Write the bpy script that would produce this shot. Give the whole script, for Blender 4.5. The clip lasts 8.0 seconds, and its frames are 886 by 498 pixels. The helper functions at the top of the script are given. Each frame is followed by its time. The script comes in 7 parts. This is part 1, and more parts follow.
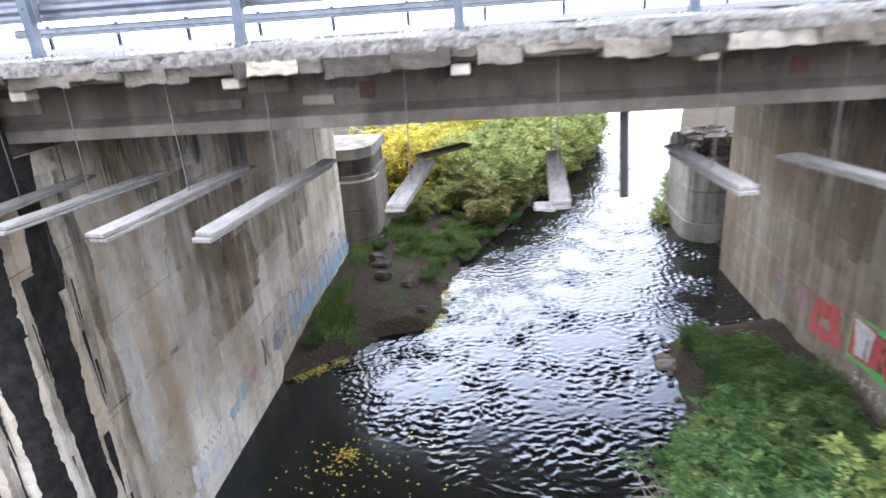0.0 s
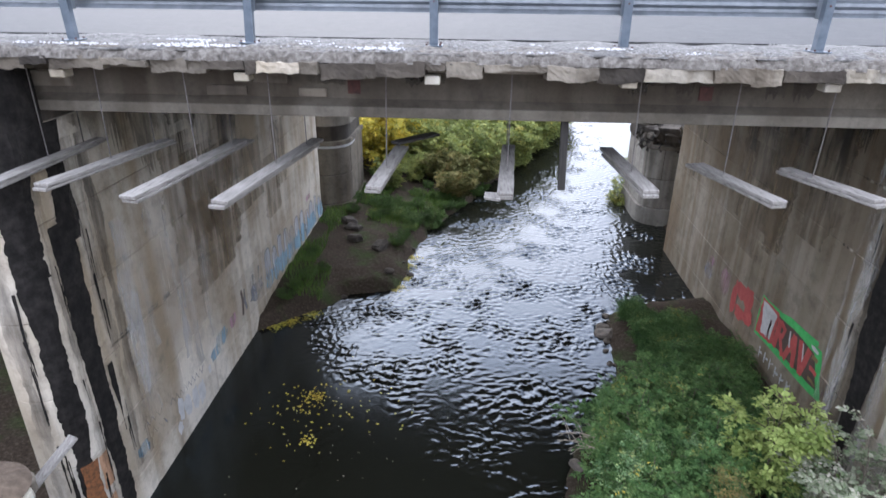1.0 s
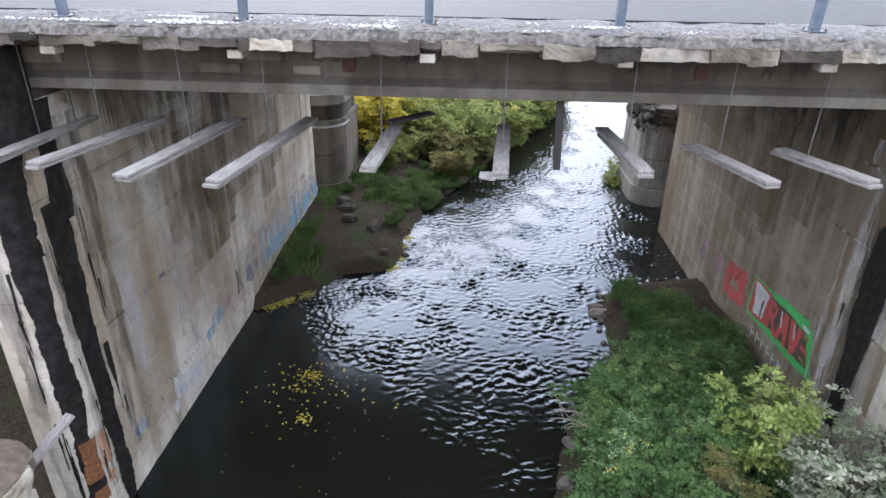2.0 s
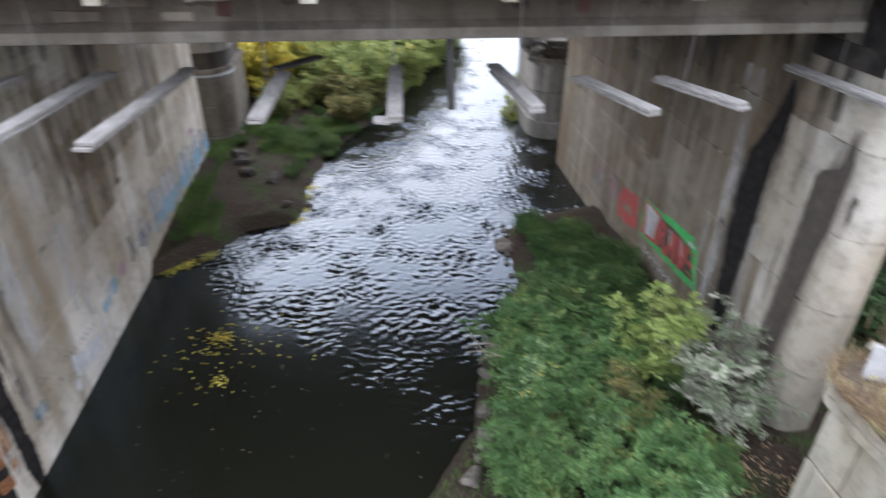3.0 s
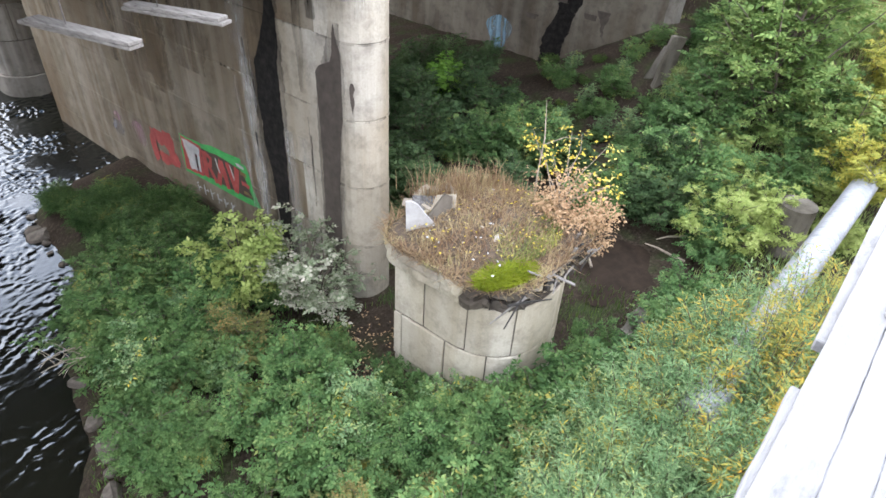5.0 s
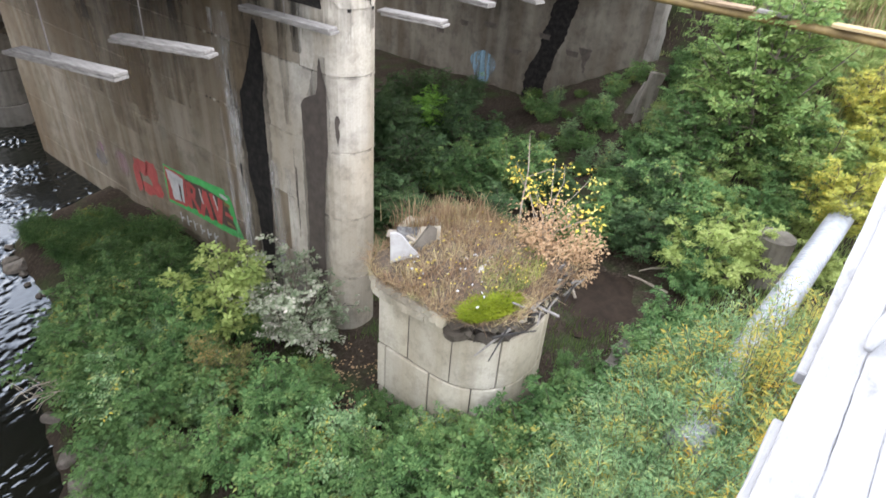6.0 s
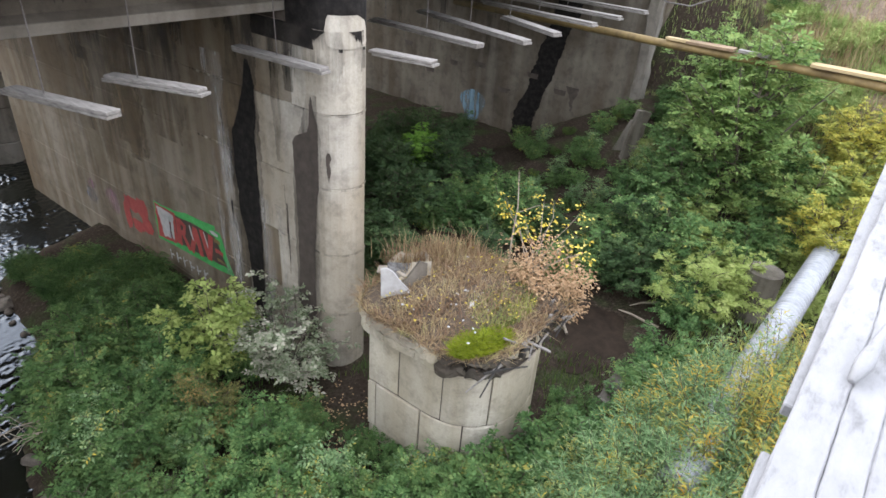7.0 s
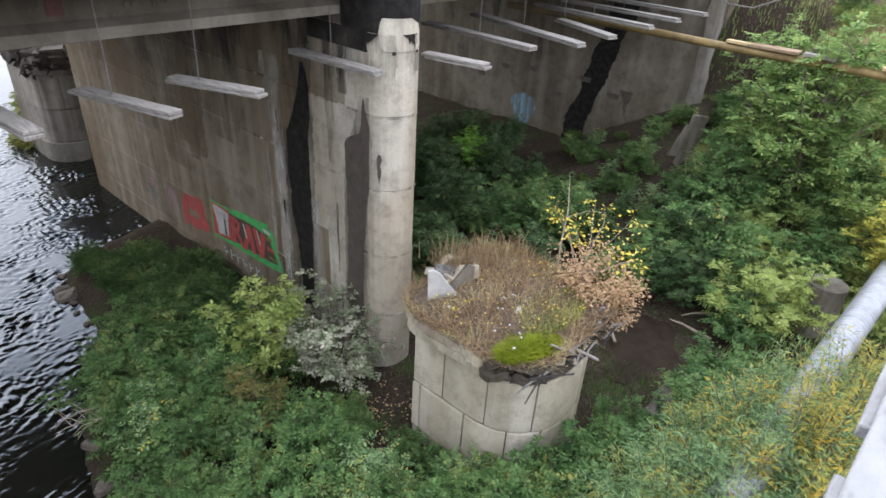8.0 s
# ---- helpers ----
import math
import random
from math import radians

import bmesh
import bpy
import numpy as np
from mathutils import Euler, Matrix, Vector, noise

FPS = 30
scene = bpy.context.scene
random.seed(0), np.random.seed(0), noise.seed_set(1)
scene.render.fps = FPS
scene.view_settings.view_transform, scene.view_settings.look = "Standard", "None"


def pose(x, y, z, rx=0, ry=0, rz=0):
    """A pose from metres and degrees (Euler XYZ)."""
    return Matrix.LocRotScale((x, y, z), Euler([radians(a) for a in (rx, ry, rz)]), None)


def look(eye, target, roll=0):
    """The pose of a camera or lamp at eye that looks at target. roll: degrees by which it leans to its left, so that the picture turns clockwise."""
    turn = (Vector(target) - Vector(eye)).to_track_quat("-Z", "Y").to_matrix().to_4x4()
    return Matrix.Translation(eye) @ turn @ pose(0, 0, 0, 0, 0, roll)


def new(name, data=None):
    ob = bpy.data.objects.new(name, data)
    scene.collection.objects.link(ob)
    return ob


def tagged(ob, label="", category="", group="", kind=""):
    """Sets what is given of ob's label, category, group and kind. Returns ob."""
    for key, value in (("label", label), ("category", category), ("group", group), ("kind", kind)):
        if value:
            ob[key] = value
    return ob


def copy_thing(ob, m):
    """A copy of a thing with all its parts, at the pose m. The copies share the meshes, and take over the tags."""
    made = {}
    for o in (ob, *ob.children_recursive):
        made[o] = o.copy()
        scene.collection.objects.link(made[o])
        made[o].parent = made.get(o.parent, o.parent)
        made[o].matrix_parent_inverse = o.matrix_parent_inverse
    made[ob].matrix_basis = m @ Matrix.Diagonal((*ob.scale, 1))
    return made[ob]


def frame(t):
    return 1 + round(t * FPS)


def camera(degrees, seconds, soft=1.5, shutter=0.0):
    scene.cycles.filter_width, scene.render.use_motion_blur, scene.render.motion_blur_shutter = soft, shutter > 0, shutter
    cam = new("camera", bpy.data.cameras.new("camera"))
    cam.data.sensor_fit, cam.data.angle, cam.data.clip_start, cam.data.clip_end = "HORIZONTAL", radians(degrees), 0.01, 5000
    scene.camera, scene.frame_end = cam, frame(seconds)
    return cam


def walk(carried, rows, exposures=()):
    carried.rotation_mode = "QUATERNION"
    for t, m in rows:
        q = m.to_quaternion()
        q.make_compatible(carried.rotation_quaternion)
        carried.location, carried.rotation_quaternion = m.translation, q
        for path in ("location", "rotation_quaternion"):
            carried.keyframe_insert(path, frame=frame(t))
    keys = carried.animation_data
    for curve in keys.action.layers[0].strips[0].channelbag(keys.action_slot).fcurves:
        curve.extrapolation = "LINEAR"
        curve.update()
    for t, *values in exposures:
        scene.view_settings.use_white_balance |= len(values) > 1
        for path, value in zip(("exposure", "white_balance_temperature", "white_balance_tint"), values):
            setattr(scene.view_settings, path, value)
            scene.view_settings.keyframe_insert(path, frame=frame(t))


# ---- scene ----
cam = camera(71.5, 8.0, shutter=0.5)
PATH = [
    (0, (0.436, -7.171, 7.093), (0.232, -5.308, 6.394), -4.0),
    (0.5, (0.749, -8.358, 7.701), (0.645, -6.494, 6.984), -2.5),
    (1, (0.642, -8.596, 7.802), (0.538, -6.77, 6.994), 0.6),
    (2.5, (0.664, -8.62, 7.795), (0.597, -6.843, 6.879), 1.1),
    (3, (0.74, -8.605, 7.824), (0.943, -6.899, 6.799), 0.6),
    (3.5, (0.917, -8.55, 7.779), (1.514, -6.996, 6.67), -0.6),
    (4, (0.996, -8.582, 7.822), (1.952, -7.264, 6.661), -0.3),
    (4.5, (1.05, -8.557, 7.821), (2.226, -7.467, 6.626), 2.5),
    (4.7, (1.06, -8.552, 7.822), (2.292, -7.544, 6.611), 2.7),
    (6, (1.068, -8.553, 7.824), (2.41, -7.559, 6.724), 4.5),
    (6.5, (1.067, -8.599, 7.834), (2.476, -7.611, 6.814), 4.9),
    (7, (1.061, -8.57, 7.831), (2.465, -7.555, 6.831), 4.6),
    (7.5, (1.046, -8.582, 7.837), (2.407, -7.507, 6.843), 4.2),
    (8, (1.059, -8.54, 7.813), (2.369, -7.407, 6.813), 3.5),
]
walk(cam, [(t, look(eye, target, roll)) for t, eye, target, roll in PATH],
     exposures=[(t, 1.0 + e, kelvin, tint) for t, e, kelvin, tint in (
         (0, 0.75, 6350, 13), (0.5, 0.4, 6350, 13), (1.0, 0.11, 6300, 13), (2.5, 0.21, 6350, 13), (3.0, 0.21, 6400, 12), (3.5, 0.3, 6400, 11), (4.0, 0.47, 6500, 11), (4.5, 0.5, 6650, 11),
         (4.7, 0.45, 6700, 11), (6.0, 0.38, 6900, 11), (7.0, -0.02, 6900, 11), (7.5, -0.13, 6850, 11), (8.0, -0.14, 6800, 11))])


# ---- world and light ----
world = bpy.data.worlds.new("overcast")
scene.world = world
world.use_nodes = True
wn, wl = world.node_tree.nodes, world.node_tree.links
sky = wn.new("ShaderNodeTexSky")
sky.sky_type = "NISHITA"
sky.sun_disc = False
SUN_EL, SUN_AZ = 31.0, -14.0
sky.sun_elevation, sky.sun_rotation = radians(SUN_EL), radians(SUN_AZ)
sky.air_density, sky.dust_density, sky.ozone_density = 1.0, 6.0, 1.0
hsv = wn.new("ShaderNodeHueSaturation")
hsv.inputs["Saturation"].default_value = 0.30
wl.new(sky.outputs["Color"], hsv.inputs["Color"])
cloud = wn.new("ShaderNodeMix")
cloud.data_type = "RGBA"
cloud.inputs["Factor"].default_value = 0.86
cloud.inputs["B"].default_value = (12.3, 13.4, 16.0, 1)
wl.new(hsv.outputs["Color"], cloud.inputs["A"])
wl.new(cloud.outputs["Result"], wn["Background"].inputs["Color"])
wn["Background"].inputs["Strength"].default_value = 0.15

sun = new("sun", bpy.data.lights.new("sun", "SUN"))
sun.data.energy, sun.data.angle, sun.data.color = 0.5, radians(50), (1.0, 0.98, 0.95)
sa, se = radians(SUN_AZ), radians(SUN_EL)
sun.matrix_world = look((0, 0, 30), (-math.sin(sa) * math.cos(se), -math.cos(sa) * math.cos(se), 30 - math.sin(se)))


# ---- materials ----
def material(name):
    m = bpy.data.materials.new(name)
    m.use_nodes = True
    return m, m.node_tree.nodes, m.node_tree.links, m.node_tree.nodes["Principled BSDF"]


def add(nodes, kind, **values):
    n = nodes.new(kind)
    for key, value in values.items():
        n.inputs[key].default_value = value
    return n


def ramp(nodes, links, source, stops):
    r = nodes.new("ShaderNodeValToRGB")
    while len(r.color_ramp.elements) < len(stops):
        r.color_ramp.elements.new(0.5)
    for e, (pos, col) in zip(r.color_ramp.elements, stops):
        e.position, e.color = pos, (*col, 1)
    links.new(source, r.inputs["Fac"])
    return r.outputs["Color"]


def mixed(nodes, links, a, b, fac, mode="MIX"):
    m = nodes.new("ShaderNodeMix")
    m.data_type, m.blend_type = "RGBA", mode
    for sock, v in ((m.inputs["Factor"], fac), (m.inputs["A"], a), (m.inputs["B"], b)):
        if isinstance(v, (int, float)):
            sock.default_value = v
        elif isinstance(v, tuple):
            sock.default_value = (*v, 1)
        else:
            links.new(v, sock)
    return m.outputs["Result"]


def coords(nodes, links, scale=(1, 1, 1)):
    g = nodes.new("ShaderNodeNewGeometry")
    mp = nodes.new("ShaderNodeMapping")
    mp.inputs["Scale"].default_value = scale
    links.new(g.outputs["Position"], mp.inputs["Vector"])
    return mp.outputs["Vector"]


def noise_tex(nodes, links, vec, scale, detail=5.0, rough=0.6):
    n = add(nodes, "ShaderNodeTexNoise", Scale=scale, Detail=detail, Roughness=rough)
    links.new(vec, n.inputs["Vector"])
    return n.outputs["Fac"]


def bump(nodes, links, bsdf, height, strength, distance):
    b = add(nodes, "ShaderNodeBump", Strength=strength, Distance=distance)
    links.new(height, b.inputs["Height"])
    links.new(b.outputs["Normal"], bsdf.inputs["Normal"])


def concrete(name, dark, mid, light, streak=0.5, tint=(0.30, 0.25, 0.17), rough=0.9, blotch=0.5, thin=0.3):
    m, n, l, b = material(name)
    pos = coords(n, l)
    big = noise_tex(n, l, pos, 0.5, 5)
    base = ramp(n, l, big, [(0.30, dark), (0.50, mid), (0.70, light)])
    # broad runs of dirt down the face, with thin ones inside them
    runs = noise_tex(n, l, coords(n, l, (1.1, 1.1, 0.07)), 1.6, 5, 0.55)
    col = mixed(n, l, base, tint, ramp(n, l, runs, [(0.44, (0, 0, 0)), (0.68, (streak,) * 3)]))
    pale = noise_tex(n, l, coords(n, l, (1.0, 1.0, 0.045)), 1.5, 3, 0.5)
    col = mixed(n, l, col, light, ramp(n, l, pale, [(0.47, (0, 0, 0)), (0.62, (0.35 + 2 * thin,) * 3)]))
    lines = noise_tex(n, l, coords(n, l, (5.0, 5.0, 0.3)), 1.5, 4, 0.6)
    col = mixed(n, l, col, dark, ramp(n, l, lines, [(0.54, (0, 0, 0)), (0.74, (thin,) * 3)]))
    wide = noise_tex(n, l, coords(n, l, (1.0, 1.0, 0.6)), 0.33, 3, 0.5)
    col = mixed(n, l, col, tint, ramp(n, l, wide, [(0.42, (0, 0, 0)), (0.58, (streak * 0.95,) * 3)]))
    # damp blotches and a pitted grain
    spots = noise_tex(n, l, pos, 2.7, 7, 0.7)
    col = mixed(n, l, col, ramp(n, l, spots, [(0.36, (0.45,) * 3), (0.52, (1.0,) * 3)]), blotch, "MULTIPLY")
    fine = noise_tex(n, l, pos, 26.0, 8, 0.7)
    col = mixed(n, l, col, ramp(n, l, fine, [(0.25, (0.6,) * 3), (0.7, (1.0,) * 3)]), 0.5, "MULTIPLY")
    info = n.new("ShaderNodeObjectInfo")
    col = mixed(n, l, col, ramp(n, l, info.outputs["Random"], [(0.0, (0.84, 0.84, 0.85)), (1.0, (1.0, 1.0, 1.0))]), 1.0, "MULTIPLY")
    col = mixed(n, l, col, (1.04, 1.0, 0.92), 1.0, "MULTIPLY")
    l.new(col, b.inputs["Base Color"])
    b.inputs["Roughness"].default_value = rough
    b.inputs["Specular IOR Level"].default_value = 0.3
    bump(n, l, b, fine, 0.45, 0.012)
    return m


def simple(name, c1, c2, scale, rough=0.8, metal=0.0, stretch=(1, 1, 1), relief=0.3, dist=0.005, c3=None):
    m, n, l, b = material(name)
    vec = coords(n, l, stretch)
    f = noise_tex(n, l, vec, scale, 7, 0.65)
    stops = [(0.3, c1), (0.7, c2)] if c3 is None else [(0.30, c1), (0.46, c2), (0.70, c3)]
    col = ramp(n, l, f, stops)
    slow = noise_tex(n, l, coords(n, l), scale * 0.13, 3)
    col = mixed(n, l, col, ramp(n, l, slow, [(0.3, (0.7,) * 3), (0.7, (1, 1, 1))]), 0.8, "MULTIPLY")
    l.new(col, b.inputs["Base Color"])
    b.inputs["Roughness"].default_value, b.inputs["Metallic"].default_value = rough, metal
    bump(n, l, b, f, relief, dist)
    return m


def stain_mat(name, c1, c2, cover=0.5):
    """A thin film of dirt that breaks up into runs at its edges."""
    m, n, l, b = material(name)
    f = noise_tex(n, l, coords(n, l), 6.0, 6, 0.65)
    l.new(ramp(n, l, f, [(0.3, c1), (0.7, c2)]), b.inputs["Base Color"])
    b.inputs["Roughness"].default_value = 0.8
    runs = noise_tex(n, l, coords(n, l, (2.4, 2.4, 0.35)), 1.4, 6, 0.6)
    hold = ramp(n, l, runs, [(0.56 - cover * 0.3, (0, 0, 0)), (0.90 - cover * 0.3, (0.75,) * 3)])
    l.new(hold, b.inputs["Alpha"])
    return m


def leaf_mat(name, stops, rough=0.7):
    """Leaves that differ one by one, by patches of the crown and plant by plant."""
    m, n, l, b = material(name)
    g, info = n.new("ShaderNodeNewGeometry"), n.new("ShaderNodeObjectInfo")
    patch = noise_tex(n, l, coords(n, l), 1.9, 3, 0.6)
    total = None
    for source, gain in ((g.outputs["Random Per Island"], 0.55), (patch, 1.5), (info.outputs["Random"], 0.3)):
        k = n.new("ShaderNodeMath")
        k.operation = "MULTIPLY_ADD"
        l.new(source, k.inputs[0])
        k.inputs[1].default_value = gain
        if total is None:
            k.inputs[2].default_value = -0.68
        else:
            l.new(total, k.inputs[2])
        total = k.outputs[0]
    col = ramp(n, l, total, stops)
    l.new(col, b.inputs["Base Color"])
    b.inputs["Roughness"].default_value = rough
    b.inputs["Specular IOR Level"].default_value = 0.2
    tr = n.new("ShaderNodeBsdfTranslucent")
    l.new(col, tr.inputs["Color"])
    mx = n.new("ShaderNodeMixShader")
    mx.inputs[0].default_value = 0.3
    l.new(b.outputs[0], mx.inputs[1])
    l.new(tr.outputs[0], mx.inputs[2])
    l.new(mx.outputs[0], n["Material Output"].inputs["Surface"])
    return m


M_WALL = concrete("wall_concrete", (0.345, 0.303, 0.240), (0.535, 0.493, 0.430), (0.74, 0.715, 0.67), 0.62, (0.27, 0.205, 0.125), thin=0.16)
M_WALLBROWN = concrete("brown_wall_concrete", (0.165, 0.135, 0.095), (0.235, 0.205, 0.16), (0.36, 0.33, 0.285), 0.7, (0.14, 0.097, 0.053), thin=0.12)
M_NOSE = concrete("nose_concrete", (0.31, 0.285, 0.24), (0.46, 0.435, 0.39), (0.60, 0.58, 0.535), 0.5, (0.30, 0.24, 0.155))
M_OLDPIER = concrete("old_pier_concrete", (0.362, 0.345, 0.300), (0.552, 0.535, 0.485), (0.72, 0.708, 0.662), 0.65, (0.335, 0.295, 0.215))
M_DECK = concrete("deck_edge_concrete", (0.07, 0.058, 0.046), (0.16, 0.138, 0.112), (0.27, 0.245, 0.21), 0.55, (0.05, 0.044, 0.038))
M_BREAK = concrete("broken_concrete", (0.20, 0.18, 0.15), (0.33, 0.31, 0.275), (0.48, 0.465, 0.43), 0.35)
# girder colour is lowered to carry the shade under the deck
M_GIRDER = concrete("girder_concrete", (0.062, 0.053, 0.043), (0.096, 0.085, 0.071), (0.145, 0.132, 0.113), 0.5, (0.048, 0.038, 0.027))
# flange: paler copy of the girder concrete, for the light its ledge catches
M_FLANGE = concrete("lit_flange_concrete", (0.080, 0.072, 0.061), (0.132, 0.122, 0.106), (0.192, 0.180, 0.160), 0.4, (0.080, 0.068, 0.052))
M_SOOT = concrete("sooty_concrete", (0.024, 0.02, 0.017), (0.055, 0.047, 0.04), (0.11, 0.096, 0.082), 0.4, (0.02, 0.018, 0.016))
M_DARKPIER = concrete("shaded_pier_concrete", (0.15, 0.138, 0.12), (0.25, 0.235, 0.21), (0.37, 0.355, 0.33), 0.5, (0.07, 0.06, 0.045))
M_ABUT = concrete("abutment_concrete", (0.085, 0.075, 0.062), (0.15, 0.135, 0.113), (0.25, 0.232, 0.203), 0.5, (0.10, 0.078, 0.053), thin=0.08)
M_STAINSHADE = simple("black_leak_and_shade", (0.004, 0.0035, 0.003), (0.012, 0.0105, 0.0095), 6.0, 0.85, c3=(0.032, 0.028, 0.025))
M_STAINSHADE.node_tree.nodes["Principled BSDF"].inputs["Specular IOR Level"].default_value = 0.2
M_STAIN2 = simple("brown_leak_stain", (0.05, 0.039, 0.031), (0.105, 0.084, 0.068), 5.0, 0.75)
M_DRIPSHADE = stain_mat("dark_drip_and_shade", (0.028, 0.024, 0.02), (0.07, 0.06, 0.048), 0.58)
M_OCHRE = stain_mat("ochre_wash", (0.15, 0.105, 0.055), (0.24, 0.175, 0.10), 0.68)
M_LIME = stain_mat("lime_wash", (0.48, 0.46, 0.42), (0.62, 0.60, 0.56), 0.45)
M_RUSTPATCH = simple("orange_rust_wash", (0.06, 0.03, 0.015), (0.33, 0.13, 0.045), 14.0, 0.85)
M_ORANGE = simple("pale_orange_wash", (0.40, 0.22, 0.12), (0.55, 0.33, 0.20), 9.0, 0.85)
M_RUST = simple("rust", (0.035, 0.015, 0.012), (0.09, 0.032, 0.024), 14.0, 0.85)
M_WOOD = simple("grey_weathered_wood", (0.10, 0.09, 0.08), (0.215, 0.198, 0.178), 7.0, 0.85, stretch=(4, 0.5, 4), c3=(0.31, 0.292, 0.268))
M_WOODDARK = simple("dark_wet_wood", (0.02, 0.018, 0.016), (0.05, 0.045, 0.04), 7.0, 0.8, stretch=(5, 5, 0.6))
M_WHITE = simple("flaking_white_paint", (0.15, 0.15, 0.152), (0.255, 0.257, 0.262), 6.0, 0.6, stretch=(1.2, 3, 3), relief=0.8, dist=0.010, c3=(0.30, 0.303, 0.31))
M_GALV = simple("galvanised_steel", (0.17, 0.19, 0.21), (0.30, 0.325, 0.35), 5.0, 0.45, 0.7)
M_POST = simple("post_steel", (0.06, 0.08, 0.10), (0.125, 0.15, 0.18), 6.0, 0.5, 0.4)
M_WIRE = simple("wire_steel", (0.10, 0.09, 0.085), (0.22, 0.20, 0.19), 20.0, 0.6, 0.6)
M_ASPHALT = simple("worn_asphalt", (0.036, 0.035, 0.034), (0.070, 0.068, 0.066), 30.0, 0.6, stretch=(0.3, 1, 1), relief=0.6)
M_ASPHALT.node_tree.nodes["Principled BSDF"].inputs["Specular IOR Level"].default_value = 0.06
M_GRIT = simple("grit_and_dust", (0.040, 0.037, 0.034), (0.09, 0.085, 0.079), 16.0, 0.9, relief=0.9, dist=0.02, c3=(0.22, 0.212, 0.20))
M_SOIL = simple("dark_wet_soil", (0.02, 0.016, 0.012), (0.05, 0.04, 0.031), 5.0, 0.9, relief=0.8, dist=0.04, c3=(0.10, 0.082, 0.066))
M_MUD = simple("wet_brown_mud", (0.018, 0.012, 0.008), (0.045, 0.031, 0.021), 3.0, 0.8, relief=0.5, dist=0.02)
M_MUD.node_tree.nodes["Principled BSDF"].inputs["Specular IOR Level"].default_value = 0.15
M_DRYSOIL = simple("dry_soil", (0.07, 0.05, 0.035), (0.16, 0.12, 0.085), 9.0, 0.95, relief=0.9, dist=0.03)
M_STONE = simple("river_stone", (0.07, 0.058, 0.046), (0.19, 0.16, 0.13), 8.0, 0.8)
M_YELLOW = simple("faded_yellow_paint", (0.12, 0.08, 0.03), (0.27, 0.19, 0.07), 3.0, 0.65)
M_PALEWOOD = simple("raw_yellow_board", (0.34, 0.25, 0.125), (0.48, 0.37, 0.20), 8.0, 0.8, stretch=(4, 0.6, 4))
M_BARK = simple("bark", (0.07, 0.055, 0.04), (0.16, 0.13, 0.10), 12.0, 0.9, relief=0.6)
M_TWIG = simple("dry_twig", (0.22, 0.18, 0.13), (0.42, 0.36, 0.28), 12.0, 0.9)
M_SHEET = simple("corrugated_zinc_sheet", (0.26, 0.275, 0.295), (0.43, 0.45, 0.47), 4.0, 0.45, 0.2)
M_HIGHLIGHTBAND = simple("white_highlight_band", (0.45, 0.45, 0.44), (0.65, 0.65, 0.64), 9.0, 0.6)
M_RED = simple("red_spray_paint", (0.36, 0.05, 0.045), (0.50, 0.10, 0.085), 6.0, 0.7)
M_GREEN = simple("green_spray_paint", (0.03, 0.33, 0.07), (0.08, 0.50, 0.14), 6.0, 0.7)
M_DARKPAINT = simple("dark_spray_paint", (0.05, 0.035, 0.03), (0.11, 0.07, 0.05), 6.0, 0.7)
M_BLUE = stain_mat("blue_spray_paint", (0.18, 0.34, 0.44), (0.30, 0.46, 0.56), 0.95)
M_PINK = stain_mat("pink_spray_paint", (0.42, 0.20, 0.28), (0.50, 0.30, 0.36), 0.85)
M_PAINTWHITE = simple("white_spray_paint", (0.42, 0.42, 0.42), (0.60, 0.595, 0.585), 6.0, 0.8)
M_PALEPAINT = stain_mat("pale_spray_paint", (0.44, 0.46, 0.49), (0.58, 0.60, 0.62), 0.9)
M_GREYPAINT = stain_mat("grey_spray_paint", (0.16, 0.17, 0.20), (0.28, 0.29, 0.33), 0.85)

L_GREEN = leaf_mat("shrub_leaf", [(0.0, (0.036, 0.080, 0.027)), (0.35, (0.078, 0.158, 0.051)), (0.7, (0.142, 0.246, 0.083)), (0.9, (0.235, 0.312, 0.108)), (1.0, (0.335, 0.315, 0.078))])
L_GREEN2 = leaf_mat("olive_shrub_leaf", [(0.0, (0.043, 0.090, 0.029)), (0.4, (0.090, 0.172, 0.055)), (0.8, (0.163, 0.258, 0.087)), (0.95, (0.249, 0.318, 0.109)), (1.0, (0.344, 0.310, 0.075))])
L_MAPLE = leaf_mat("maple_leaf", [(0.0, (0.092, 0.165, 0.050)), (0.4, (0.178, 0.280, 0.084)), (0.75, (0.285, 0.375, 0.122)), (1.0, (0.430, 0.425, 0.145))])
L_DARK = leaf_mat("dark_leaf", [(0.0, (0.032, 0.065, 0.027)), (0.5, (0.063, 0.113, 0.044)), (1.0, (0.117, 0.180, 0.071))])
L_YELLOWGREEN = leaf_mat("yellow_green_leaf", [(0.0, (0.174, 0.242, 0.064)), (0.5, (0.292, 0.367, 0.106)), (1.0, (0.410, 0.466, 0.165))])
L_SILVER = leaf_mat("silver_leaf", [(0.0, (0.125, 0.172, 0.088)), (0.4, (0.268, 0.300, 0.195)), (0.7, (0.450, 0.425, 0.345)), (1.0, (0.600, 0.530, 0.455))])
L_WILLOW = leaf_mat("willow_leaf", [(0.0, (0.070, 0.140, 0.058)), (0.4, (0.140, 0.240, 0.102)), (0.75, (0.235, 0.345, 0.160)), (0.88, (0.340, 0.410, 0.160)), (1.0, (0.500, 0.420, 0.080))])
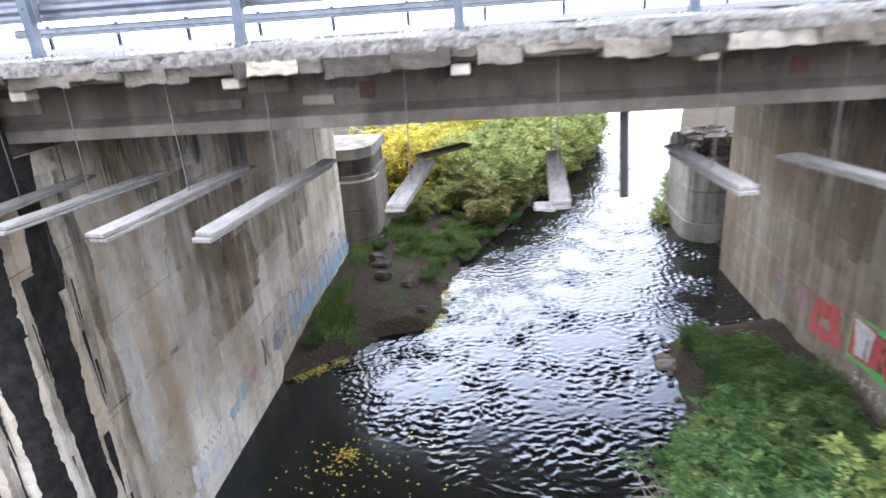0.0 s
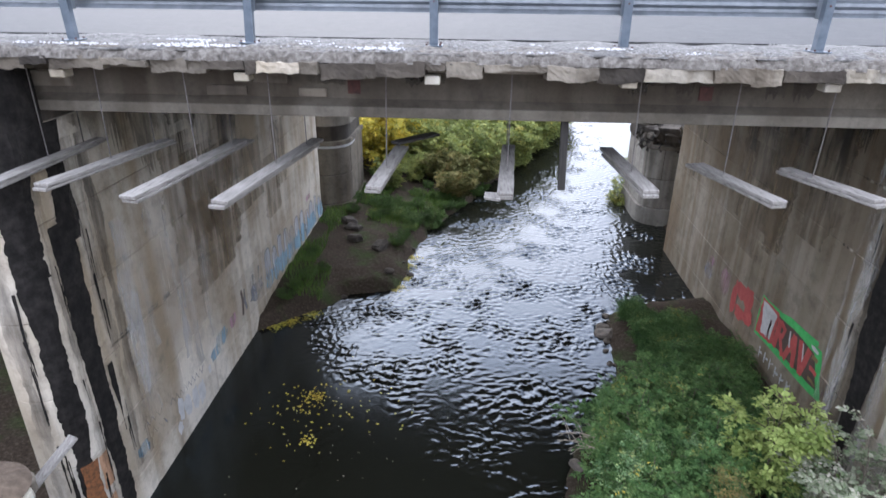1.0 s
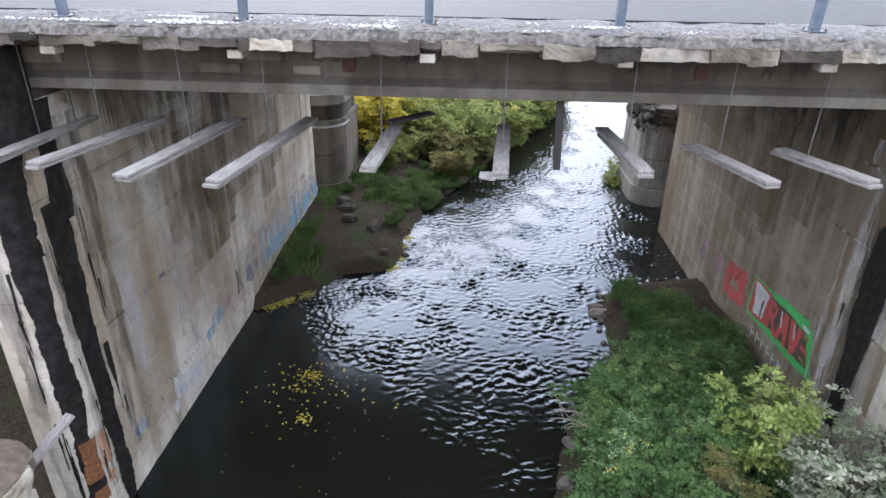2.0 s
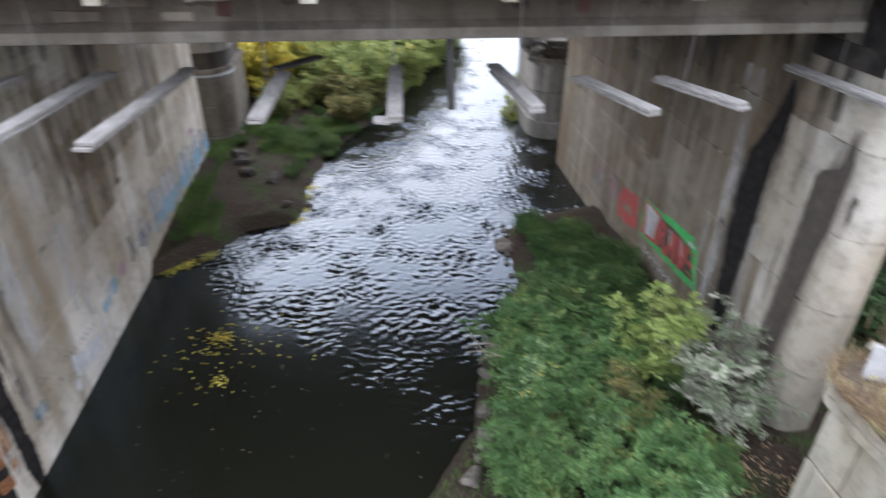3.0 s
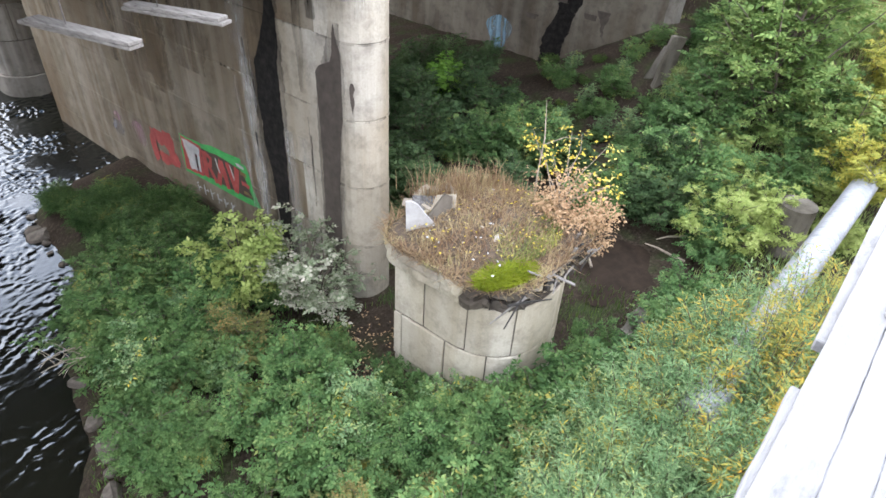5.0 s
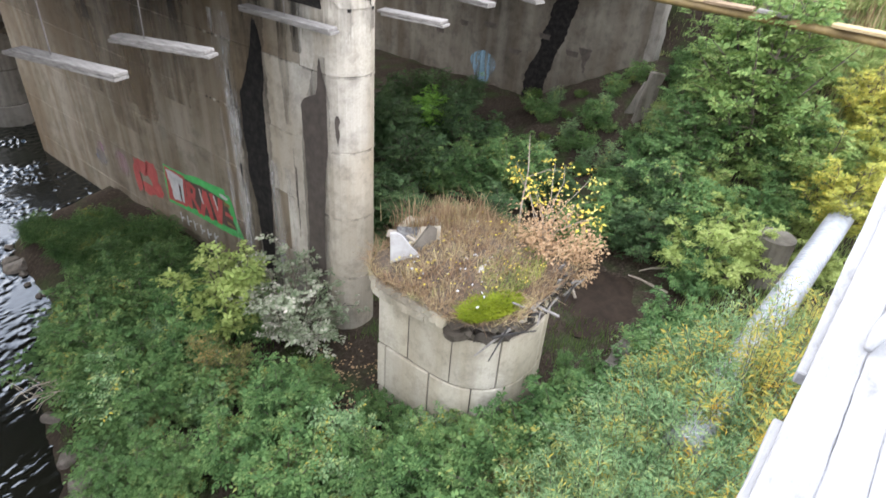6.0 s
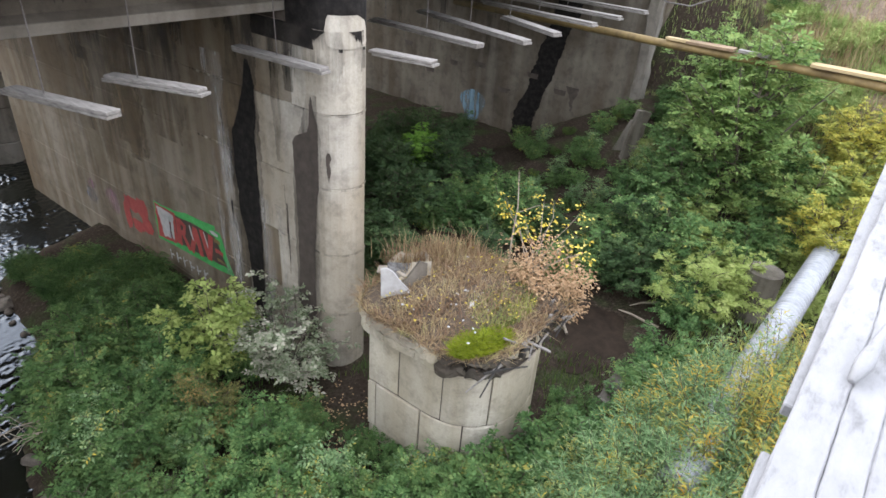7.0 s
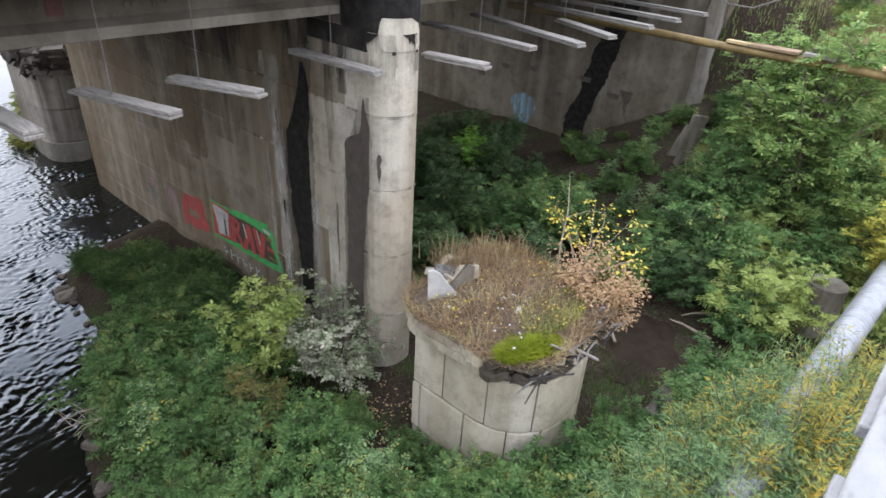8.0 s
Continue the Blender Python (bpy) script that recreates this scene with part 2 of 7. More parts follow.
L_AUTUMN = leaf_mat("autumn_leaf", [(0.0, (0.20, 0.22, 0.045)), (0.4, (0.36, 0.33, 0.06)), (0.8, (0.55, 0.44, 0.06)), (1.0, (0.62, 0.44, 0.07))])
L_YELLOW = leaf_mat("yellow_leaf", [(0.0, (0.40, 0.27, 0.03)), (0.6, (0.66, 0.54, 0.09)), (1.0, (0.70, 0.64, 0.22))])
L_OLIVE = leaf_mat("olive_leaf", [(0.0, (0.10, 0.135, 0.04)), (0.5, (0.20, 0.235, 0.07)), (0.85, (0.33, 0.33, 0.09)), (1.0, (0.46, 0.37, 0.08))])
L_GOLD = leaf_mat("golden_leaf", [(0.0, (0.17, 0.21, 0.047)), (0.35, (0.31, 0.33, 0.070)), (0.7, (0.45, 0.43, 0.092)), (1.0, (0.58, 0.46, 0.085))])
L_WEED = leaf_mat("weed_leaf", [(0.0, (0.035, 0.062, 0.018)), (0.5, (0.07, 0.125, 0.032)), (0.9, (0.13, 0.20, 0.05)), (1.0, (0.26, 0.27, 0.06))])
L_ORANGE = leaf_mat("orange_leaf", [(0.0, (0.107, 0.160, 0.057)), (0.35, (0.213, 0.248, 0.076)), (0.6, (0.377, 0.336, 0.076)), (0.85, (0.476, 0.336, 0.057)), (1.0, (0.459, 0.256, 0.038))])
L_LIME = leaf_mat("lime_leaf", [(0.0, (0.12, 0.27, 0.04)), (1.0, (0.24, 0.44, 0.08))])
L_RUSSET = leaf_mat("russet_leaf", [(0.0, (0.32, 0.20, 0.11)), (0.6, (0.50, 0.34, 0.20)), (1.0, (0.62, 0.47, 0.30))])
L_BROWNGREEN = leaf_mat("brown_green_leaf", [(0.0, (0.075, 0.085, 0.03)), (0.5, (0.16, 0.16, 0.055)), (0.8, (0.24, 0.21, 0.075)), (1.0, (0.34, 0.24, 0.09))])
L_GRASS = leaf_mat("grass_blade", [(0.0, (0.05, 0.11, 0.025)), (0.5, (0.09, 0.17, 0.035)), (1.0, (0.17, 0.23, 0.06))])
L_SLOPEGRASS = leaf_mat("slope_grass_blade", [(0.0, (0.15, 0.23, 0.06)), (0.4, (0.27, 0.37, 0.12)), (0.75, (0.40, 0.46, 0.18)), (1.0, (0.50, 0.42, 0.22))])
L_DRYGRASS = leaf_mat("dry_grass_blade", [(0.0, (0.15, 0.09, 0.055)), (0.35, (0.26, 0.17, 0.10)), (0.6, (0.36, 0.27, 0.15)), (0.8, (0.44, 0.36, 0.20)), (1.0, (0.22, 0.25, 0.06))])


def water_mat():
    m, n, l, b = material("river_water")
    b.inputs["Base Color"].default_value = (0.009, 0.009, 0.006, 1)
    b.inputs["Roughness"].default_value = 0.15
    b.inputs["Specular Tint"].default_value = (0.45, 0.69, 1.0, 1)
    b.inputs["IOR"].default_value = 1.333
    b.inputs["Specular IOR Level"].default_value = 0.73
    f = noise_tex(n, l, coords(n, l, (0.9, 1.5, 1.0)), 7.0, 4, 0.55)
    fine = noise_tex(n, l, coords(n, l, (1.0, 1.3, 1.0)), 22.0, 3, 0.5)
    bump(n, l, b, mixed(n, l, f, fine, 0.4), 0.25, 0.014)
    return m


M_WATER = water_mat()


# ---- building helpers ----
def part(name, bm, mat, parent=None, label="", smooth=False):
    """One mesh object from a bmesh, or from (vertices, faces), under a thing."""
    me = bpy.data.meshes.new(name)
    if isinstance(bm, tuple):
        me.from_pydata(bm[0], [], bm[1])
    elif isinstance(bm, bpy.types.Mesh):
        me = bm
    else:
        bm.to_mesh(me)
        bm.free()
    if mat is not None and not me.materials:
        me.materials.append(mat)
    if smooth:
        me.polygons.foreach_set("use_smooth", [True] * len(me.polygons))
    me.update()
    ob = new(name, me)
    if parent is not None:
        ob.parent = parent
    if label:
        ob["label"] = label
    return ob


def thing(name, label, category, at=(0, 0, 0), kind="", group=""):
    ob = new(name)
    ob.location = at
    ob.empty_display_size = 0.1
    return tagged(ob, label, category, group, kind)


def box(bm, x0, x1, y0, y1, z0, z1, bevel=0.0, m=None):
    made = bmesh.ops.create_cube(bm, size=1.0)["verts"]
    mat = Matrix.Translation(((x0 + x1) / 2, (y0 + y1) / 2, (z0 + z1) / 2)) @ Matrix.Diagonal((x1 - x0, y1 - y0, z1 - z0, 1))
    bmesh.ops.transform(bm, matrix=(m @ mat) if m else mat, verts=made)
    if bevel:
        edges = list({e for v in made for e in v.link_edges})
        bmesh.ops.bevel(bm, geom=edges, offset=bevel, segments=1, affect="EDGES")
    return bm


def boxed(*a, **k):
    return box(bmesh.new(), *a, **k)


def tube(points, radii, sides=8):
    """Vertices and faces of a tapered tube along points."""
    vs, fs = [], []
    pts = [Vector(p) for p in points]
    for i, p in enumerate(pts):
        d = (pts[min(i + 1, len(pts) - 1)] - pts[max(i - 1, 0)]).normalized()
        u = d.orthogonal().normalized()
        w = d.cross(u)
        for k in range(sides):
            a = 2 * math.pi * k / sides
            vs.append(p + (u * math.cos(a) + w * math.sin(a)) * radii[i])
    for i in range(len(pts) - 1):
        for k in range(sides):
            k2 = (k + 1) % sides
            fs.append((i * sides + k, i * sides + k2, (i + 1) * sides + k2, (i + 1) * sides + k))
    fs.append(tuple(range(sides))[::-1])
    fs.append(tuple((len(pts) - 1) * sides + k for k in range(sides)))
    return vs, fs


def merge(groups):
    vs, fs = [], []
    for v, f in groups:
        o = len(vs)
        vs.extend(v)
        fs.extend(tuple(i + o for i in q) for q in f)
    return vs, fs


def prism(outline, z0, z1):
    """A closed prism over a plan outline, anticlockwise."""
    n = len(outline)
    vs = [(x, y, z0) for x, y in outline] + [(x, y, z1) for x, y in outline]
    fs = [(i, (i + 1) % n, n + (i + 1) % n, n + i) for i in range(n)]
    fs += [tuple(range(n))[::-1], tuple(range(n, 2 * n))]
    return vs, fs


def rough_mesh(bm, amount, scale, seed):
    """Pushes the vertices about by smooth noise, for broken edges."""
    for v in bm.verts:
        d = noise.noise_vector(v.co * scale + Vector((seed, 0, 0)))
        v.co += d * amount
    return bm


def grid_box(x0, x1, y0, y1, z0, z1, step):
    """A box with faces cut into cells, as a bmesh."""
    bm = boxed(x0, x1, y0, y1, z0, z1)
    for axis, a, b in ((0, x0, x1), (1, y0, y1), (2, z0, z1)):
        cuts = int((b - a) / step)
        for k in range(1, cuts + 1):
            co, no = [0, 0, 0], [0, 0, 0]
            co[axis], no[axis] = a + (b - a) * k / (cuts + 1), 1
            bmesh.ops.bisect_plane(bm, geom=bm.verts[:] + bm.edges[:] + bm.faces[:], plane_co=co, plane_no=no)
    return bm


# ---- plan ----
DECK_Z, WATER_Z = 7.0, -1.9
LEFT_X, RIGHT_X = -5.76, 8.0     # river faces of the two piers
PIER_T, NOSE_Y = 1.0, -0.62      # thickness of the piers, centre of their round noses


BANK_L = [(-60, -9.0), (6.6, -6.2), (6.95, -5.6), (8.4, -4.0), (9.3, -3.5), (9.75, -2.0), (10.6, -1.7), (12.4, -1.75), (15.2, -1.25),
          (18, -0.1), (20.2, 0.8), (27, 3.3), (34, 6.1), (50, 8.6), (85, 13.8), (400, 60)]
BANK_R = [(-60, -1.0), (-8, 0.0), (-1.4, 1.25), (-0.65, 1.85), (0.3, 2.45), (1.6, 2.75), (3.0, 3.25), (4.4, 4.4), (8.5, 4.75), (8.9, 5.2), (9.4, 7.2),
          (9.9, 8.6), (19.0, 8.7), (22, 8.0), (27.3, 9.4), (34, 11.8), (50, 16.4), (85, 26), (400, 113)]


def smooth(a, b, v):
    t = np.clip((v - a) / (b - a), 0, 1)
    return t * t * (3 - 2 * t)


def ground_height(x, y):
    x, y = np.asarray(x, float), np.asarray(y, float)
    xl = np.interp(y, [p[0] for p in BANK_L], [p[1] for p in BANK_L])
    xr = np.interp(y, [p[0] for p in BANK_R], [p[1] for p in BANK_R])
    right, left = x - xr, xl - x
    out = np.maximum(right, left)
    z = np.where(out < 0, np.maximum(out * 0.7, -0.9), 0.30 * smooth(0, 0.5, out) + 0.06 * np.clip(out, 0, 14))
    z = z + WATER_Z
    # embankments of the road, beyond the piers
    side = smooth(-0.3, -4.8, y)
    mound = 2.6 * smooth(17.5, 23.0, x) * np.clip((3.8 - y) / 4.6, 0, 1) * smooth(-4.2, -1.6, y)
    rise = np.maximum(smooth(15.0, 26.5, x) * side * 6.4, smooth(23.4, 25.4, x) * 7.6)
    z = z + np.where(right > 0, np.maximum(rise, mound), 0)
    z = z + np.where(left > 0, smooth(-15, -23, x) * 7.0, 0)
    # the land beyond the road is a low meadow
    z = np.where((y > 17) & (out > 0), np.minimum(z, WATER_Z + 0.3 + 0.09 * np.clip(out, 0, 18)), z)
    # muddy pool behind the old pier
    pool = np.exp(-(((x - 13.2) / 1.6) ** 2 + ((y + 4.7) / 0.95) ** 2))
    z = z - 0.25 * pool
    return z


def hz(x, y):
    return float(ground_height(x, y))


# ---- ground and water ----
def axis_steps(a, b, step, far):
    mid = list(np.arange(a, b + 1e-6, step))
    lo, hi, s = [], [], step
    v = a
    while v > -far:
        s *= 1.25
        v -= s
        lo.append(v)
    s, v = step, b
    while v < far:
        s *= 1.25
        v += s
        hi.append(v)
    return np.array(lo[::-1] + mid + hi)


xs, ys = axis_steps(-10, 27, 0.24, 900), axis_steps(-12, 33, 0.26, 900)
gx, gy = np.meshgrid(xs, ys)
gz = ground_height(gx, gy)
lump = np.array([[noise.noise(Vector((a * 1.3, b * 1.3, 0))) * 0.10 + noise.noise(Vector((a * 4.1, b * 4.1, 7))) * 0.05 if abs(a) < 40 and abs(b) < 40 else 0 for a in xs] for b in ys])
gz = gz + lump
nx, ny = len(xs), len(ys)
gv = np.stack([gx.ravel(), gy.ravel(), gz.ravel()], 1)
gi = np.arange(nx * ny).reshape(ny, nx)
gf = np.stack([gi[:-1, :-1].ravel(), gi[:-1, 1:].ravel(), gi[1:, 1:].ravel(), gi[1:, :-1].ravel()], 1)


def ground_mat():
    m, n, l, b = material("bank_ground")
    pos = coords(n, l)
    f = noise_tex(n, l, pos, 0.9, 6)
    fine = noise_tex(n, l, pos, 14.0, 8, 0.7)
    soil = ramp(n, l, fine, [(0.3, (0.022, 0.016, 0.012)), (0.55, (0.055, 0.042, 0.031)), (0.75, (0.140, 0.110, 0.083))])
    green = ramp(n, l, fine, [(0.3, (0.02, 0.035, 0.012)), (0.7, (0.06, 0.09, 0.03))])
    col = mixed(n, l, soil, green, ramp(n, l, f, [(0.50, (0, 0, 0)), (0.66, (0.8, 0.8, 0.8))]))
    # dry crumbly earth high on the embankment
    parts = n.new("ShaderNodeSeparateXYZ")
    l.new(pos, parts.inputs[0])
    dry = ramp(n, l, fine, [(0.3, (0.13, 0.095, 0.07)), (0.55, (0.24, 0.185, 0.14)), (0.75, (0.38, 0.31, 0.25))])
    high = n.new("ShaderNodeMapRange")
    high.inputs["From Min"].default_value, high.inputs["From Max"].default_value = 7.0, 8.4
    rise = n.new("ShaderNodeMath")
    rise.operation = "MULTIPLY_ADD"
    l.new(parts.outputs["Y"], rise.inputs[0])
    rise.inputs[1].default_value = -0.6
    l.new(parts.outputs["Z"], rise.inputs[2])
    l.new(rise.outputs[0], high.inputs["Value"])
    col = mixed(n, l, col, dry, high.outputs["Result"])
    l.new(col, b.inputs["Base Color"])
    b.inputs["Roughness"].default_value = 0.95
    b.inputs["Specular IOR Level"].default_value = 0.08
    bump(n, l, b, fine, 0.9, 0.05)
    return m


ground = tagged(part("ground", (gv.tolist(), gf.tolist()), ground_mat(), smooth=True), "dark soil banks and slopes beside the river under the bridge", "ground", kind="structure")

# the river's surface: broad sheet with real ripples where the camera sees it near
wxs, wys = axis_steps(-6, 9, 0.030, 900), axis_steps(-4, 11, 0.031, 900)
wys = np.concatenate([wys[wys < 11.01], np.arange(11.05, 21, 0.045), np.arange(21.07, 40, 0.075), axis_steps(0, 40.3, 0.4, 900)[-14:]])
wys = np.unique(np.round(wys, 4))
wx, wy = np.meshgrid(wxs, wys)


def ripple(x, y):
    rng = np.random.default_rng(5)
    dx, dy = np.zeros_like(x), np.zeros_like(x)
    for k in range(14):
        lam, ang = rng.uniform(0.5, 2.4), rng.uniform(0, 6.3)
        s = np.sin((math.cos(ang) * x + math.sin(ang) * y) * 2 * math.pi / lam + rng.uniform(0, 6.3)) * lam * 0.016
        dx, dy = dx + s * rng.normal(), dy + s * rng.normal()
    gust = np.zeros_like(x)
    for k in range(8):
        lam, ang = rng.uniform(0.8, 3.0), rng.uniform(0, 6.3)
        gust = gust + np.sin((math.cos(ang) * x + math.sin(ang) * y) * 2 * math.pi / lam + rng.uniform(0, 6.3))
    x, y = x + dx, y + dy
    z = np.zeros_like(x)
    for k in range(76):
        lam = 0.085 * (0.34 / 0.085) ** rng.random()
        ang = rng.normal(math.pi / 2 + 0.25, 1.3)
        kx, ky = math.cos(ang) * 2 * math.pi / lam, math.sin(ang) * 2 * math.pi / lam
        warp = 0.5 * np.sin(x * rng.uniform(0.5, 1.8) + rng.uniform(0, 6)) + 0.5 * np.sin(y * rng.uniform(0.5, 1.6) + rng.uniform(0, 6))
        z = z + np.sin(kx * x + ky * y + rng.uniform(0, 6.3) + warp * 3.0) * lam ** 1.1
    z = z + 0.10 * np.abs(z) * np.sign(z) * gust
    return z * (0.80 + 0.20 * gust)


still = np.interp(wy, (-4, -2, 1.6, 3.3, 5.4, 7.0, 9.0, 20), (2.1, 1.6, 0.6, -0.9, -3.5, -4.9, -5.6, -6.5))
calm = 0.05 + 0.95 * smooth(-0.7, 1.0, wx - still) * (0.72 + 0.28 * smooth(-2.0, 3.5, wy) + 0.25 * smooth(4.0, 9.0, wy))
fade = smooth(-4, -3.4, wy) * (1 - smooth(38, 40, wy)) * smooth(-6, -5.6, wx) * (1 - smooth(8.6, 9, wx))
wz = WATER_Z + ripple(wx, wy) * 0.0056 * calm * (0.25 + 0.75 * fade)
wnx, wny = len(wxs), len(wys)
wi = np.arange(wnx * wny).reshape(wny, wnx)
wf = np.stack([wi[:-1, :-1].ravel(), wi[:-1, 1:].ravel(), wi[1:, 1:].ravel(), wi[1:, :-1].ravel()], 1)
water = tagged(part("water", (np.stack([wx.ravel(), wy.ravel(), wz.ravel()], 1).tolist(), wf.tolist()), M_WATER, smooth=True),
               "dark rippling river water reflecting a white sky", "river", kind="structure")


# ---- the road bridge ----
M_BERM = simple("gravelly_crust", (0.04, 0.035, 0.03), (0.105, 0.092, 0.078), 13.0, 0.9, relief=0.9, dist=0.02, c3=(0.21, 0.195, 0.172))
X0, X1 = -34.0, 50.0
BRIDGE_W = 14.4
bridge = thing("road_bridge", "old concrete road bridge with a crumbling deck edge", "bridge", kind="structure")
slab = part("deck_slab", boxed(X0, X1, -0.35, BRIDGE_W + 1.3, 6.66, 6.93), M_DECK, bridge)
road = part("road_surface", boxed(X0, X1, 0.75, BRIDGE_W - 0.75, 6.934, 6.985), M_ASPHALT, bridge, "pale worn asphalt")
# gritty verge between the rail posts and the road
verge = grid_box(-14, 24, -0.5, 0.75, 6.90, 6.97, 0.25)
for v in verge.verts:
    if v.co.z > 6.95:
        v.co.z += 0.035 * noise.noise(v.co * 2.2) + 0.02 * noise.noise(v.co * 7) - 0.10 * max(0, 0.1 - v.co.y)
part("verge", verge, M_GRIT, bridge, "gravelly verge covered in grit and road dust", smooth=True)
# edge slab in broken pieces: pale spalled faces between dark, wet ones
rng = random.Random(11)
x = -14.0
while x < 24:
    w = rng.choice((0.18, 0.25, 0.4, 0.55, 0.8)) * rng.uniform(0.8, 1.2)
    out = -0.60 + rng.uniform(-0.05, 0.09)
    low = 6.635 + rng.choice((-0.04, -0.01, 0.0, 0.02, 0.05, 0.08))
    bm = grid_box(x + 0.002, x + w - 0.002, out, -0.345, low, 6.80 + rng.uniform(-0.015, 0.015), 0.042)
    sd = rng.uniform(0, 50)
    rough_mesh(bm, 0.024, 3.0, sd)
    rough_mesh(bm, 0.018, 9.0, sd)
    for v in bm.verts:
        v.co += Vector((rng.uniform(-1, 1) * 0.003, rng.uniform(-1, 1) * 0.005, rng.uniform(-1, 1) * 0.004))
    near_post = abs((x + w / 2) / 2.5 - round((x + w / 2) / 2.5)) < 0.12
    pick = rng.random()
    part("edge_piece", bm, M_SOOT if near_post or pick < 0.14 else (M_NOSE if pick < 0.26 else M_BREAK if pick < 0.5 else M_DECK), bridge)
    x += w
# crumbling berm of grit and old surfacing along the edge
bx, by = np.arange(-14, 24, 0.045), np.linspace(0, 1, 12)
bv, bf = [], []
for xx in bx:
    edge = -0.58 + 0.12 * noise.noise(Vector((xx * 1.3, 0, 3))) + 0.08 * noise.noise(Vector((xx * 6, 0, 8))) + 0.03 * noise.noise(Vector((xx * 21, 0, 5)))
    for f in by:
        yy = edge + (0.0 - edge) * f ** 1.5
        zz = 6.79 + 0.115 * min(1, f * 4.5) + 0.05 * f
        n3 = Vector((xx, yy * 1.5, f))
        zz += (0.032 * noise.noise(n3 * 2.5) + 0.02 * noise.noise(n3 * 9) + 0.016 * noise.noise(n3 * 23)) * min(1, f * 5 + 0.15)
        bv.append((xx, yy + 0.02 * noise.noise(n3 * 14), zz))
k = len(by)
for i in range(len(bx) - 1):
    for j in range(k - 1):
        bf.append((i * k + j, (i + 1) * k + j, (i + 1) * k + j + 1, i * k + j + 1))
part("surfacing_crust", (bv, bf), M_BERM, bridge, "crumbling gravelly crust along the edge")
# loose gravel and crumbs on the verge
M_SALT = simple("white_crumbs", (0.36, 0.36, 0.37), (0.55, 0.55, 0.56), 20.0, 0.8)
M_PALEGRIT = simple("pale_gravel", (0.13, 0.125, 0.118), (0.30, 0.29, 0.275), 20.0, 0.9)
g = np.random.default_rng(3)
cubes, cf = [], []
for k in range(5000):
    cx, cy = g.uniform(-8, 14), -0.55 + 1.2 * g.random() ** 1.6
    if noise.noise(Vector((cx * 0.9, cy * 3, 0))) + 0.12 * g.normal() < 0.18:
        continue
    sz = g.uniform(0.008, 0.03)
    o = len(cubes)
    cz = 6.93 + 0.05 * min(1, max(0, cy + 0.6))
    for dx, dy, dz in ((1, 0, 0), (-1, 0, 0), (0, 1, 0), (0, -1, 0), (0, 0, 0.9), (0, 0, -0.9)):
        cubes.append((cx + dx * sz * g.uniform(0.7, 1.3), cy + dy * sz * g.uniform(0.7, 1.3), cz + dz * sz))
    cf += [(o, o + 2, o + 4), (o + 2, o + 1, o + 4), (o + 1, o + 3, o + 4), (o + 3, o, o + 4)]
sg, sf = [], []
for k in range(9000):
    cx, cy = g.uniform(-9, 4), -0.52 + 0.62 * g.random()
    if noise.noise(Vector((cx * 1.1 + 4, cy * 4, 3))) + 0.10 * g.normal() < (0.3 if cx < -0.4 else 0.5):
        continue
    sz = g.uniform(0.008, 0.024)
    o = len(sg)
    cz = 6.925 + 0.06 * min(1, max(0, (cy + 0.6) / 0.6)) ** 0.67
    for dx, dy, dz in ((1, 0, 0), (-1, 0, 0), (0, 1, 0), (0, -1, 0), (0, 0, 0.8)):
        sg.append((cx + dx * sz * g.uniform(0.7, 1.3), cy + dy * sz * g.uniform(0.7, 1.3), cz + dz * sz))
    sf += [(o, o + 2, o + 4), (o + 2, o + 1, o + 4), (o + 1, o + 3, o + 4), (o + 3, o, o + 4)]
tagged(part("salt_crumbs", (sg, sf), M_SALT), "white crumbs spilled along the bridge verge", "crumbs", kind="stuff")
tagged(part("verge_gravel", (cubes, cf), M_PALEGRIT), "pale gravel crumbs strewn along the bridge verge", "gravel", kind="stuff")
# girders along the span, an I shape each
prof = [(-0.24, 0), (0.24, 0), (0.24, 0.12), (0.10, 0.22), (0.10, 0.62), (0.28, 0.68), (-0.28, 0.68), (-0.10, 0.62), (-0.10, 0.22), (-0.24, 0.12)]
for k in range(8):
    yc = 0.36 + k * (BRIDGE_W + 0.55) / 7
    for a, b in ((X0, -6.27), (-6.25, 8.49), (8.51, X1)):
        vs = [(a, yc + py, 5.98 + pz) for py, pz in prof] + [(b, yc + py, 5.98 + pz) for py, pz in prof]
        n = len(prof)
        fs = [(i, (i + 1) % n, n + (i + 1) % n, n + i) for i in range(n)] + [tuple(range(n)), tuple(range(n, 2 * n))[::-1]]
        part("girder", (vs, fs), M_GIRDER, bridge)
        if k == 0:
            part("bottom_flange", boxed(a + 0.01, b - 0.01, yc - 0.275, yc - 0.242, 5.965, 6.115, bevel=0.008), M_FLANGE, bridge, "bottom flange in paler concrete for the light it catches")
# patches and stubs along the girder
for i in range(-2, 4):
    xp = i * 2.5 + 0.02
    part("bracket_stub", boxed(xp - 0.10, xp + 0.10, -0.52, -0.30, 6.53, 6.64, bevel=0.012), M_BREAK, bridge, "pale concrete stub under the edge")
for xp in (-1.15, 3.75):
    part("rust_plate", boxed(xp - 0.09, xp + 0.09, 0.232, 0.262, 6.27, 6.46), M_RUST, bridge, "rusty steel plate")


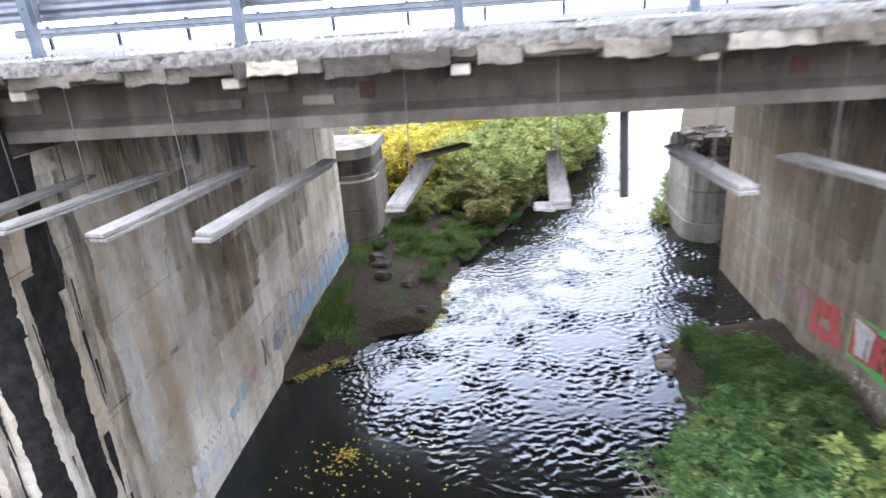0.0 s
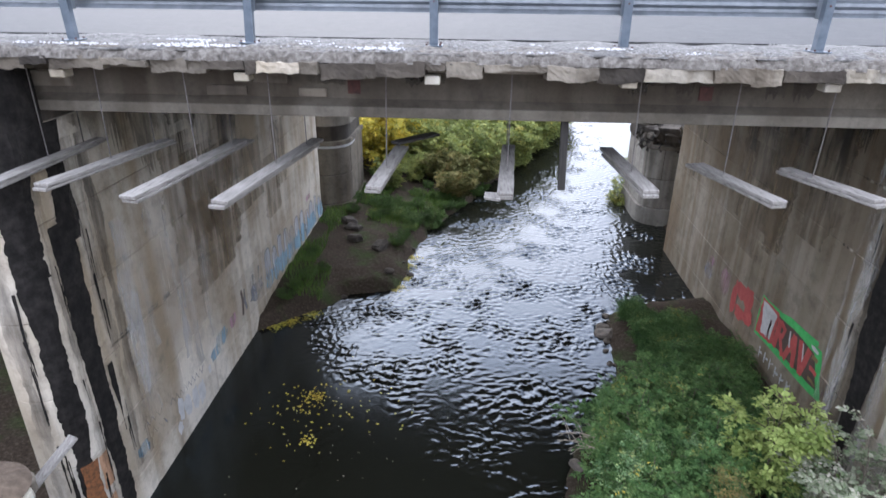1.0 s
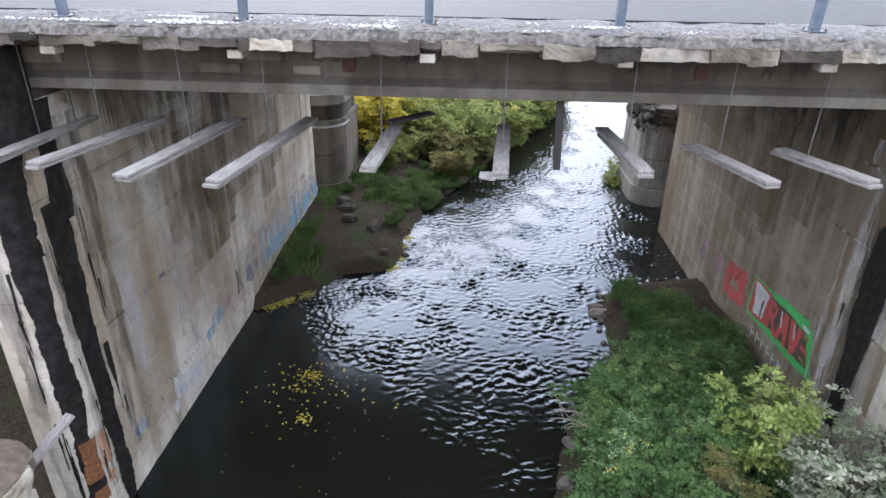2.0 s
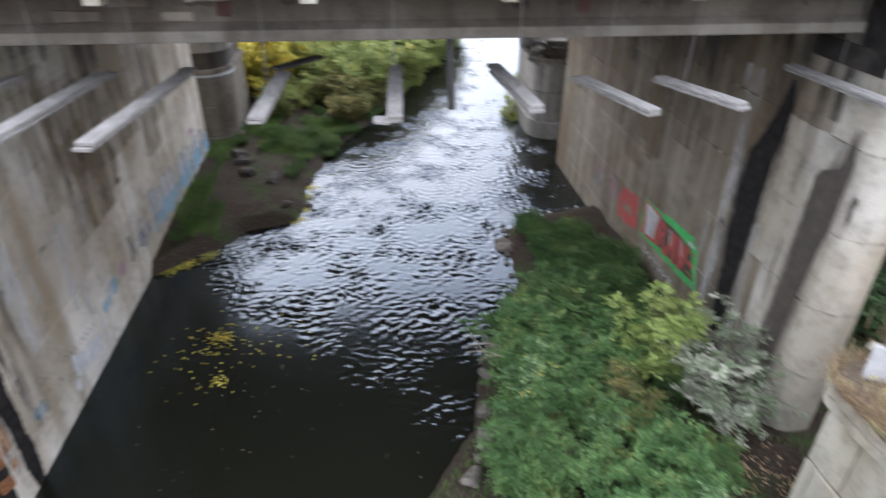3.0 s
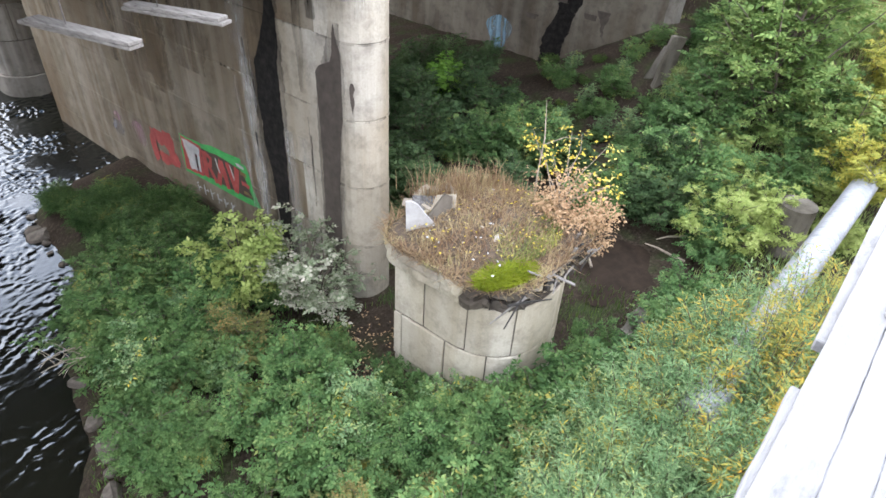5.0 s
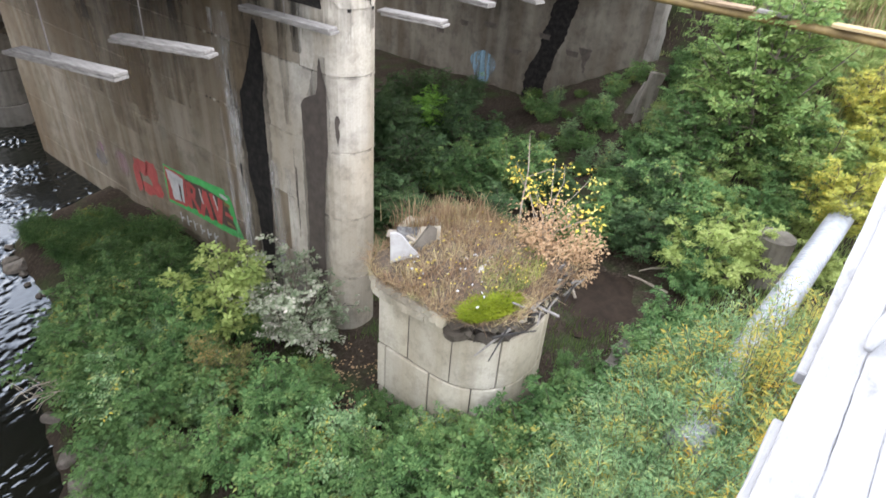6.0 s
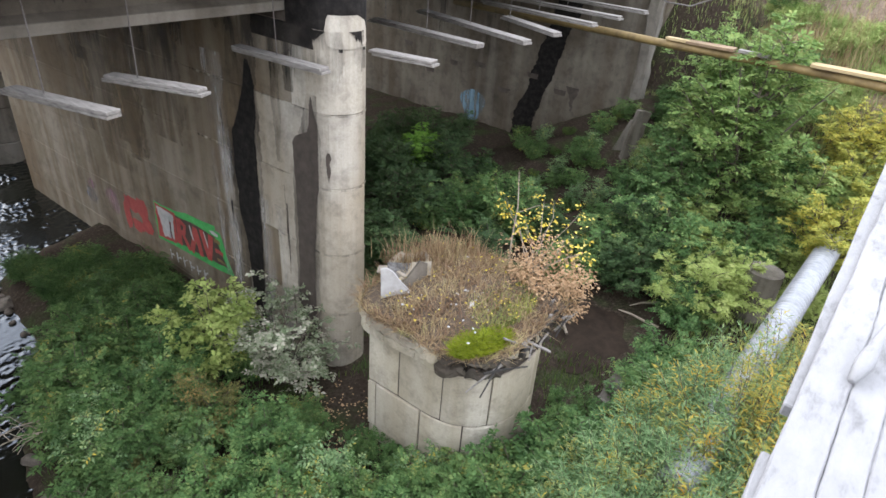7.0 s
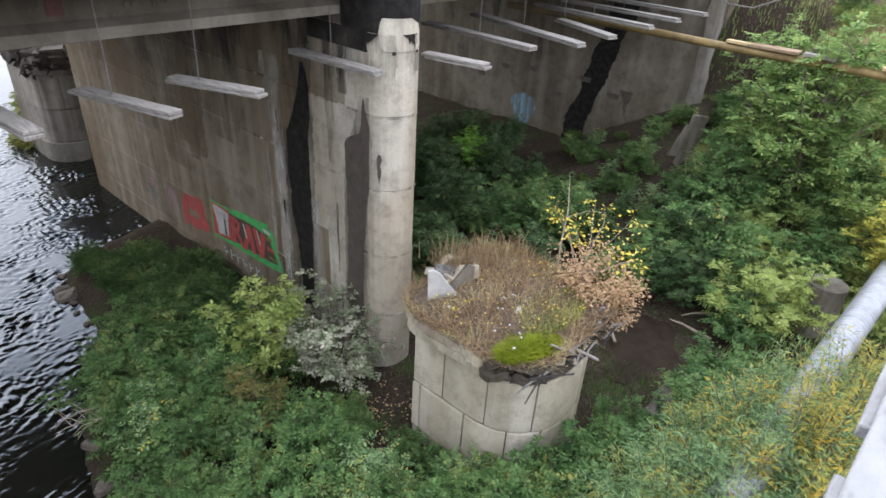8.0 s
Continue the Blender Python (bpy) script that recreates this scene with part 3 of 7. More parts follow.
# leak stains and repairs on the outer girder
gr = random.Random(81)
for k in range(26):
    xg = gr.choice((-7.5, -5, -2.5, 0, 2.5, 5, 7.5, 10)) + gr.gauss(0, 0.35)
    w, hgt = gr.uniform(0.2, 0.7), gr.uniform(0.15, 0.36)
    n = 14
    top = [(xg + w * (i / n - 0.5), 0.252 - 0.0012 * k, 6.60) for i in range(n + 1)]
    bot = [(xg + w * 0.9 * (i / n - 0.5), 0.252 - 0.0012 * k, 6.60 - hgt * (0.75 + 0.5 * noise.noise(Vector((i * 0.7, k, 0))))) for i in range(n + 1)]
    part("leak_stain", (top + bot, [(i, i + 1, n + 2 + i, n + 1 + i) for i in range(n)]), M_DRIPSHADE, bridge)
for k, (xa, xb, za, zb) in enumerate(((-5.9, -5.3, 6.30, 6.52), (-3.3, -2.7, 6.22, 6.36), (-2.6, -2.1, 6.40, 6.56), (-6.8, -6.1, 6.24, 6.4), (-1.95, -1.55, 6.22, 6.34))):
    part("repair_patch", rough_mesh(boxed(xa, xb, 0.215, 0.27, za, zb, bevel=0.01), 0.015, 5, k), M_DECK, bridge)

# ---- guard rails ----
def rail_post(y, lean):
    t = thing("rail_post", "blue-grey steel channel post bolted to the deck edge", "post", group="guard rail posts")
    bm = bmesh.new()
    box(bm, -0.055, 0.055, -0.012, 0.0, 0, 0.82)
    box(bm, -0.055, -0.043, 0.0, 0.09, 0, 0.82)
    box(bm, 0.043, 0.055, 0.0, 0.09, 0, 0.82)
    part("channel", bm, M_POST, t)
    plate = part("foot_plate", boxed(-0.12, 0.12, -0.10, 0.16, 0.0, 0.018, bevel=0.004), M_POST, t)
    for bx, by in ((-0.09, -0.07), (0.09, -0.07), (-0.09, 0.13), (0.09, 0.13)):
        part("bolt", prism([(bx + 0.014 * math.cos(a), by + 0.014 * math.sin(a)) for a in (0, 1.05, 2.1, 3.14, 4.19, 5.24)], 0.017, 0.04), M_RUST, plate, "rusty bolt")
    sp = part("spacer", boxed(-0.05, 0.05, 0.092, 0.21, 0.40, 0.72, bevel=0.01), M_GALV, t)
    v, f = tube([(0, -0.02, 0.56), (0, 0.095, 0.56)], [0.014, 0.014], 6)
    part("bolt", (v, f), M_RUST, sp, "rusty bolt")
    return t


post0 = rail_post(0, 0)
post0.matrix_basis = pose(0, 0.0, 6.955, 0, 0, 0)
for i in range(-6, 10):
    if i:
        copy_thing(post0, pose(i * 2.5 + 0.03 * math.sin(i * 3), 0.0, 6.955, rng.uniform(-1, 1), rng.uniform(-2.5, 2.5), rng.uniform(-6, 6)))


def w_beam(y, z, name):
    t = thing(name, "galvanised corrugated steel guard rail beam on the bridge edge", "guard rail")
    prof = [(0, -0.155), (0.02, -0.15), (0.08, -0.10), (0.08, -0.06), (0.01, -0.02), (0.01, 0.02), (0.08, 0.06), (0.08, 0.10), (0.02, 0.15), (0, 0.155)]
    a = -16.0
    k = 0
    while a < 24:
        off = 0.004 * (k % 2)
        vs = []
        for xx in (a - 0.15, a + 4.15):
            vs += [(xx, y + p + off, z + q) for p, q in prof] + [(xx, y + p + off + 0.004, z + q) for p, q in prof]
        n = len(prof)
        fs = []
        for i in range(n - 1):
            fs += [(i, i + 1, 2 * n + i + 1, 2 * n + i), (n + i + 1, n + i, 3 * n + i, 3 * n + i + 1)]
        part("rail_section", (vs, fs), M_GALV, t)
        a += 4.0
        k += 1
    return t


w_beam(0.21, 7.52, "guard_rail")
w_beam(BRIDGE_W - 0.55, 7.52, "guard_rail")
for i in range(-6, 10):
    copy_thing(post0, pose(i * 2.5, BRIDGE_W - 0.28, 6.925, 0, 0, 180))


# ---- piers ----
def resample(outline, step):
    pts = [Vector((*p, 0)) for p in outline] + [Vector((*outline[0], 0))]
    out = []
    for a, b in zip(pts, pts[1:]):
        n = max(1, round((b - a).length / step))
        out += [a.lerp(b, k / n) for k in range(n)]
    return out


def block_run(line, z0, z1, depth, ch, proud=0.0):
    """A facing block that follows a piece of plan line, with chamfered edges."""
    n = len(line)
    nor = []
    for i in range(n):
        d = (line[min(i + 1, n - 1)] - line[max(i - 1, 0)]).normalized()
        nor.append(Vector((d.y, -d.x, 0)))
    vs = []
    for i, p in enumerate(line):
        inset = ch if i in (0, n - 1) else 0.0
        for z, o in ((z0, -depth), (z0, -ch - inset * 0.5), (z0 + ch, -inset), (z1 - ch, -inset), (z1, -ch - inset * 0.5), (z1, -depth)):
            q = p + nor[i] * (o + (proud if o > -depth else 0))
            vs.append((q.x, q.y, z))
    fs = []
    for i in range(n - 1):
        for k in range(5):
            fs.append((i * 6 + k, (i + 1) * 6 + k, (i + 1) * 6 + k + 1, i * 6 + k + 1))
        fs.append((i * 6 + 5, (i + 1) * 6 + 5, (i + 1) * 6, i * 6))
    fs.append(tuple(range(6)))
    fs.append(tuple((n - 1) * 6 + k for k in range(6))[::-1])
    return vs, fs


def faced_pier(name, label, outline, z0, z1, courses, block, mat, jitter, seed, core_mat=None, gap=0.004, chamfer=0.011):
    t = thing(name, label, "bridge pier", kind="structure")
    r = random.Random(seed)
    line = resample(outline, 0.16)
    core = [(p.x, p.y) for p in line]
    cx, cy = sum(p[0] for p in core) / len(core), sum(p[1] for p in core) / len(core)
    inner = []
    n = len(line)
    for i in range(n):
        d = (line[(i + 1) % n] - line[i - 1]).normalized()
        q = line[i] - Vector((d.y, -d.x, 0)) * 0.035
        inner.append((q.x, q.y))
    part("core", prism(inner, z0, z1 - 0.01), core_mat or M_STAIN2, t)
    for c in range(courses):
        a, b = z0 + (z1 - z0) * c / courses, z0 + (z1 - z0) * (c + 1) / courses
        step = max(4, round(block / 0.16))
        i = (step // 2) * (c % 2) + r.randrange(2)
        start = i
        while i < start + n:
            k = min(i + step + r.randrange(-1, 2), start + n)
            seg = [line[j % n].copy() for j in range(i, k + 1)]
            if len(seg) > 1:
                a0, b0 = (seg[1] - seg[0]).normalized(), (seg[-2] - seg[-1]).normalized()
                seg[0] += a0 * gap
                seg[-1] += b0 * gap
                lift = r.uniform(-jitter, jitter)
                mid = seg[len(seg) // 2]
                m = mat(mid) if callable(mat) else mat
                part("block", block_run(seg, a + gap, b - gap, 0.09 + lift, chamfer, lift), m, t)
            i = k
    return t


# wall behind the nose is browner, its colour also lowered for deck shade
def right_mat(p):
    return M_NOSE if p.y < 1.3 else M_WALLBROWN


def pier_plan(face, far, sign):
    """Anticlockwise plan of a pier wall with a round nose towards the camera and a square far end."""
    cx, r = face - sign * PIER_T / 2, PIER_T / 2
    pts = [(cx + r * math.cos(math.pi + math.pi * k / 12), NOSE_Y + r * math.sin(math.pi + math.pi * k / 12)) for k in range(13)]
    return pts + [(cx + r, far), (cx - r, far)]


left_out, right_out = pier_plan(LEFT_X, 15.1, 1), pier_plan(RIGHT_X, 13.95, -1)
PIER_TOP = 5.8
pier_l = faced_pier("pier", "tall weathered concrete bridge pier with black leak stains", left_out, -2.6, PIER_TOP, 6, 3.2, M_WALL, 0.002, 3)
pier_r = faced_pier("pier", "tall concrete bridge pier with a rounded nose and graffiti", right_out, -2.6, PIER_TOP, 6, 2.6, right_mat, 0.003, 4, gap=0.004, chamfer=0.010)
for t, face, far, sign in ((pier_l, LEFT_X, 15.1, 1), (pier_r, RIGHT_X, 13.95, -1)):
    cx = face - sign * PIER_T / 2
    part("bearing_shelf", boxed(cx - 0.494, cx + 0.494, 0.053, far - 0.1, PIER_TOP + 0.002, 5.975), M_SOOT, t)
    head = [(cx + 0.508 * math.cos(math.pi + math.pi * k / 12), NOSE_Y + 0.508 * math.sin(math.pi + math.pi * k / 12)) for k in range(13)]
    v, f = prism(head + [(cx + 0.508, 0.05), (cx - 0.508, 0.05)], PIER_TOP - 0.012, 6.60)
    part("head_block", (v, f), M_STAINSHADE, t, "dark wet head block under the deck edge")


# ---- stains and paint on the pier faces: thin ragged skins ----
LIFT = [0]


def ragged_strip(name, parent, mat, at, lo, hi, u0, u1, seed, taper=0.0, wob=0.06):
    """A streak that runs down a face. at(u, z) gives a place on the face, 5 mm proud."""
    r = random.Random(seed)
    n = max(8, int((hi - lo) / 0.045))
    vs, fs = [], []
    o1, o2 = r.uniform(0, 50), r.uniform(0, 50)
    for i in range(n + 1):
        f = i / n
        z = lo + (hi - lo) * f
        mid, half = (u0 + u1) / 2, abs(u1 - u0) / 2
        shrink = 1 - taper * (1 - f) if taper >= 0 else 1 + taper * f
        a = mid - half * shrink + wob * noise.noise(Vector((o1, z * 1.3, 0))) + wob * 0.35 * noise.noise(Vector((o1, z * 6, 3))) + wob * 0.3 * noise.noise(Vector((o1, z * 19, 8)))
        b = mid + half * shrink + wob * noise.noise(Vector((o2, z * 1.3, 0))) + wob * 0.35 * noise.noise(Vector((o2, z * 6, 3))) + wob * 0.3 * noise.noise(Vector((o2, z * 19, 8)))
        if b < a + 0.01:
            b = a + 0.01
        for k in range(5):
            vs.append(at(a + (b - a) * k / 4, z))
    for i in range(n):
        for k in range(4):
            fs.append((i * 5 + k, i * 5 + k + 1, (i + 1) * 5 + k + 1, (i + 1) * 5 + k))
    LIFT[0] += 1
    k = 0.0016 * (LIFT[0] % 23)
    c = at((u0 + u1) / 2, hi)
    out = Vector((1.0 if parent is pier_l else -1.0, -0.6 if c[1] < NOSE_Y else 0.0, 0)) * k
    vs = [tuple(Vector(v) + out) for v in vs]
    return part(name, (vs, fs), mat, parent)


def on_face(face, sign):
    def at(u, z):
        if u > NOSE_Y:
            return (face + sign * 0.006, u, z)
        a, rr = (NOSE_Y - u) / (PIER_T / 2), PIER_T / 2 + 0.006
        return (face - sign * PIER_T / 2 + sign * rr * math.cos(a), NOSE_Y - rr * math.sin(a), z)
    return at


on_left, on_right = on_face(LEFT_X, 1), on_face(RIGHT_X, -1)

# two black streaks down the one pier, with an orange wash low down
ragged_strip("black_stain", pier_l, M_STAINSHADE, on_left, -1.9, 4.2, -1.12, -0.68, 1, 0.45, 0.08)
ragged_strip("black_stain", pier_l, M_STAINSHADE, on_left, 3.6, 5.79, -1.25, -0.48, 12, 0.45, 0.12)
ragged_strip("black_stain", pier_l, M_STAINSHADE, on_left, -1.9, 4.3, -0.47, 0.10, 2, 0.45, 0.10)
ragged_strip("black_stain", pier_l, M_STAINSHADE, on_left, 3.9, 5.79, -0.18, 0.25, 13, 0.0, 0.10)
ragged_strip("black_stain", pier_l, M_STAINSHADE, on_left, 0.0, 1.5, 0.12, 0.26, 14, 0.7, 0.05)
ragged_strip("black_stain", pier_l, M_STAINSHADE, on_left, 5.2, 5.79, -1.4, 0.35, 3, 0.1, 0.05)
def run_stain(name, parent, mat, at, rows, seed, level, wob=0.03):
    """A leak whose two edges follow (z, u0, u1) rows, frayed at several scales."""
    zs = [q[0] for q in rows]
    n = int((zs[-1] - zs[0]) / 0.03)
    vs, fs = [], []
    sgn = 1 if at is on_left else -1
    axis = LEFT_X - PIER_T / 2 if at is on_left else RIGHT_X + PIER_T / 2
    for i in range(n + 1):
        z = zs[0] + (zs[-1] - zs[0]) * i / n
        a, b = float(np.interp(z, zs, [q[1] for q in rows])), float(np.interp(z, zs, [q[2] for q in rows]))
        fray = [wob * (noise.noise(Vector((o, z * 1.7, seed))) + 0.6 * noise.noise(Vector((o, z * 6.0, seed))) + 0.5 * noise.noise(Vector((o, z * 21.0, seed)))) for o in (3.0, 9.0)]
        a, b = a + fray[0], max(b + fray[1], a + fray[0] + 0.006)
        for k in range(7):
            p = Vector(at(a + (b - a) * k / 6, z))
            out = Vector((sgn, 0, 0)) if p.y >= NOSE_Y else (p - Vector((axis, NOSE_Y, p.z))).normalized()
            vs.append(tuple(p + out * 0.0016 * level))
    for i in range(n):
        for k in range(6):
            fs.append((i * 7 + k, i * 7 + k + 1, (i + 1) * 7 + k + 1, (i + 1) * 7 + k))
    return part(name, (vs, fs), mat, parent)


def blotch(name, parent, mat, at, u, z, ru, rz, seed, level=0, points=26, rag=0.35):
    """An irregular painted or stained spot on a face."""
    r = random.Random(seed)
    o = r.uniform(0, 60)
    sgn = 1 if at is on_left else -1
    vs = [at(u, z)]
    for k in range(points):
        a = 2 * math.pi * k / points
        c, s2 = math.cos(a), math.sin(a)
        q = (abs(c) ** 3 + abs(s2) ** 3) ** (-1 / 3) * (1 + rag * noise.noise(Vector((c * 1.6 + o, s2 * 1.6, 0))) + rag * 0.5 * noise.noise(Vector((c * 5 + o, s2 * 5, 2))))
        vs.append(at(u + ru * c * q, z + rz * s2 * q))
    vs = [(x + sgn * (0.002 + level * 0.004), y - (0.003 + 0.003 * level if y < NOSE_Y else 0), zz) for x, y, zz in vs]
    return part(name, (vs, [(0, 1 + k, 1 + (k + 1) % points) for k in range(points)]), mat, parent)


r = random.Random(9)
ragged_strip("rust_wash", pier_l, M_RUSTPATCH, on_left, -0.75, 0.15, -1.02, -0.72, 31, 0.0, 0.05)
ragged_strip("rust_wash", pier_l, M_RUSTPATCH, on_left, -1.25, -0.95, -0.98, -0.74, 32, 0.0, 0.06)
ragged_strip("rust_wash", pier_l, M_ORANGE, on_left, -0.6, 0.12, -0.68, -0.46, 33, 0.0, 0.05)
ragged_strip("rust_wash", pier_l, M_ORANGE, on_left, -1.0, -0.8, -0.66, -0.5, 34, 0.0, 0.04)
# thin drips beside the black streaks
for k in range(26):
    u = r.choice((-1.2, -0.62, -0.45, 0.28, 0.35)) + r.uniform(-0.06, 0.06)
    z0 = r.uniform(-1.8, 3.5)
    ragged_strip("drip", pier_l, M_STAINSHADE, on_left, z0, z0 + r.uniform(0.4, 1.6), u, u + r.uniform(0.015, 0.05), 400 + k, 0.6, 0.03)
for k in range(14):
    u = r.choice((1.25, 2.05, 2.15, -0.45, 0.25)) + r.uniform(-0.05, 0.05)
    z0 = r.uniform(-1.0, 3.5)
    ragged_strip("drip", pier_r, M_STAINSHADE if u > 1 else M_STAIN2, on_right, z0, z0 + r.uniform(0.3, 1.4), u, u + r.uniform(0.015, 0.05), 440 + k, 0.6, 0.03)
# the other pier: a black streak at the joint and a brown one on the nose
run_stain("dark_streak", pier_r, M_DRIPSHADE, on_right, ((-1.6, 1.1, 1.9), (1.0, 1.05, 2.05), (3.4, 1.0, 2.1), (5.79, 0.95, 1.75)), 16, 6, 0.08)
run_stain("black_stain", pier_r, M_STAINSHADE, on_right, ((-1.6, 1.32, 1.62), (0.2, 1.27, 1.71), (0.9, 1.20, 1.74), (1.7, 1.19, 1.90), (2.6, 1.15, 1.92), (3.4, 1.17, 1.90), (3.9, 1.08, 1.62), (4.5, 1.03, 1.39), (4.95, 1.18, 1.28)), 6, 8, 0.04)
run_stain("dark_streak", pier_r, M_DRIPSHADE, on_right, ((-1.6, -0.62, 0.14), (1.0, -0.60, 0.08), (3.2, -0.74, 0.06), (4.7, -0.66, -0.42)), 17, 9, 0.05)
run_stain("brown_stain", pier_r, M_STAIN2, on_right, ((-1.6, -0.55, 0.08), (0.3, -0.46, 0.06), (1.1, -0.47, 0.0), (2.2, -0.54, -0.02), (3.05, -0.66, 0.0), (3.72, -0.66, 0.02), (3.86, -0.66, -0.10), (4.0, -0.67, -0.40), (4.2, -0.66, -0.46), (4.5, -0.56, -0.48), (4.66, -0.53, -0.51)), 7, 11, 0.025)
run_stain("spall", pier_r, M_STAIN2, on_right, ((3.15, -0.87, -0.85), (3.35, -0.91, -0.82), (3.5, -0.88, -0.82), (3.62, -0.93, -0.82), (3.72, -0.88, -0.86)), 18, 12, 0.02)
run_stain("dark_streak", pier_r, M_STAINSHADE, on_right, ((5.46, -2.15, 1.0), (5.60, -2.15, 1.0), (5.80, -2.15, 1.0)), 29, 7, 0.05)
for k, (zj, ua, ub) in enumerate(((4.40, -1.9, 0.9), (3.0, -1.9, 0.9), (1.6, -1.9, 0.9), (0.2, -1.9, 0.9), (4.40, 2.0, 3.2), (3.0, 2.0, 3.2))):
    for q in range(9):
        um = ua + (ub - ua) * (q + 0.5) / 9
        w = (ub - ua) / 18 * (0.6 + 0.5 * noise.noise(Vector((q * 1.7, k, 2))))
        hgt = 0.025 + 0.035 * abs(noise.noise(Vector((q * 2.3, k, 7))))
        run_stain("crumbled_joint", pier_r, M_DRIPSHADE if q % 3 else M_BREAK, on_right, ((zj - hgt, um - w, um + w), (zj + hgt * 0.7, um - w, um + w)), 40 + q + 9 * k, 5, 0.035)
run_stain("bare_patch", pier_r, M_NOSE, on_right, ((5.52, -1.60, -0.95), (5.60, -1.64, -0.86), (5.80, -1.62, -0.84), (5.94, -1.58, -0.88), (6.04, -1.40, -0.92)), 19, 14, 0.04)


def stroke(mat, at, points, width, level, seed, name="paint_stroke", parent=None):
    """A sprayed line of even width along (u, z) points."""
    r2 = random.Random(seed)
    vs = []
    for i, (u, z) in enumerate(points):
        a, b = points[max(i - 1, 0)], points[min(i + 1, len(points) - 1)]
        du, dz = b[0] - a[0], b[1] - a[1]
        ln = math.hypot(du, dz) or 1
        w = width * r2.uniform(0.42, 0.58)
        vs += [at(u - dz / ln * w, z + du / ln * w), at(u + dz / ln * w, z - du / ln * w)]
    sgn = 1 if at is on_left else -1
    vs = [(x + sgn * level * 0.003, y, z) for x, y, z in vs]
    return part(name, (vs, [(2 * i, 2 * i + 2, 2 * i + 3, 2 * i + 1) for i in range(len(points) - 1)]), mat, parent)


def drip_shade_band(name, parent, mat, at, u0, u1, top, depth, seed, level=0):
    """A dark band under an edge, for leaks and painted shade, ending in drips."""
    n = int((u1 - u0) / 0.02)
    vs = []
    for i in range(n + 1):
        u = u0 + (u1 - u0) * i / n
        d = depth * (0.55 + 0.9 * noise.noise(Vector((u * 2.1, seed, 0))) + 0.8 * abs(noise.noise(Vector((u * 9, seed, 4)))) + 0.4 * noise.noise(Vector((u * 30, seed, 9))))
        end = min(1, 6 * i / n, 6 * (n - i) / n)
        vs += [at(u, top), at(u, top - max(0.015, d) * end - 0.005)]
    sgn = 1 if at is on_left else -1
    vs = [(x + sgn * (0.002 + 0.0013 * level), y - (0.002 + 0.0013 * level if y < NOSE_Y else 0), z) for x, y, z in vs]
    return part(name, (vs, [(2 * i, 2 * i + 2, 2 * i + 3, 2 * i + 1) for i in range(n)]), mat, parent)


drip_shade_band("dark_streak", pier_r, M_STAINSHADE, on_right, -2.15, -1.25, 5.79, 0.22, 3, 20)
drip_shade_band("dark_streak", pier_r, M_STAINSHADE, on_right, -0.85, 0.9, 5.79, 0.25, 5, 21)
drip_shade_band("dark_streak", pier_r, M_DRIPSHADE, on_right, -2.1, 2.4, 5.79, 0.9, 7, 22)
# bands along the wall tops: drips, plus painted shade from the deck
drip_shade_band("dark_streak", pier_r, M_DRIPSHADE, on_right, 2.2, 13.4, 5.79, 1.6, 8, 23)
drip_shade_band("dark_streak", pier_r, M_DRIPSHADE, on_right, 2.4, 13.4, 5.79, 2.4, 28, 26)
drip_shade_band("dark_streak", pier_l, M_DRIPSHADE, on_left, 0.3, 14.6, 5.79, 1.5, 9, 24)
# leaks that run down from under the deck, and ochre and lime washes on the walls
sr = random.Random(71)
for who, at, far in ((pier_l, on_left, 14.8), (pier_r, on_right, 13.6)):
    for k in range(5 if who is pier_l else 8):
        u = sr.uniform(0.6 if who is pier_l else 2.9, far)
        ragged_strip("leak_streak", who, M_DRIPSHADE, at, 5.79 - sr.uniform(0.8, 2.4), 5.79, u, u + sr.uniform(0.6, 1.6), 520 + k, 0.4, 0.25)
    for k in range(14 if who is pier_l else 7):
        u, z = (sr.uniform(2.2, far - 5) if who is pier_l else sr.uniform(3.0, far - 2)), sr.uniform(2.0, 4.5)
        ragged_strip("ochre_wash", who, M_OCHRE, at, max(0.9, z - sr.uniform(1.0, 2.4)), z + sr.uniform(0.3, 1.2), u, u + sr.uniform(0.5, 1.8), 560 + k, 0.2, 0.3)
    for k in range(12 if who is pier_l else 0):
        u, z = sr.uniform(0.5, 5.5), sr.uniform(1.2, 3.6)
        ragged_strip("lime_wash", who, M_LIME, at, z - sr.uniform(1.4, 2.8), z + sr.uniform(0.3, 1.4), u, u + sr.uniform(0.2, 0.6), 580 + k, -0.4, 0.14)
for k, (ua, za, ub, zb, w) in enumerate(((0.25, 1.74, 2.7, 1.64, 0.05), (0.6, 1.80, 2.6, 1.70, 0.035), (1.8, 1.70, 2.55, 1.66, 0.10), (3.9, 1.78, 5.3, 1.50, 0.10), (5.0, 1.52, 6.5, 1.26, 0.14), (4.9, 1.30, 5.5, 1.36, 0.10))):
    stroke(M_DRIPSHADE if k != 1 else M_LIME, on_left, [(ua + (ub - ua) * q / 12, za + (zb - za) * q / 12 + 0.03 * noise.noise(Vector((q * 0.7, k, 5)))) for q in range(13)], w, 3 + k, 660 + k, "crack", pier_l)
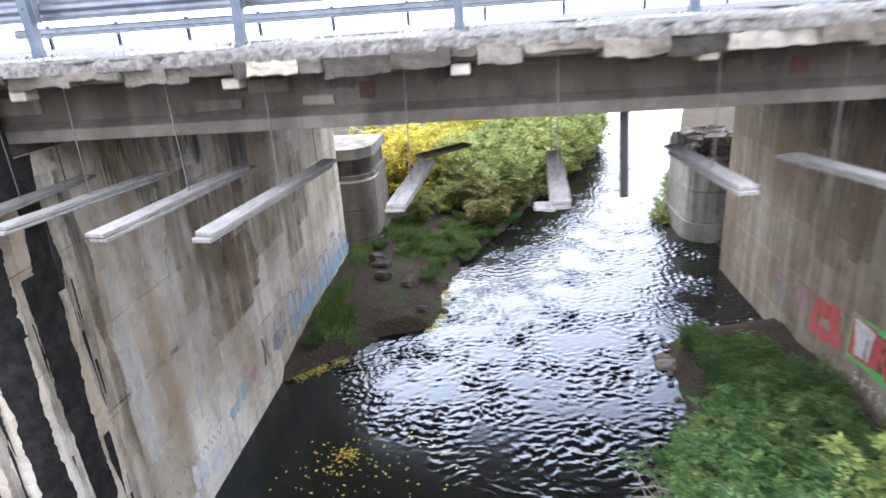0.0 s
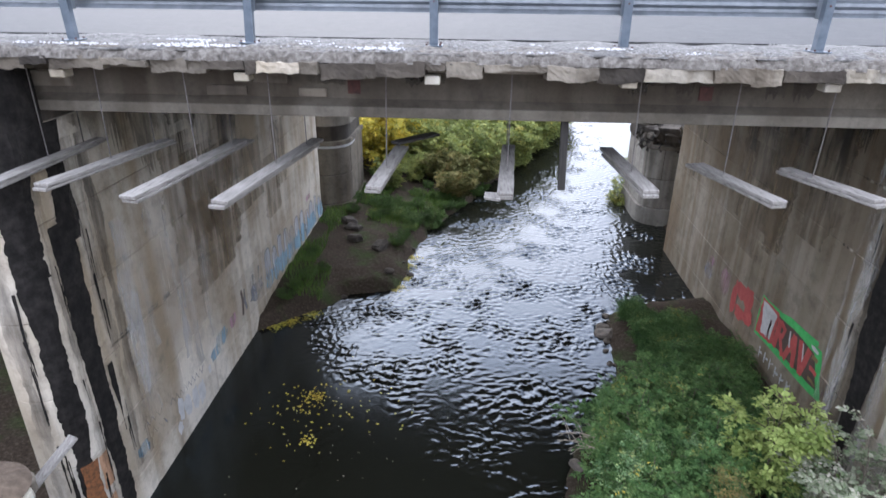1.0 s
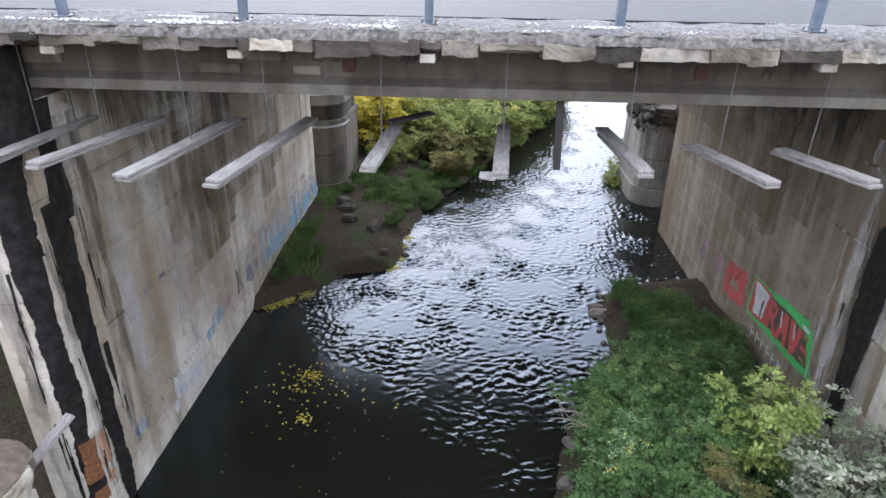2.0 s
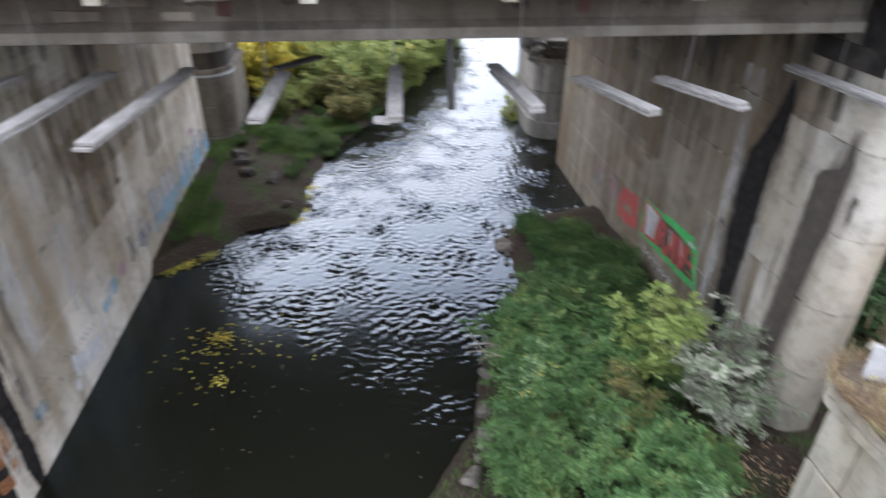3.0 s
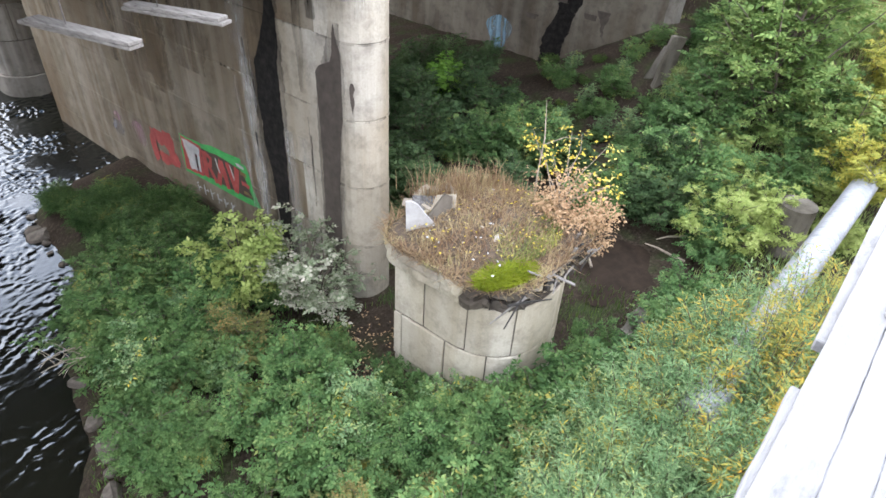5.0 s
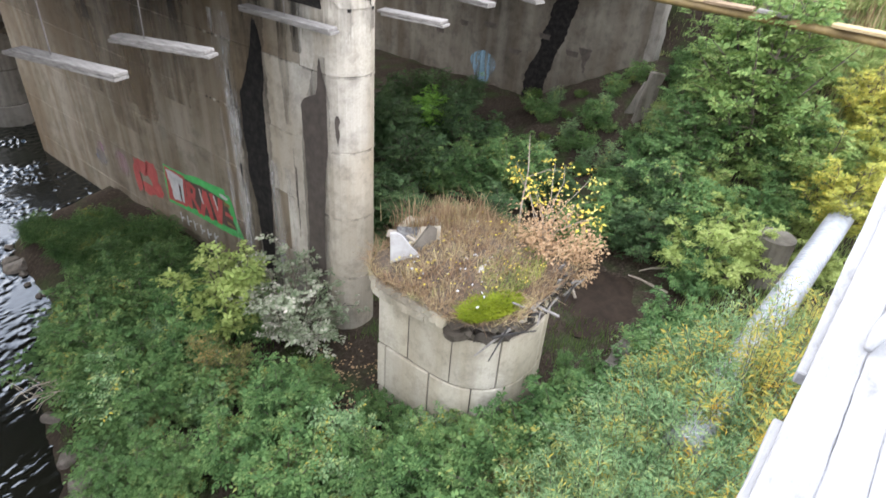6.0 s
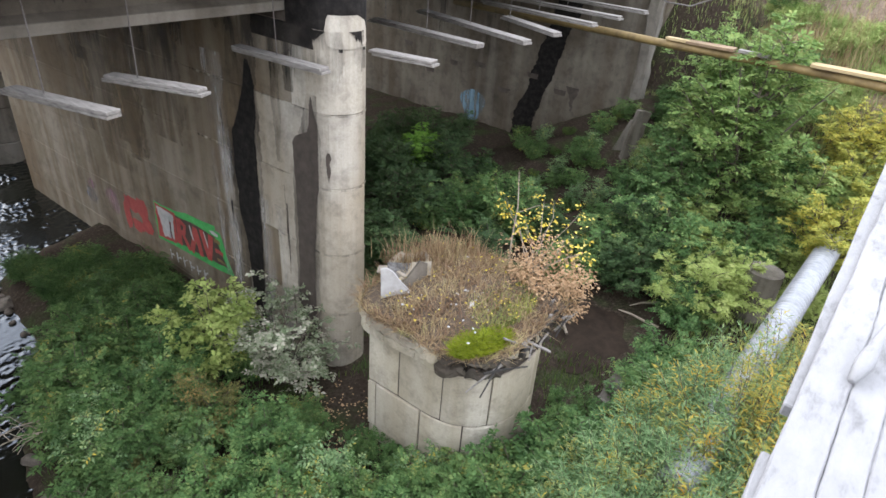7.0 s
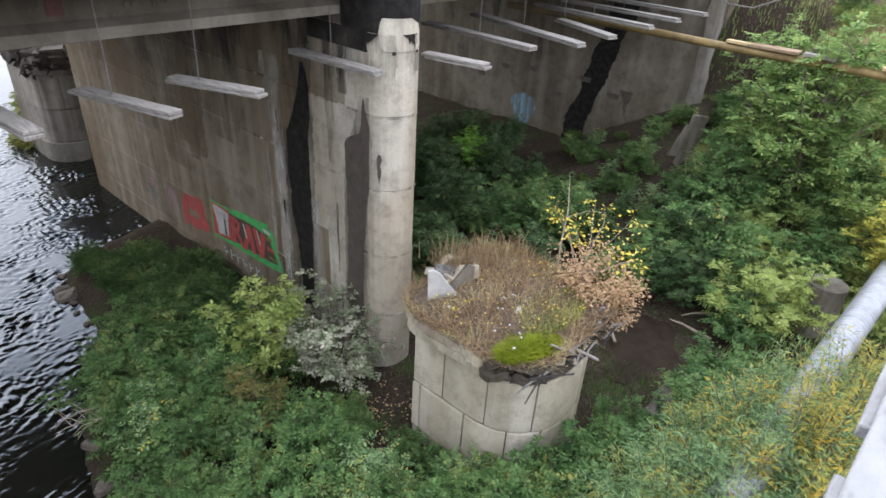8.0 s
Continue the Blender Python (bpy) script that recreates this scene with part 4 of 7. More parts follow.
# the wall is washed clean and pale beside the black streak
for k, (z0, z1, u0, u1) in enumerate(((-1.5, 4.9, 1.98, 2.75), (-1.2, 3.4, 1.95, 2.5), (-1.4, 2.2, 0.35, 1.25))):
    ragged_strip("lime_wash", pier_r, M_LIME, on_right, z0, z1, u0, u1, 630 + k, -0.2, 0.14)
for k in range(2):
    u = (0.3, -0.1)[k]
    ragged_strip("leak_streak", pier_r, M_DRIPSHADE, on_right, 5.79 - sr.uniform(1.0, 3.5), 5.79, u, u + 0.3, 600 + k, 0.4, 0.08)
for k, (u, w) in enumerate(((-1.5, 0.3), (-0.62, 0.2), (0.2, 0.35), (0.6, 0.25))):
    ragged_strip("leak_streak", pier_l, M_DRIPSHADE, on_left, -1.0, 5.5, u, u + w, 610 + k, 0.3, 0.10)

def paint(name, parent, mat, at, loop):
    """A flat painted shape: a closed loop of (u, z) on a face."""
    vs = [at(u, z) for u, z in loop]
    return part(name, (vs, [tuple(range(len(vs)))]), mat, parent)


# ---- hanging scaffold boards ----
def hung_board(x, y0, y1, z, tilt, wires, seed, turn=0.0, width=0.21):
    """Two boards laid on one another, hung on wires under the deck edge."""
    r = random.Random(seed)
    t = thing("hanging_board", "grey weathered scaffold boards hung on wire under the bridge", "board", (x, y0, z), group="boards hung under the bridge")
    t.rotation_euler = (tilt, r.uniform(-0.04, 0.04), turn)
    ln = y1 - y0
    for k, (dz, dx, cut) in enumerate(((0.0, 0.0, 0.0), (0.052, r.uniform(-0.02, 0.02), r.uniform(-0.02, 0.06)))):
        bm = boxed(-width / 2 + dx, width / 2 + dx, cut, ln + r.uniform(-0.2, 0.1), dz, dz + 0.046, bevel=0.006)
        bmesh.ops.subdivide_edges(bm, edges=[e for e in bm.edges if e.calc_length() > 1.0], cuts=7)
        rough_mesh(bm, 0.007, 2.0, seed * 3 + k)
        part("plank", bm, M_WOOD, t)
    return t


def hang_wire(x, y, z0, z1, lean=0.0):
    v, f = tube([(x + lean, y, z1), (x + lean * 0.5, y, (z0 + z1) / 2), (x, y, z0)], [0.009] * 3, 5)
    tagged(part("wire", (v, f), M_WIRE), "thin steel hanger wire holding a scaffold board", "wire", group="hanger wires")


BOARD_TIPS = [(-5.62, -1.5, 1.35), (-4.95, -1.42, 1.4), (-3.58, -1.75, 1.5), (-2.46, -1.86, 1.6), (-0.7, -1.12, 1.25), (2.86, -1.0, 1.3), (4.35, -1.24, 0.75),
              (5.65, -1.13, 0.65), (7.70, -1.25, 1.1), (9.53, -2.0, -0.6), (11.4, -1.6, 1.7), (12.55, -2.0, 2.1), (13.9, -1.95, 0.3), (15.9, -1.9, 2.0),
              (17.55, -1.85, 2.0), (19.3, -1.85, 2.0)]
TURNS = (3, -9, -5, -6, -2, 4, 14, 20, 2, 8, -6, -17, -26, -10, -8, -8)
for i, (bx, by, far) in enumerate(BOARD_TIPS):
    bz = 5.24
    turn = TURNS[i]
    hung_board(bx, by, far, bz, radians(-0.8), 2, 20 + i, radians(turn), 0.21 if bx < 9 else 0.24)
    slope = -math.tan(radians(turn))
    hang_wire(bx + slope * (-0.1 - by), -0.1, bz + 0.07, 6.66, 0.03 * math.sin(i * 2.1))
    if far > 1.3:
        hang_wire(bx + slope * (far - 0.5 - by), far - 0.5, bz + 0.04, 6.66)
# the board with a broken, splayed end
splay = hung_board(1.0, -1.1, 1.6, 5.2, radians(-0.8), 2, 60, radians(-3))
bm = boxed(-0.27, -0.06, -0.04, 0.16, 0.01, 0.05, bevel=0.006)
bmesh.ops.subdivide_edges(bm, edges=bm.edges[:], cuts=2)
part("splinter", rough_mesh(bm, 0.03, 5, 3), M_WOOD, splay, "broken splayed end")
hang_wire(1.06, -0.1, 5.27, 6.66)
hang_wire(1.12, 1.7, 5.23, 6.66)
# a loose end of board kinked away from its neighbour
kink = thing("loose_board", "dark loose board end lying across a hung board", "board", (-0.64, 1.14, 5.335))
kink.rotation_euler = (0.0, 0.03, radians(-41))
part("plank", boxed(-0.09, 0.09, -0.1, 0.85, 0.0, 0.045, bevel=0.006), M_WOODDARK, kink)
# one board hangs straight down from the girder
drop = thing("dangling_board", "dark wet board hanging upright from the bridge girder", "board", (1.91, 0.36, 4.88))
drop.rotation_euler = (0.03, radians(-2.5), 0.1)
bm = boxed(-0.055, 0.055, -0.02, 0.02, 0.0, 1.2, bevel=0.006)
part("plank", bm, M_WOODDARK, drop)

# ---- writing and paint on the pier walls, as plain shapes ----
for k, (u, z, ru, rz, mat) in enumerate(((9.3, -0.55, 0.30, 0.22, M_GREYPAINT), (9.15, -0.15, 0.20, 0.14, M_PINK), (8.0, -0.30, 0.32, 0.36, M_PINK), (7.25, -0.40, 0.16, 0.46, M_RED), (6.9, -0.02, 0.30, 0.20, M_RED),
                                        (6.75, -0.62, 0.26, 0.20, M_RED), (6.4, 0.02, 0.28, 0.28, M_RED), (6.25, -0.45, 0.28, 0.26, M_RED))):
    blotch("paint_patch", pier_r, mat, on_right, u, z, ru, rz, 50 + k, k % 2)


def quad_paint(name, parent, mat, at, corners, level, seed):
    """A painted four-sided shape with a wavering outline."""
    r2 = random.Random(seed)
    loop = []
    for i in range(4):
        a, b = corners[i], corners[(i + 1) % 4]
        for k in range(7):
            f = k / 7
            loop.append((a[0] + (b[0] - a[0]) * f + r2.uniform(-0.02, 0.02), a[1] + (b[1] - a[1]) * f + r2.uniform(-0.025, 0.025)))
    sgn = 1 if at is on_left else -1
    vs = [at(u, z) for u, z in loop]
    return part(name, ([(x + sgn * level * 0.004, y, z) for x, y, z in vs], [tuple(range(len(vs)))]), mat, parent)


quad_paint("paint_panel", pier_r, M_GREEN, on_right, ((5.74, -0.61), (5.72, 0.50), (2.85, 0.68), (2.44, -0.36)), 0, 60)
quad_paint("paint_panel_fill", pier_r, M_DARKPAINT, on_right, ((4.95, -0.36), (4.85, 0.46), (3.05, 0.50), (2.68, -0.20)), 1, 61)
quad_paint("paint_letter", pier_r, M_RED, on_right, ((5.66, -0.50), (5.66, 0.47), (4.72, 0.50), (4.80, -0.42)), 2, 62)
quad_paint("paint_letter", pier_r, M_PAINTWHITE, on_right, ((5.40, -0.40), (5.58, 0.41), (4.80, 0.42), (4.92, -0.32)), 3, 63)
for k, (mat, w, pts) in enumerate((
        (M_RED, 0.10, ((5.46, 0.16), (5.30, 0.20), (5.12, 0.18))), (M_RED, 0.08, ((5.28, 0.16), (5.24, -0.12), (5.22, -0.40))), (M_RED, 0.08, ((5.02, 0.15), (5.04, -0.12), (5.02, -0.38))),
        (M_RED, 0.20, ((4.66, -0.36), (4.62, 0.05), (4.60, 0.40))), (M_RED, 0.15, ((4.58, 0.36), (4.34, 0.28), (4.40, 0.08), (4.56, 0.02))), (M_RED, 0.15, ((4.48, 0.02), (4.34, -0.18), (4.22, -0.36))),
        (M_RED, 0.17, ((4.14, -0.36), (3.98, 0.05), (3.88, 0.42))), (M_RED, 0.17, ((3.88, 0.42), (3.78, 0.05), (3.70, -0.32))), (M_YELLOW, 0.07, ((4.05, -0.06), (3.90, -0.02), (3.76, -0.04))),
        (M_RED, 0.17, ((3.62, 0.46), (3.50, 0.05), (3.38, -0.28))), (M_RED, 0.17, ((3.38, -0.28), (3.30, 0.05), (3.22, 0.46))), (M_PAINTWHITE, 0.06, ((4.10, 0.40), (4.06, 0.20), (4.00, 0.02))), (M_PAINTWHITE, 0.06, ((3.52, 0.44), (3.44, 0.20), (3.36, -0.02))),
        (M_YELLOW, 0.10, ((3.10, 0.38), (2.98, 0.40), (2.86, 0.38))), (M_RED, 0.11, ((3.08, 0.12), (2.94, 0.13), (2.78, 0.10))), (M_YELLOW, 0.08, ((3.04, -0.12), (2.90, -0.10), (2.72, -0.14))),
        (M_GREEN, 0.13, ((4.60, 0.52), (4.2, 0.62), (3.6, 0.66), (3.0, 0.74))))):
    stroke(mat, on_right, pts, w, 2 + k % 4, 640 + k, parent=pier_r)
blotch("paint_patch", pier_r, M_PAINTWHITE, on_right, 3.05, 0.58, 0.16, 0.05, 85, 3)
for k in range(6):
    u = 5.25 - 0.30 * k
    quad_paint("paint_bar", pier_r, M_PAINTWHITE, on_right, ((u, -1.02), (u + 0.02, -0.74), (u - 0.03, -0.73), (u - 0.05, -1.02)), 0, 90 + k)
    quad_paint("paint_bar", pier_r, M_PAINTWHITE, on_right, ((u, -0.90), (u, -0.86), (u - 0.18, -0.84 + 0.05 * (k % 3)), (u - 0.18, -0.89 + 0.05 * (k % 3))), 1, 100 + k)
for k in range(4):
    u = 2.45 - 0.12 * k
    quad_paint("paint_bar", pier_r, M_DARKPAINT, on_right, ((u, -0.2), (u + 0.06, 0.18), (u + 0.03, 0.18), (u - 0.03, -0.2)), 0, 105 + k)
# the other pier: a long row of pale letters over a blue wash, a white scrawl and washed-out spots
for k in range(11):
    u, top = 8.3 + 0.64 * k, 0.12 - 0.16 * (k % 3 == 1) - 0.03 * k
    blotch("paint_letter", pier_l, M_PALEPAINT, on_left, u, top - 0.50, 0.24, 0.50, 130 + k, 0, 22, 0.25)
    blotch("paint_wash", pier_l, M_BLUE, on_left, u + 0.08, -0.92, 0.36, 0.30, 150 + k, 1 + k % 2, 22, 0.5)
    loop = [(u + 0.25 * math.copysign(abs(math.cos(a)) ** 0.6, math.cos(a)), top - 0.48 + (0.48 if math.sin(a) > 0 else 0.42) * math.copysign(abs(math.sin(a)) ** 0.6, math.sin(a))) for a in np.linspace(-0.9, 4.6, 15)]
    stroke(M_GREYPAINT, on_left, [(float(a), float(b)) for a, b in loop], 0.055, 3, 160 + k, parent=pier_l)
    if k % 2:
        stroke(M_PAINTWHITE, on_left, [(u - 0.12, top - 0.15), (u - 0.15, top - 0.45), (u - 0.08, top - 0.7)], 0.07, 4, 165 + k, parent=pier_l)
for k, pts in enumerate((((6.05, -0.14), (6.12, -0.5), (6.02, -0.88)), ((6.3, -0.2), (6.22, -0.55), (6.35, -0.85)), ((7.0, -0.1), (6.95, -0.5), (7.15, -0.8)), ((7.5, -0.05), (7.4, -0.5), (7.6, -0.8)))):
    stroke(M_GREYPAINT if k else M_DARKPAINT, on_left, list(pts), 0.14, 1, 175 + k, parent=pier_l)
for k, (u, z, ru, rz, mat) in enumerate(((5.33, -0.62, 0.22, 0.16, M_PINK), (4.55, -0.66, 0.34, 0.2, M_BLUE), (4.1, -0.85, 0.30, 0.16, M_BLUE), (7.2, -0.7, 0.5, 0.25, M_GREYPAINT), (13.2, 0.12, 0.3, 0.10, M_PINK), (0.55, -0.78, 0.22, 0.14, M_BLUE),
                                          (3.12, -1.30, 0.15, 0.28, M_PAINTWHITE), (2.78, -1.22, 0.14, 0.28, M_PAINTWHITE), (2.42, -1.18, 0.15, 0.28, M_PAINTWHITE), (2.10, -1.02, 0.11, 0.26, M_PAINTWHITE), (1.95, -1.42, 0.10, 0.14, M_PAINTWHITE), (3.65, -1.03, 0.07, 0.11, M_PAINTWHITE))):
    blotch("paint_patch", pier_l, mat, on_left, u, z, ru, rz, 170 + k, k % 2, 24, 0.4)
sw = random.Random(57)
for ua, ub, za, zb in ((1.75, 3.35, -0.60, -0.80), (0.7, 1.4, -0.36, -0.52), (0.9, 1.5, -0.70, -0.78)):
    n = int((ub - ua) / 0.09)
    stroke(M_GREYPAINT, on_left, [(ua + (ub - ua) * i / n, za + (zb - za) * i / n + (0.11 if i % 2 else -0.11) * sw.uniform(0.4, 1)) for i in range(n + 1)], 0.035, 2, int(ua * 10), parent=pier_l)


# ---- old piers of a vanished bridge ----
def nosed_plan(cx, r, y_nose, y_back, power=2.5, seg=30):
    """Anticlockwise plan of a pier with a blunt round nose towards the camera and a square back."""
    pts = []
    for k in range(seg + 1):
        a = math.pi + math.pi * k / seg
        c, q = math.cos(a), math.sin(a)
        u = (abs(c) ** power + abs(q) ** power) ** (-1 / power)
        pts.append((cx + r * c * u, y_nose + r + r * q * u))
    return pts + [(cx + r, y_back), (cx - r, y_back)]


def scaled(outline, d):
    cx, cy = sum(p[0] for p in outline) / len(outline), sum(p[1] for p in outline) / len(outline)
    out = []
    for x, y in outline:
        l = math.hypot(x - cx, y - cy)
        out.append((cx + (x - cx) * (l + d) / l, cy + (y - cy) * (l + d) / l))
    return out


def old_pier(body, cap, z0, z_body, z_rim, label, seed, boards=True):
    """Ruined pier: faced blocks, a broken overhanging cap course and a mound of soil."""
    t = faced_pier("old_pier", label, body, z0, z_body, 4, 1.15, M_OLDPIER, 0.016, seed, core_mat=M_STAIN2, gap=0.014, chamfer=0.016)
    rr = random.Random(seed)
    cx, cy = sum(p[0] for p in cap) / len(cap), sum(p[1] for p in cap) / len(cap)
    line = resample(cap, 0.11)
    n = len(line)
    i = 0
    while i < n:
        k = min(n, i + rr.randrange(4, 10))
        seg = [line[j % n].copy() for j in range(i, k + 1)]
        mid = seg[len(seg) // 2]
        way = math.degrees(math.atan2(mid.y - cy, mid.x - cx)) % 360
        broken = 197 < way < 345
        # a lower course, rotted back and dark where the edge has fallen, and a thin pale lip over it
        for lo, hi, inset, mat, eat in ((z_body + 0.005, z_body + 0.22, 0.07 if broken else 0.04, (M_SOOT if rr.random() < 0.6 else M_DECK) if broken else M_OLDPIER, 0.05),
                                        (z_body + 0.225, z_rim - 0.13, 0.10 if broken else 0.0, M_DECK if rr.random() < (0.5 if broken else 0.15) else (M_OLDPIER if rr.random() < 0.6 else M_BREAK), 0.05)):
            line2 = [Vector((p.x + (cx - p.x) * inset / 1.4, p.y + (cy - p.y) * inset / 1.4, 0)) for p in seg]
            drop = rr.uniform(0.02, 0.16) if broken else rr.uniform(0.0, 0.05)
            v, f = block_run(line2, lo, hi - drop, 0.32, 0.02)
            me = bpy.data.meshes.new("ledge_stone")
            me.from_pydata(v, [], f)
            bm = bmesh.new()
            bm.from_mesh(me)
            bmesh.ops.subdivide_edges(bm, edges=bm.edges[:], cuts=2)
            rough_mesh(bm, eat * (2.4 if broken else 1.0), 3.5, seed + i)
            rough_mesh(bm, eat * (1.1 if broken else 0.5), 11, seed + i)
            part("ledge_stone", bm, mat, t)
        i = k
    rings, vs, fs = 9, [], []
    for q in range(rings + 1):
        f = q / rings
        for x, y in cap:
            px, py = cx + (x - cx) * f * 0.995, cy + (y - cy) * f * 0.995
            vs.append((px, py, z_rim - 0.11 + 0.28 * (1 - f ** 3) + 0.06 * noise.noise(Vector((px * 2, py * 2, seed)))))
    m = len(cap)
    for q in range(rings):
        for k in range(m):
            fs.append((q * m + k, q * m + (k + 1) % m, (q + 1) * m + (k + 1) % m, (q + 1) * m + k))
    part("soil_mound", (vs, fs), M_DRYSOIL, t, smooth=True)
    part("cap_slab", prism(scaled(cap, -0.25), z_body + 0.01, z_rim - 0.10), M_DECK, t)
    # rotten laths and dry roots hanging along the broken edge
    for k in range(22):
        p = line[rr.randrange(n)]
        way = math.degrees(math.atan2(p.y - cy, p.x - cx)) % 360
        if not 225 < way < 350:
            continue
        q = line[(line.index(p) + 4) % n]
        along = (q - p).normalized()
        out = Vector((along.y, -along.x, 0))
        ln = rr.uniform(0.4, 1.1)
        o = Vector((p.x, p.y, z_rim - rr.uniform(0.12, 0.42))) + out * rr.uniform(-0.02, 0.08)
        d = (along * rr.choice((-1, 1)) + out * rr.uniform(-0.1, 0.5) + Vector((0, 0, rr.uniform(-0.7, 0.1)))).normalized()
        v, f = tube([o - d * ln * 0.4, o + Vector((0, 0, 0.02)), o + d * ln * 0.6], [0.022, 0.02, 0.012], 4)
        part("rotten_lath", (v, f), M_WOOD if k % 3 else M_WOODDARK, t)
    return t


def cap_plan(cx, hx, y0, y1, sign):
    """Plan of the cap: rounded towards the river, squarer on the land side."""
    pts = []
    for qx, qy, a0, r in ((1, -1, -90, 0.3), (1, 1, 0, 0.6), (-1, 1, 90, 0.6), (-1, -1, 180, 0.95)):
        for k in range(8):
            a = radians(a0 + 90 * k / 7)
            pts.append((cx + qx * (hx - r) + r * math.cos(a), (y0 + y1) / 2 + qy * ((y1 - y0) / 2 - r) + r * math.sin(a)))
    if sign < 0:
        pts = [(2 * cx - x, y) for x, y in pts][::-1]
    return pts


OLD_TOP = 1.86
OLD_X, OLD_Y = 8.46, -3.70
old_pier(nosed_plan(8.41, 1.26, -5.20, -2.76, 2.3), cap_plan(OLD_X, 1.44, -5.20, -2.30, 1), -3.02, 1.30, OLD_TOP, "ruined blocky concrete pier topped with dry grass", 21)
old_pier(nosed_plan(-6.30, 1.26, -5.30, -2.9, 2.3), cap_plan(-6.38, 1.44, -5.40, -2.5, -1), -3.02, 1.30, OLD_TOP, "ruined concrete pier with rubble on its top", 22)


def far_pier(cx, r, y_nose, label, seed, mat, capped=False):
    """Ruined pier: plinth, two tall drums and a dark crumbling cap."""
    o = nosed_plan(cx, r, y_nose, y_nose + 3.4, 2.1)
    t = faced_pier("round_pier", label, o, -1.15, 1.38, 2, 9.0, mat, 0.003, seed, gap=0.012, chamfer=0.02)
    part("plinth", prism(nosed_plan(cx, r + 0.10, y_nose - 0.10, y_nose + 3.5, 2.1), -2.7, -1.16), mat, t, "wider plinth standing in the water")
    part("cap_ring", prism(nosed_plan(cx, r + 0.07, y_nose - 0.07, y_nose + 3.4, 2.1), 1.39, 1.56), M_DECK, t)
    if capped:
        part("neck", prism(nosed_plan(cx, r - 0.08, y_nose + 0.08, y_nose + 3.3, 2.1), 1.565, 2.2), M_SOOT, t, "dark neck")
        part("cap_slab", prism(nosed_plan(cx, r + 0.06, y_nose - 0.06, y_nose + 3.4, 2.1), 2.205, 2.62), M_DARKPIER, t, "pale cap slab")
        return t
    rr = random.Random(seed)
    for k in range(110):
        a, d = rr.uniform(math.pi * 0.85, math.pi * 2.15), math.sqrt(rr.random()) * (r + 0.02)
        w = rr.uniform(0.14, 0.40)
        x, y, z = cx + d * math.cos(a), y_nose + r + d * math.sin(a) + (rr.uniform(0, 1.6) if k % 3 == 0 else 0), 1.42 + rr.uniform(0, 0.85)
        m = Matrix.Translation((x, y, z)) @ Matrix.Rotation(rr.uniform(0, 6), 4, "Z") @ Matrix.Rotation(rr.uniform(-.5, .5), 4, "X")
        bm = boxed(-w, w, -w * 0.7, w * 0.7, -w * 0.55, w * 0.5, bevel=w * 0.15, m=m)
        part("rubble_lump", rough_mesh(bm, w * 0.5, 4, k), M_SOOT if k % 4 else M_DECK, t)
    # rods and lath ends that stick out of the broken cap
    for k in range(9):
        a = rr.uniform(math.pi * 0.95, math.pi * 1.6)
        x, y, z = cx + (r - 0.1) * math.cos(a), y_nose + r + (r - 0.1) * math.sin(a), rr.uniform(1.5, 2.2)
        v, f = tube([(x, y, z), (x + 0.35 * math.cos(a), y + 0.35 * math.sin(a), z + rr.uniform(-0.15, 0.2)), (x + 0.6 * math.cos(a), y + 0.6 * math.sin(a), z + rr.uniform(-0.35, 0.25))], [0.03, 0.025, 0.012], 5)
        part("broken_rod", (v, f), M_WOODDARK, t)
    return t


# both use darker concretes, so the bridge's shade is in their colour
far_l = far_pier(-5.82, 1.05, 15.95, "round-nosed ruined concrete pier with a pale cap", 31, M_ABUT, True)
# the bright highlight under the cap is put in as a white band
part("pale_band", prism(nosed_plan(-5.82, 1.066, 15.934, 17.6, 2.1), 1.27, 1.36), M_HIGHLIGHTBAND, far_l, "bright whitish band under the cap")
far_pier(8.62, 0.98, 16.6, "round-nosed ruined concrete pier with dark rubble on its cap", 32, M_DARKPIER)

# ---- the abutment of the next span ----
abut = thing("abutment", "dark stained concrete abutment wall under the bridge", "abutment", kind="structure")
AX = 23.0
av, af = prism([(AX, -0.55), (AX + 1.6, -0.55), (AX + 1.6, 15.4), (AX, 15.4)], -2.4, 5.97)
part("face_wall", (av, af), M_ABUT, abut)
q0 = boxed(AX - 0.10, AX + 0.5, -0.90, -0.56, 0.9, 5.4, bevel=0.03)
bmesh.ops.subdivide_edges(q0, edges=[e for e in q0.edges if e.calc_length() > 0.5], cuts=9)
part("end_pilaster", rough_mesh(q0, 0.10, 1.7, 61), M_DARKPIER, abut, "pale chipped edge of the wall")
wing = [(AX + 1.6, -0.6, 5.9), (AX + 3.4, -2.6, 5.2), (AX + 3.4, -2.6, 2.5), (AX + 1.6, -0.6, 0.0)]
part("wing_wall", (wing + [(x, y + 0.35, z) for x, y, z in wing], [(0, 1, 2, 3), (7, 6, 5, 4), (0, 4, 5, 1), (1, 5, 6, 2), (2, 6, 7, 3), (3, 7, 4, 0)]), M_ABUT, abut)


def on_abut(u, z):
    return (AX - 0.006, u, z)


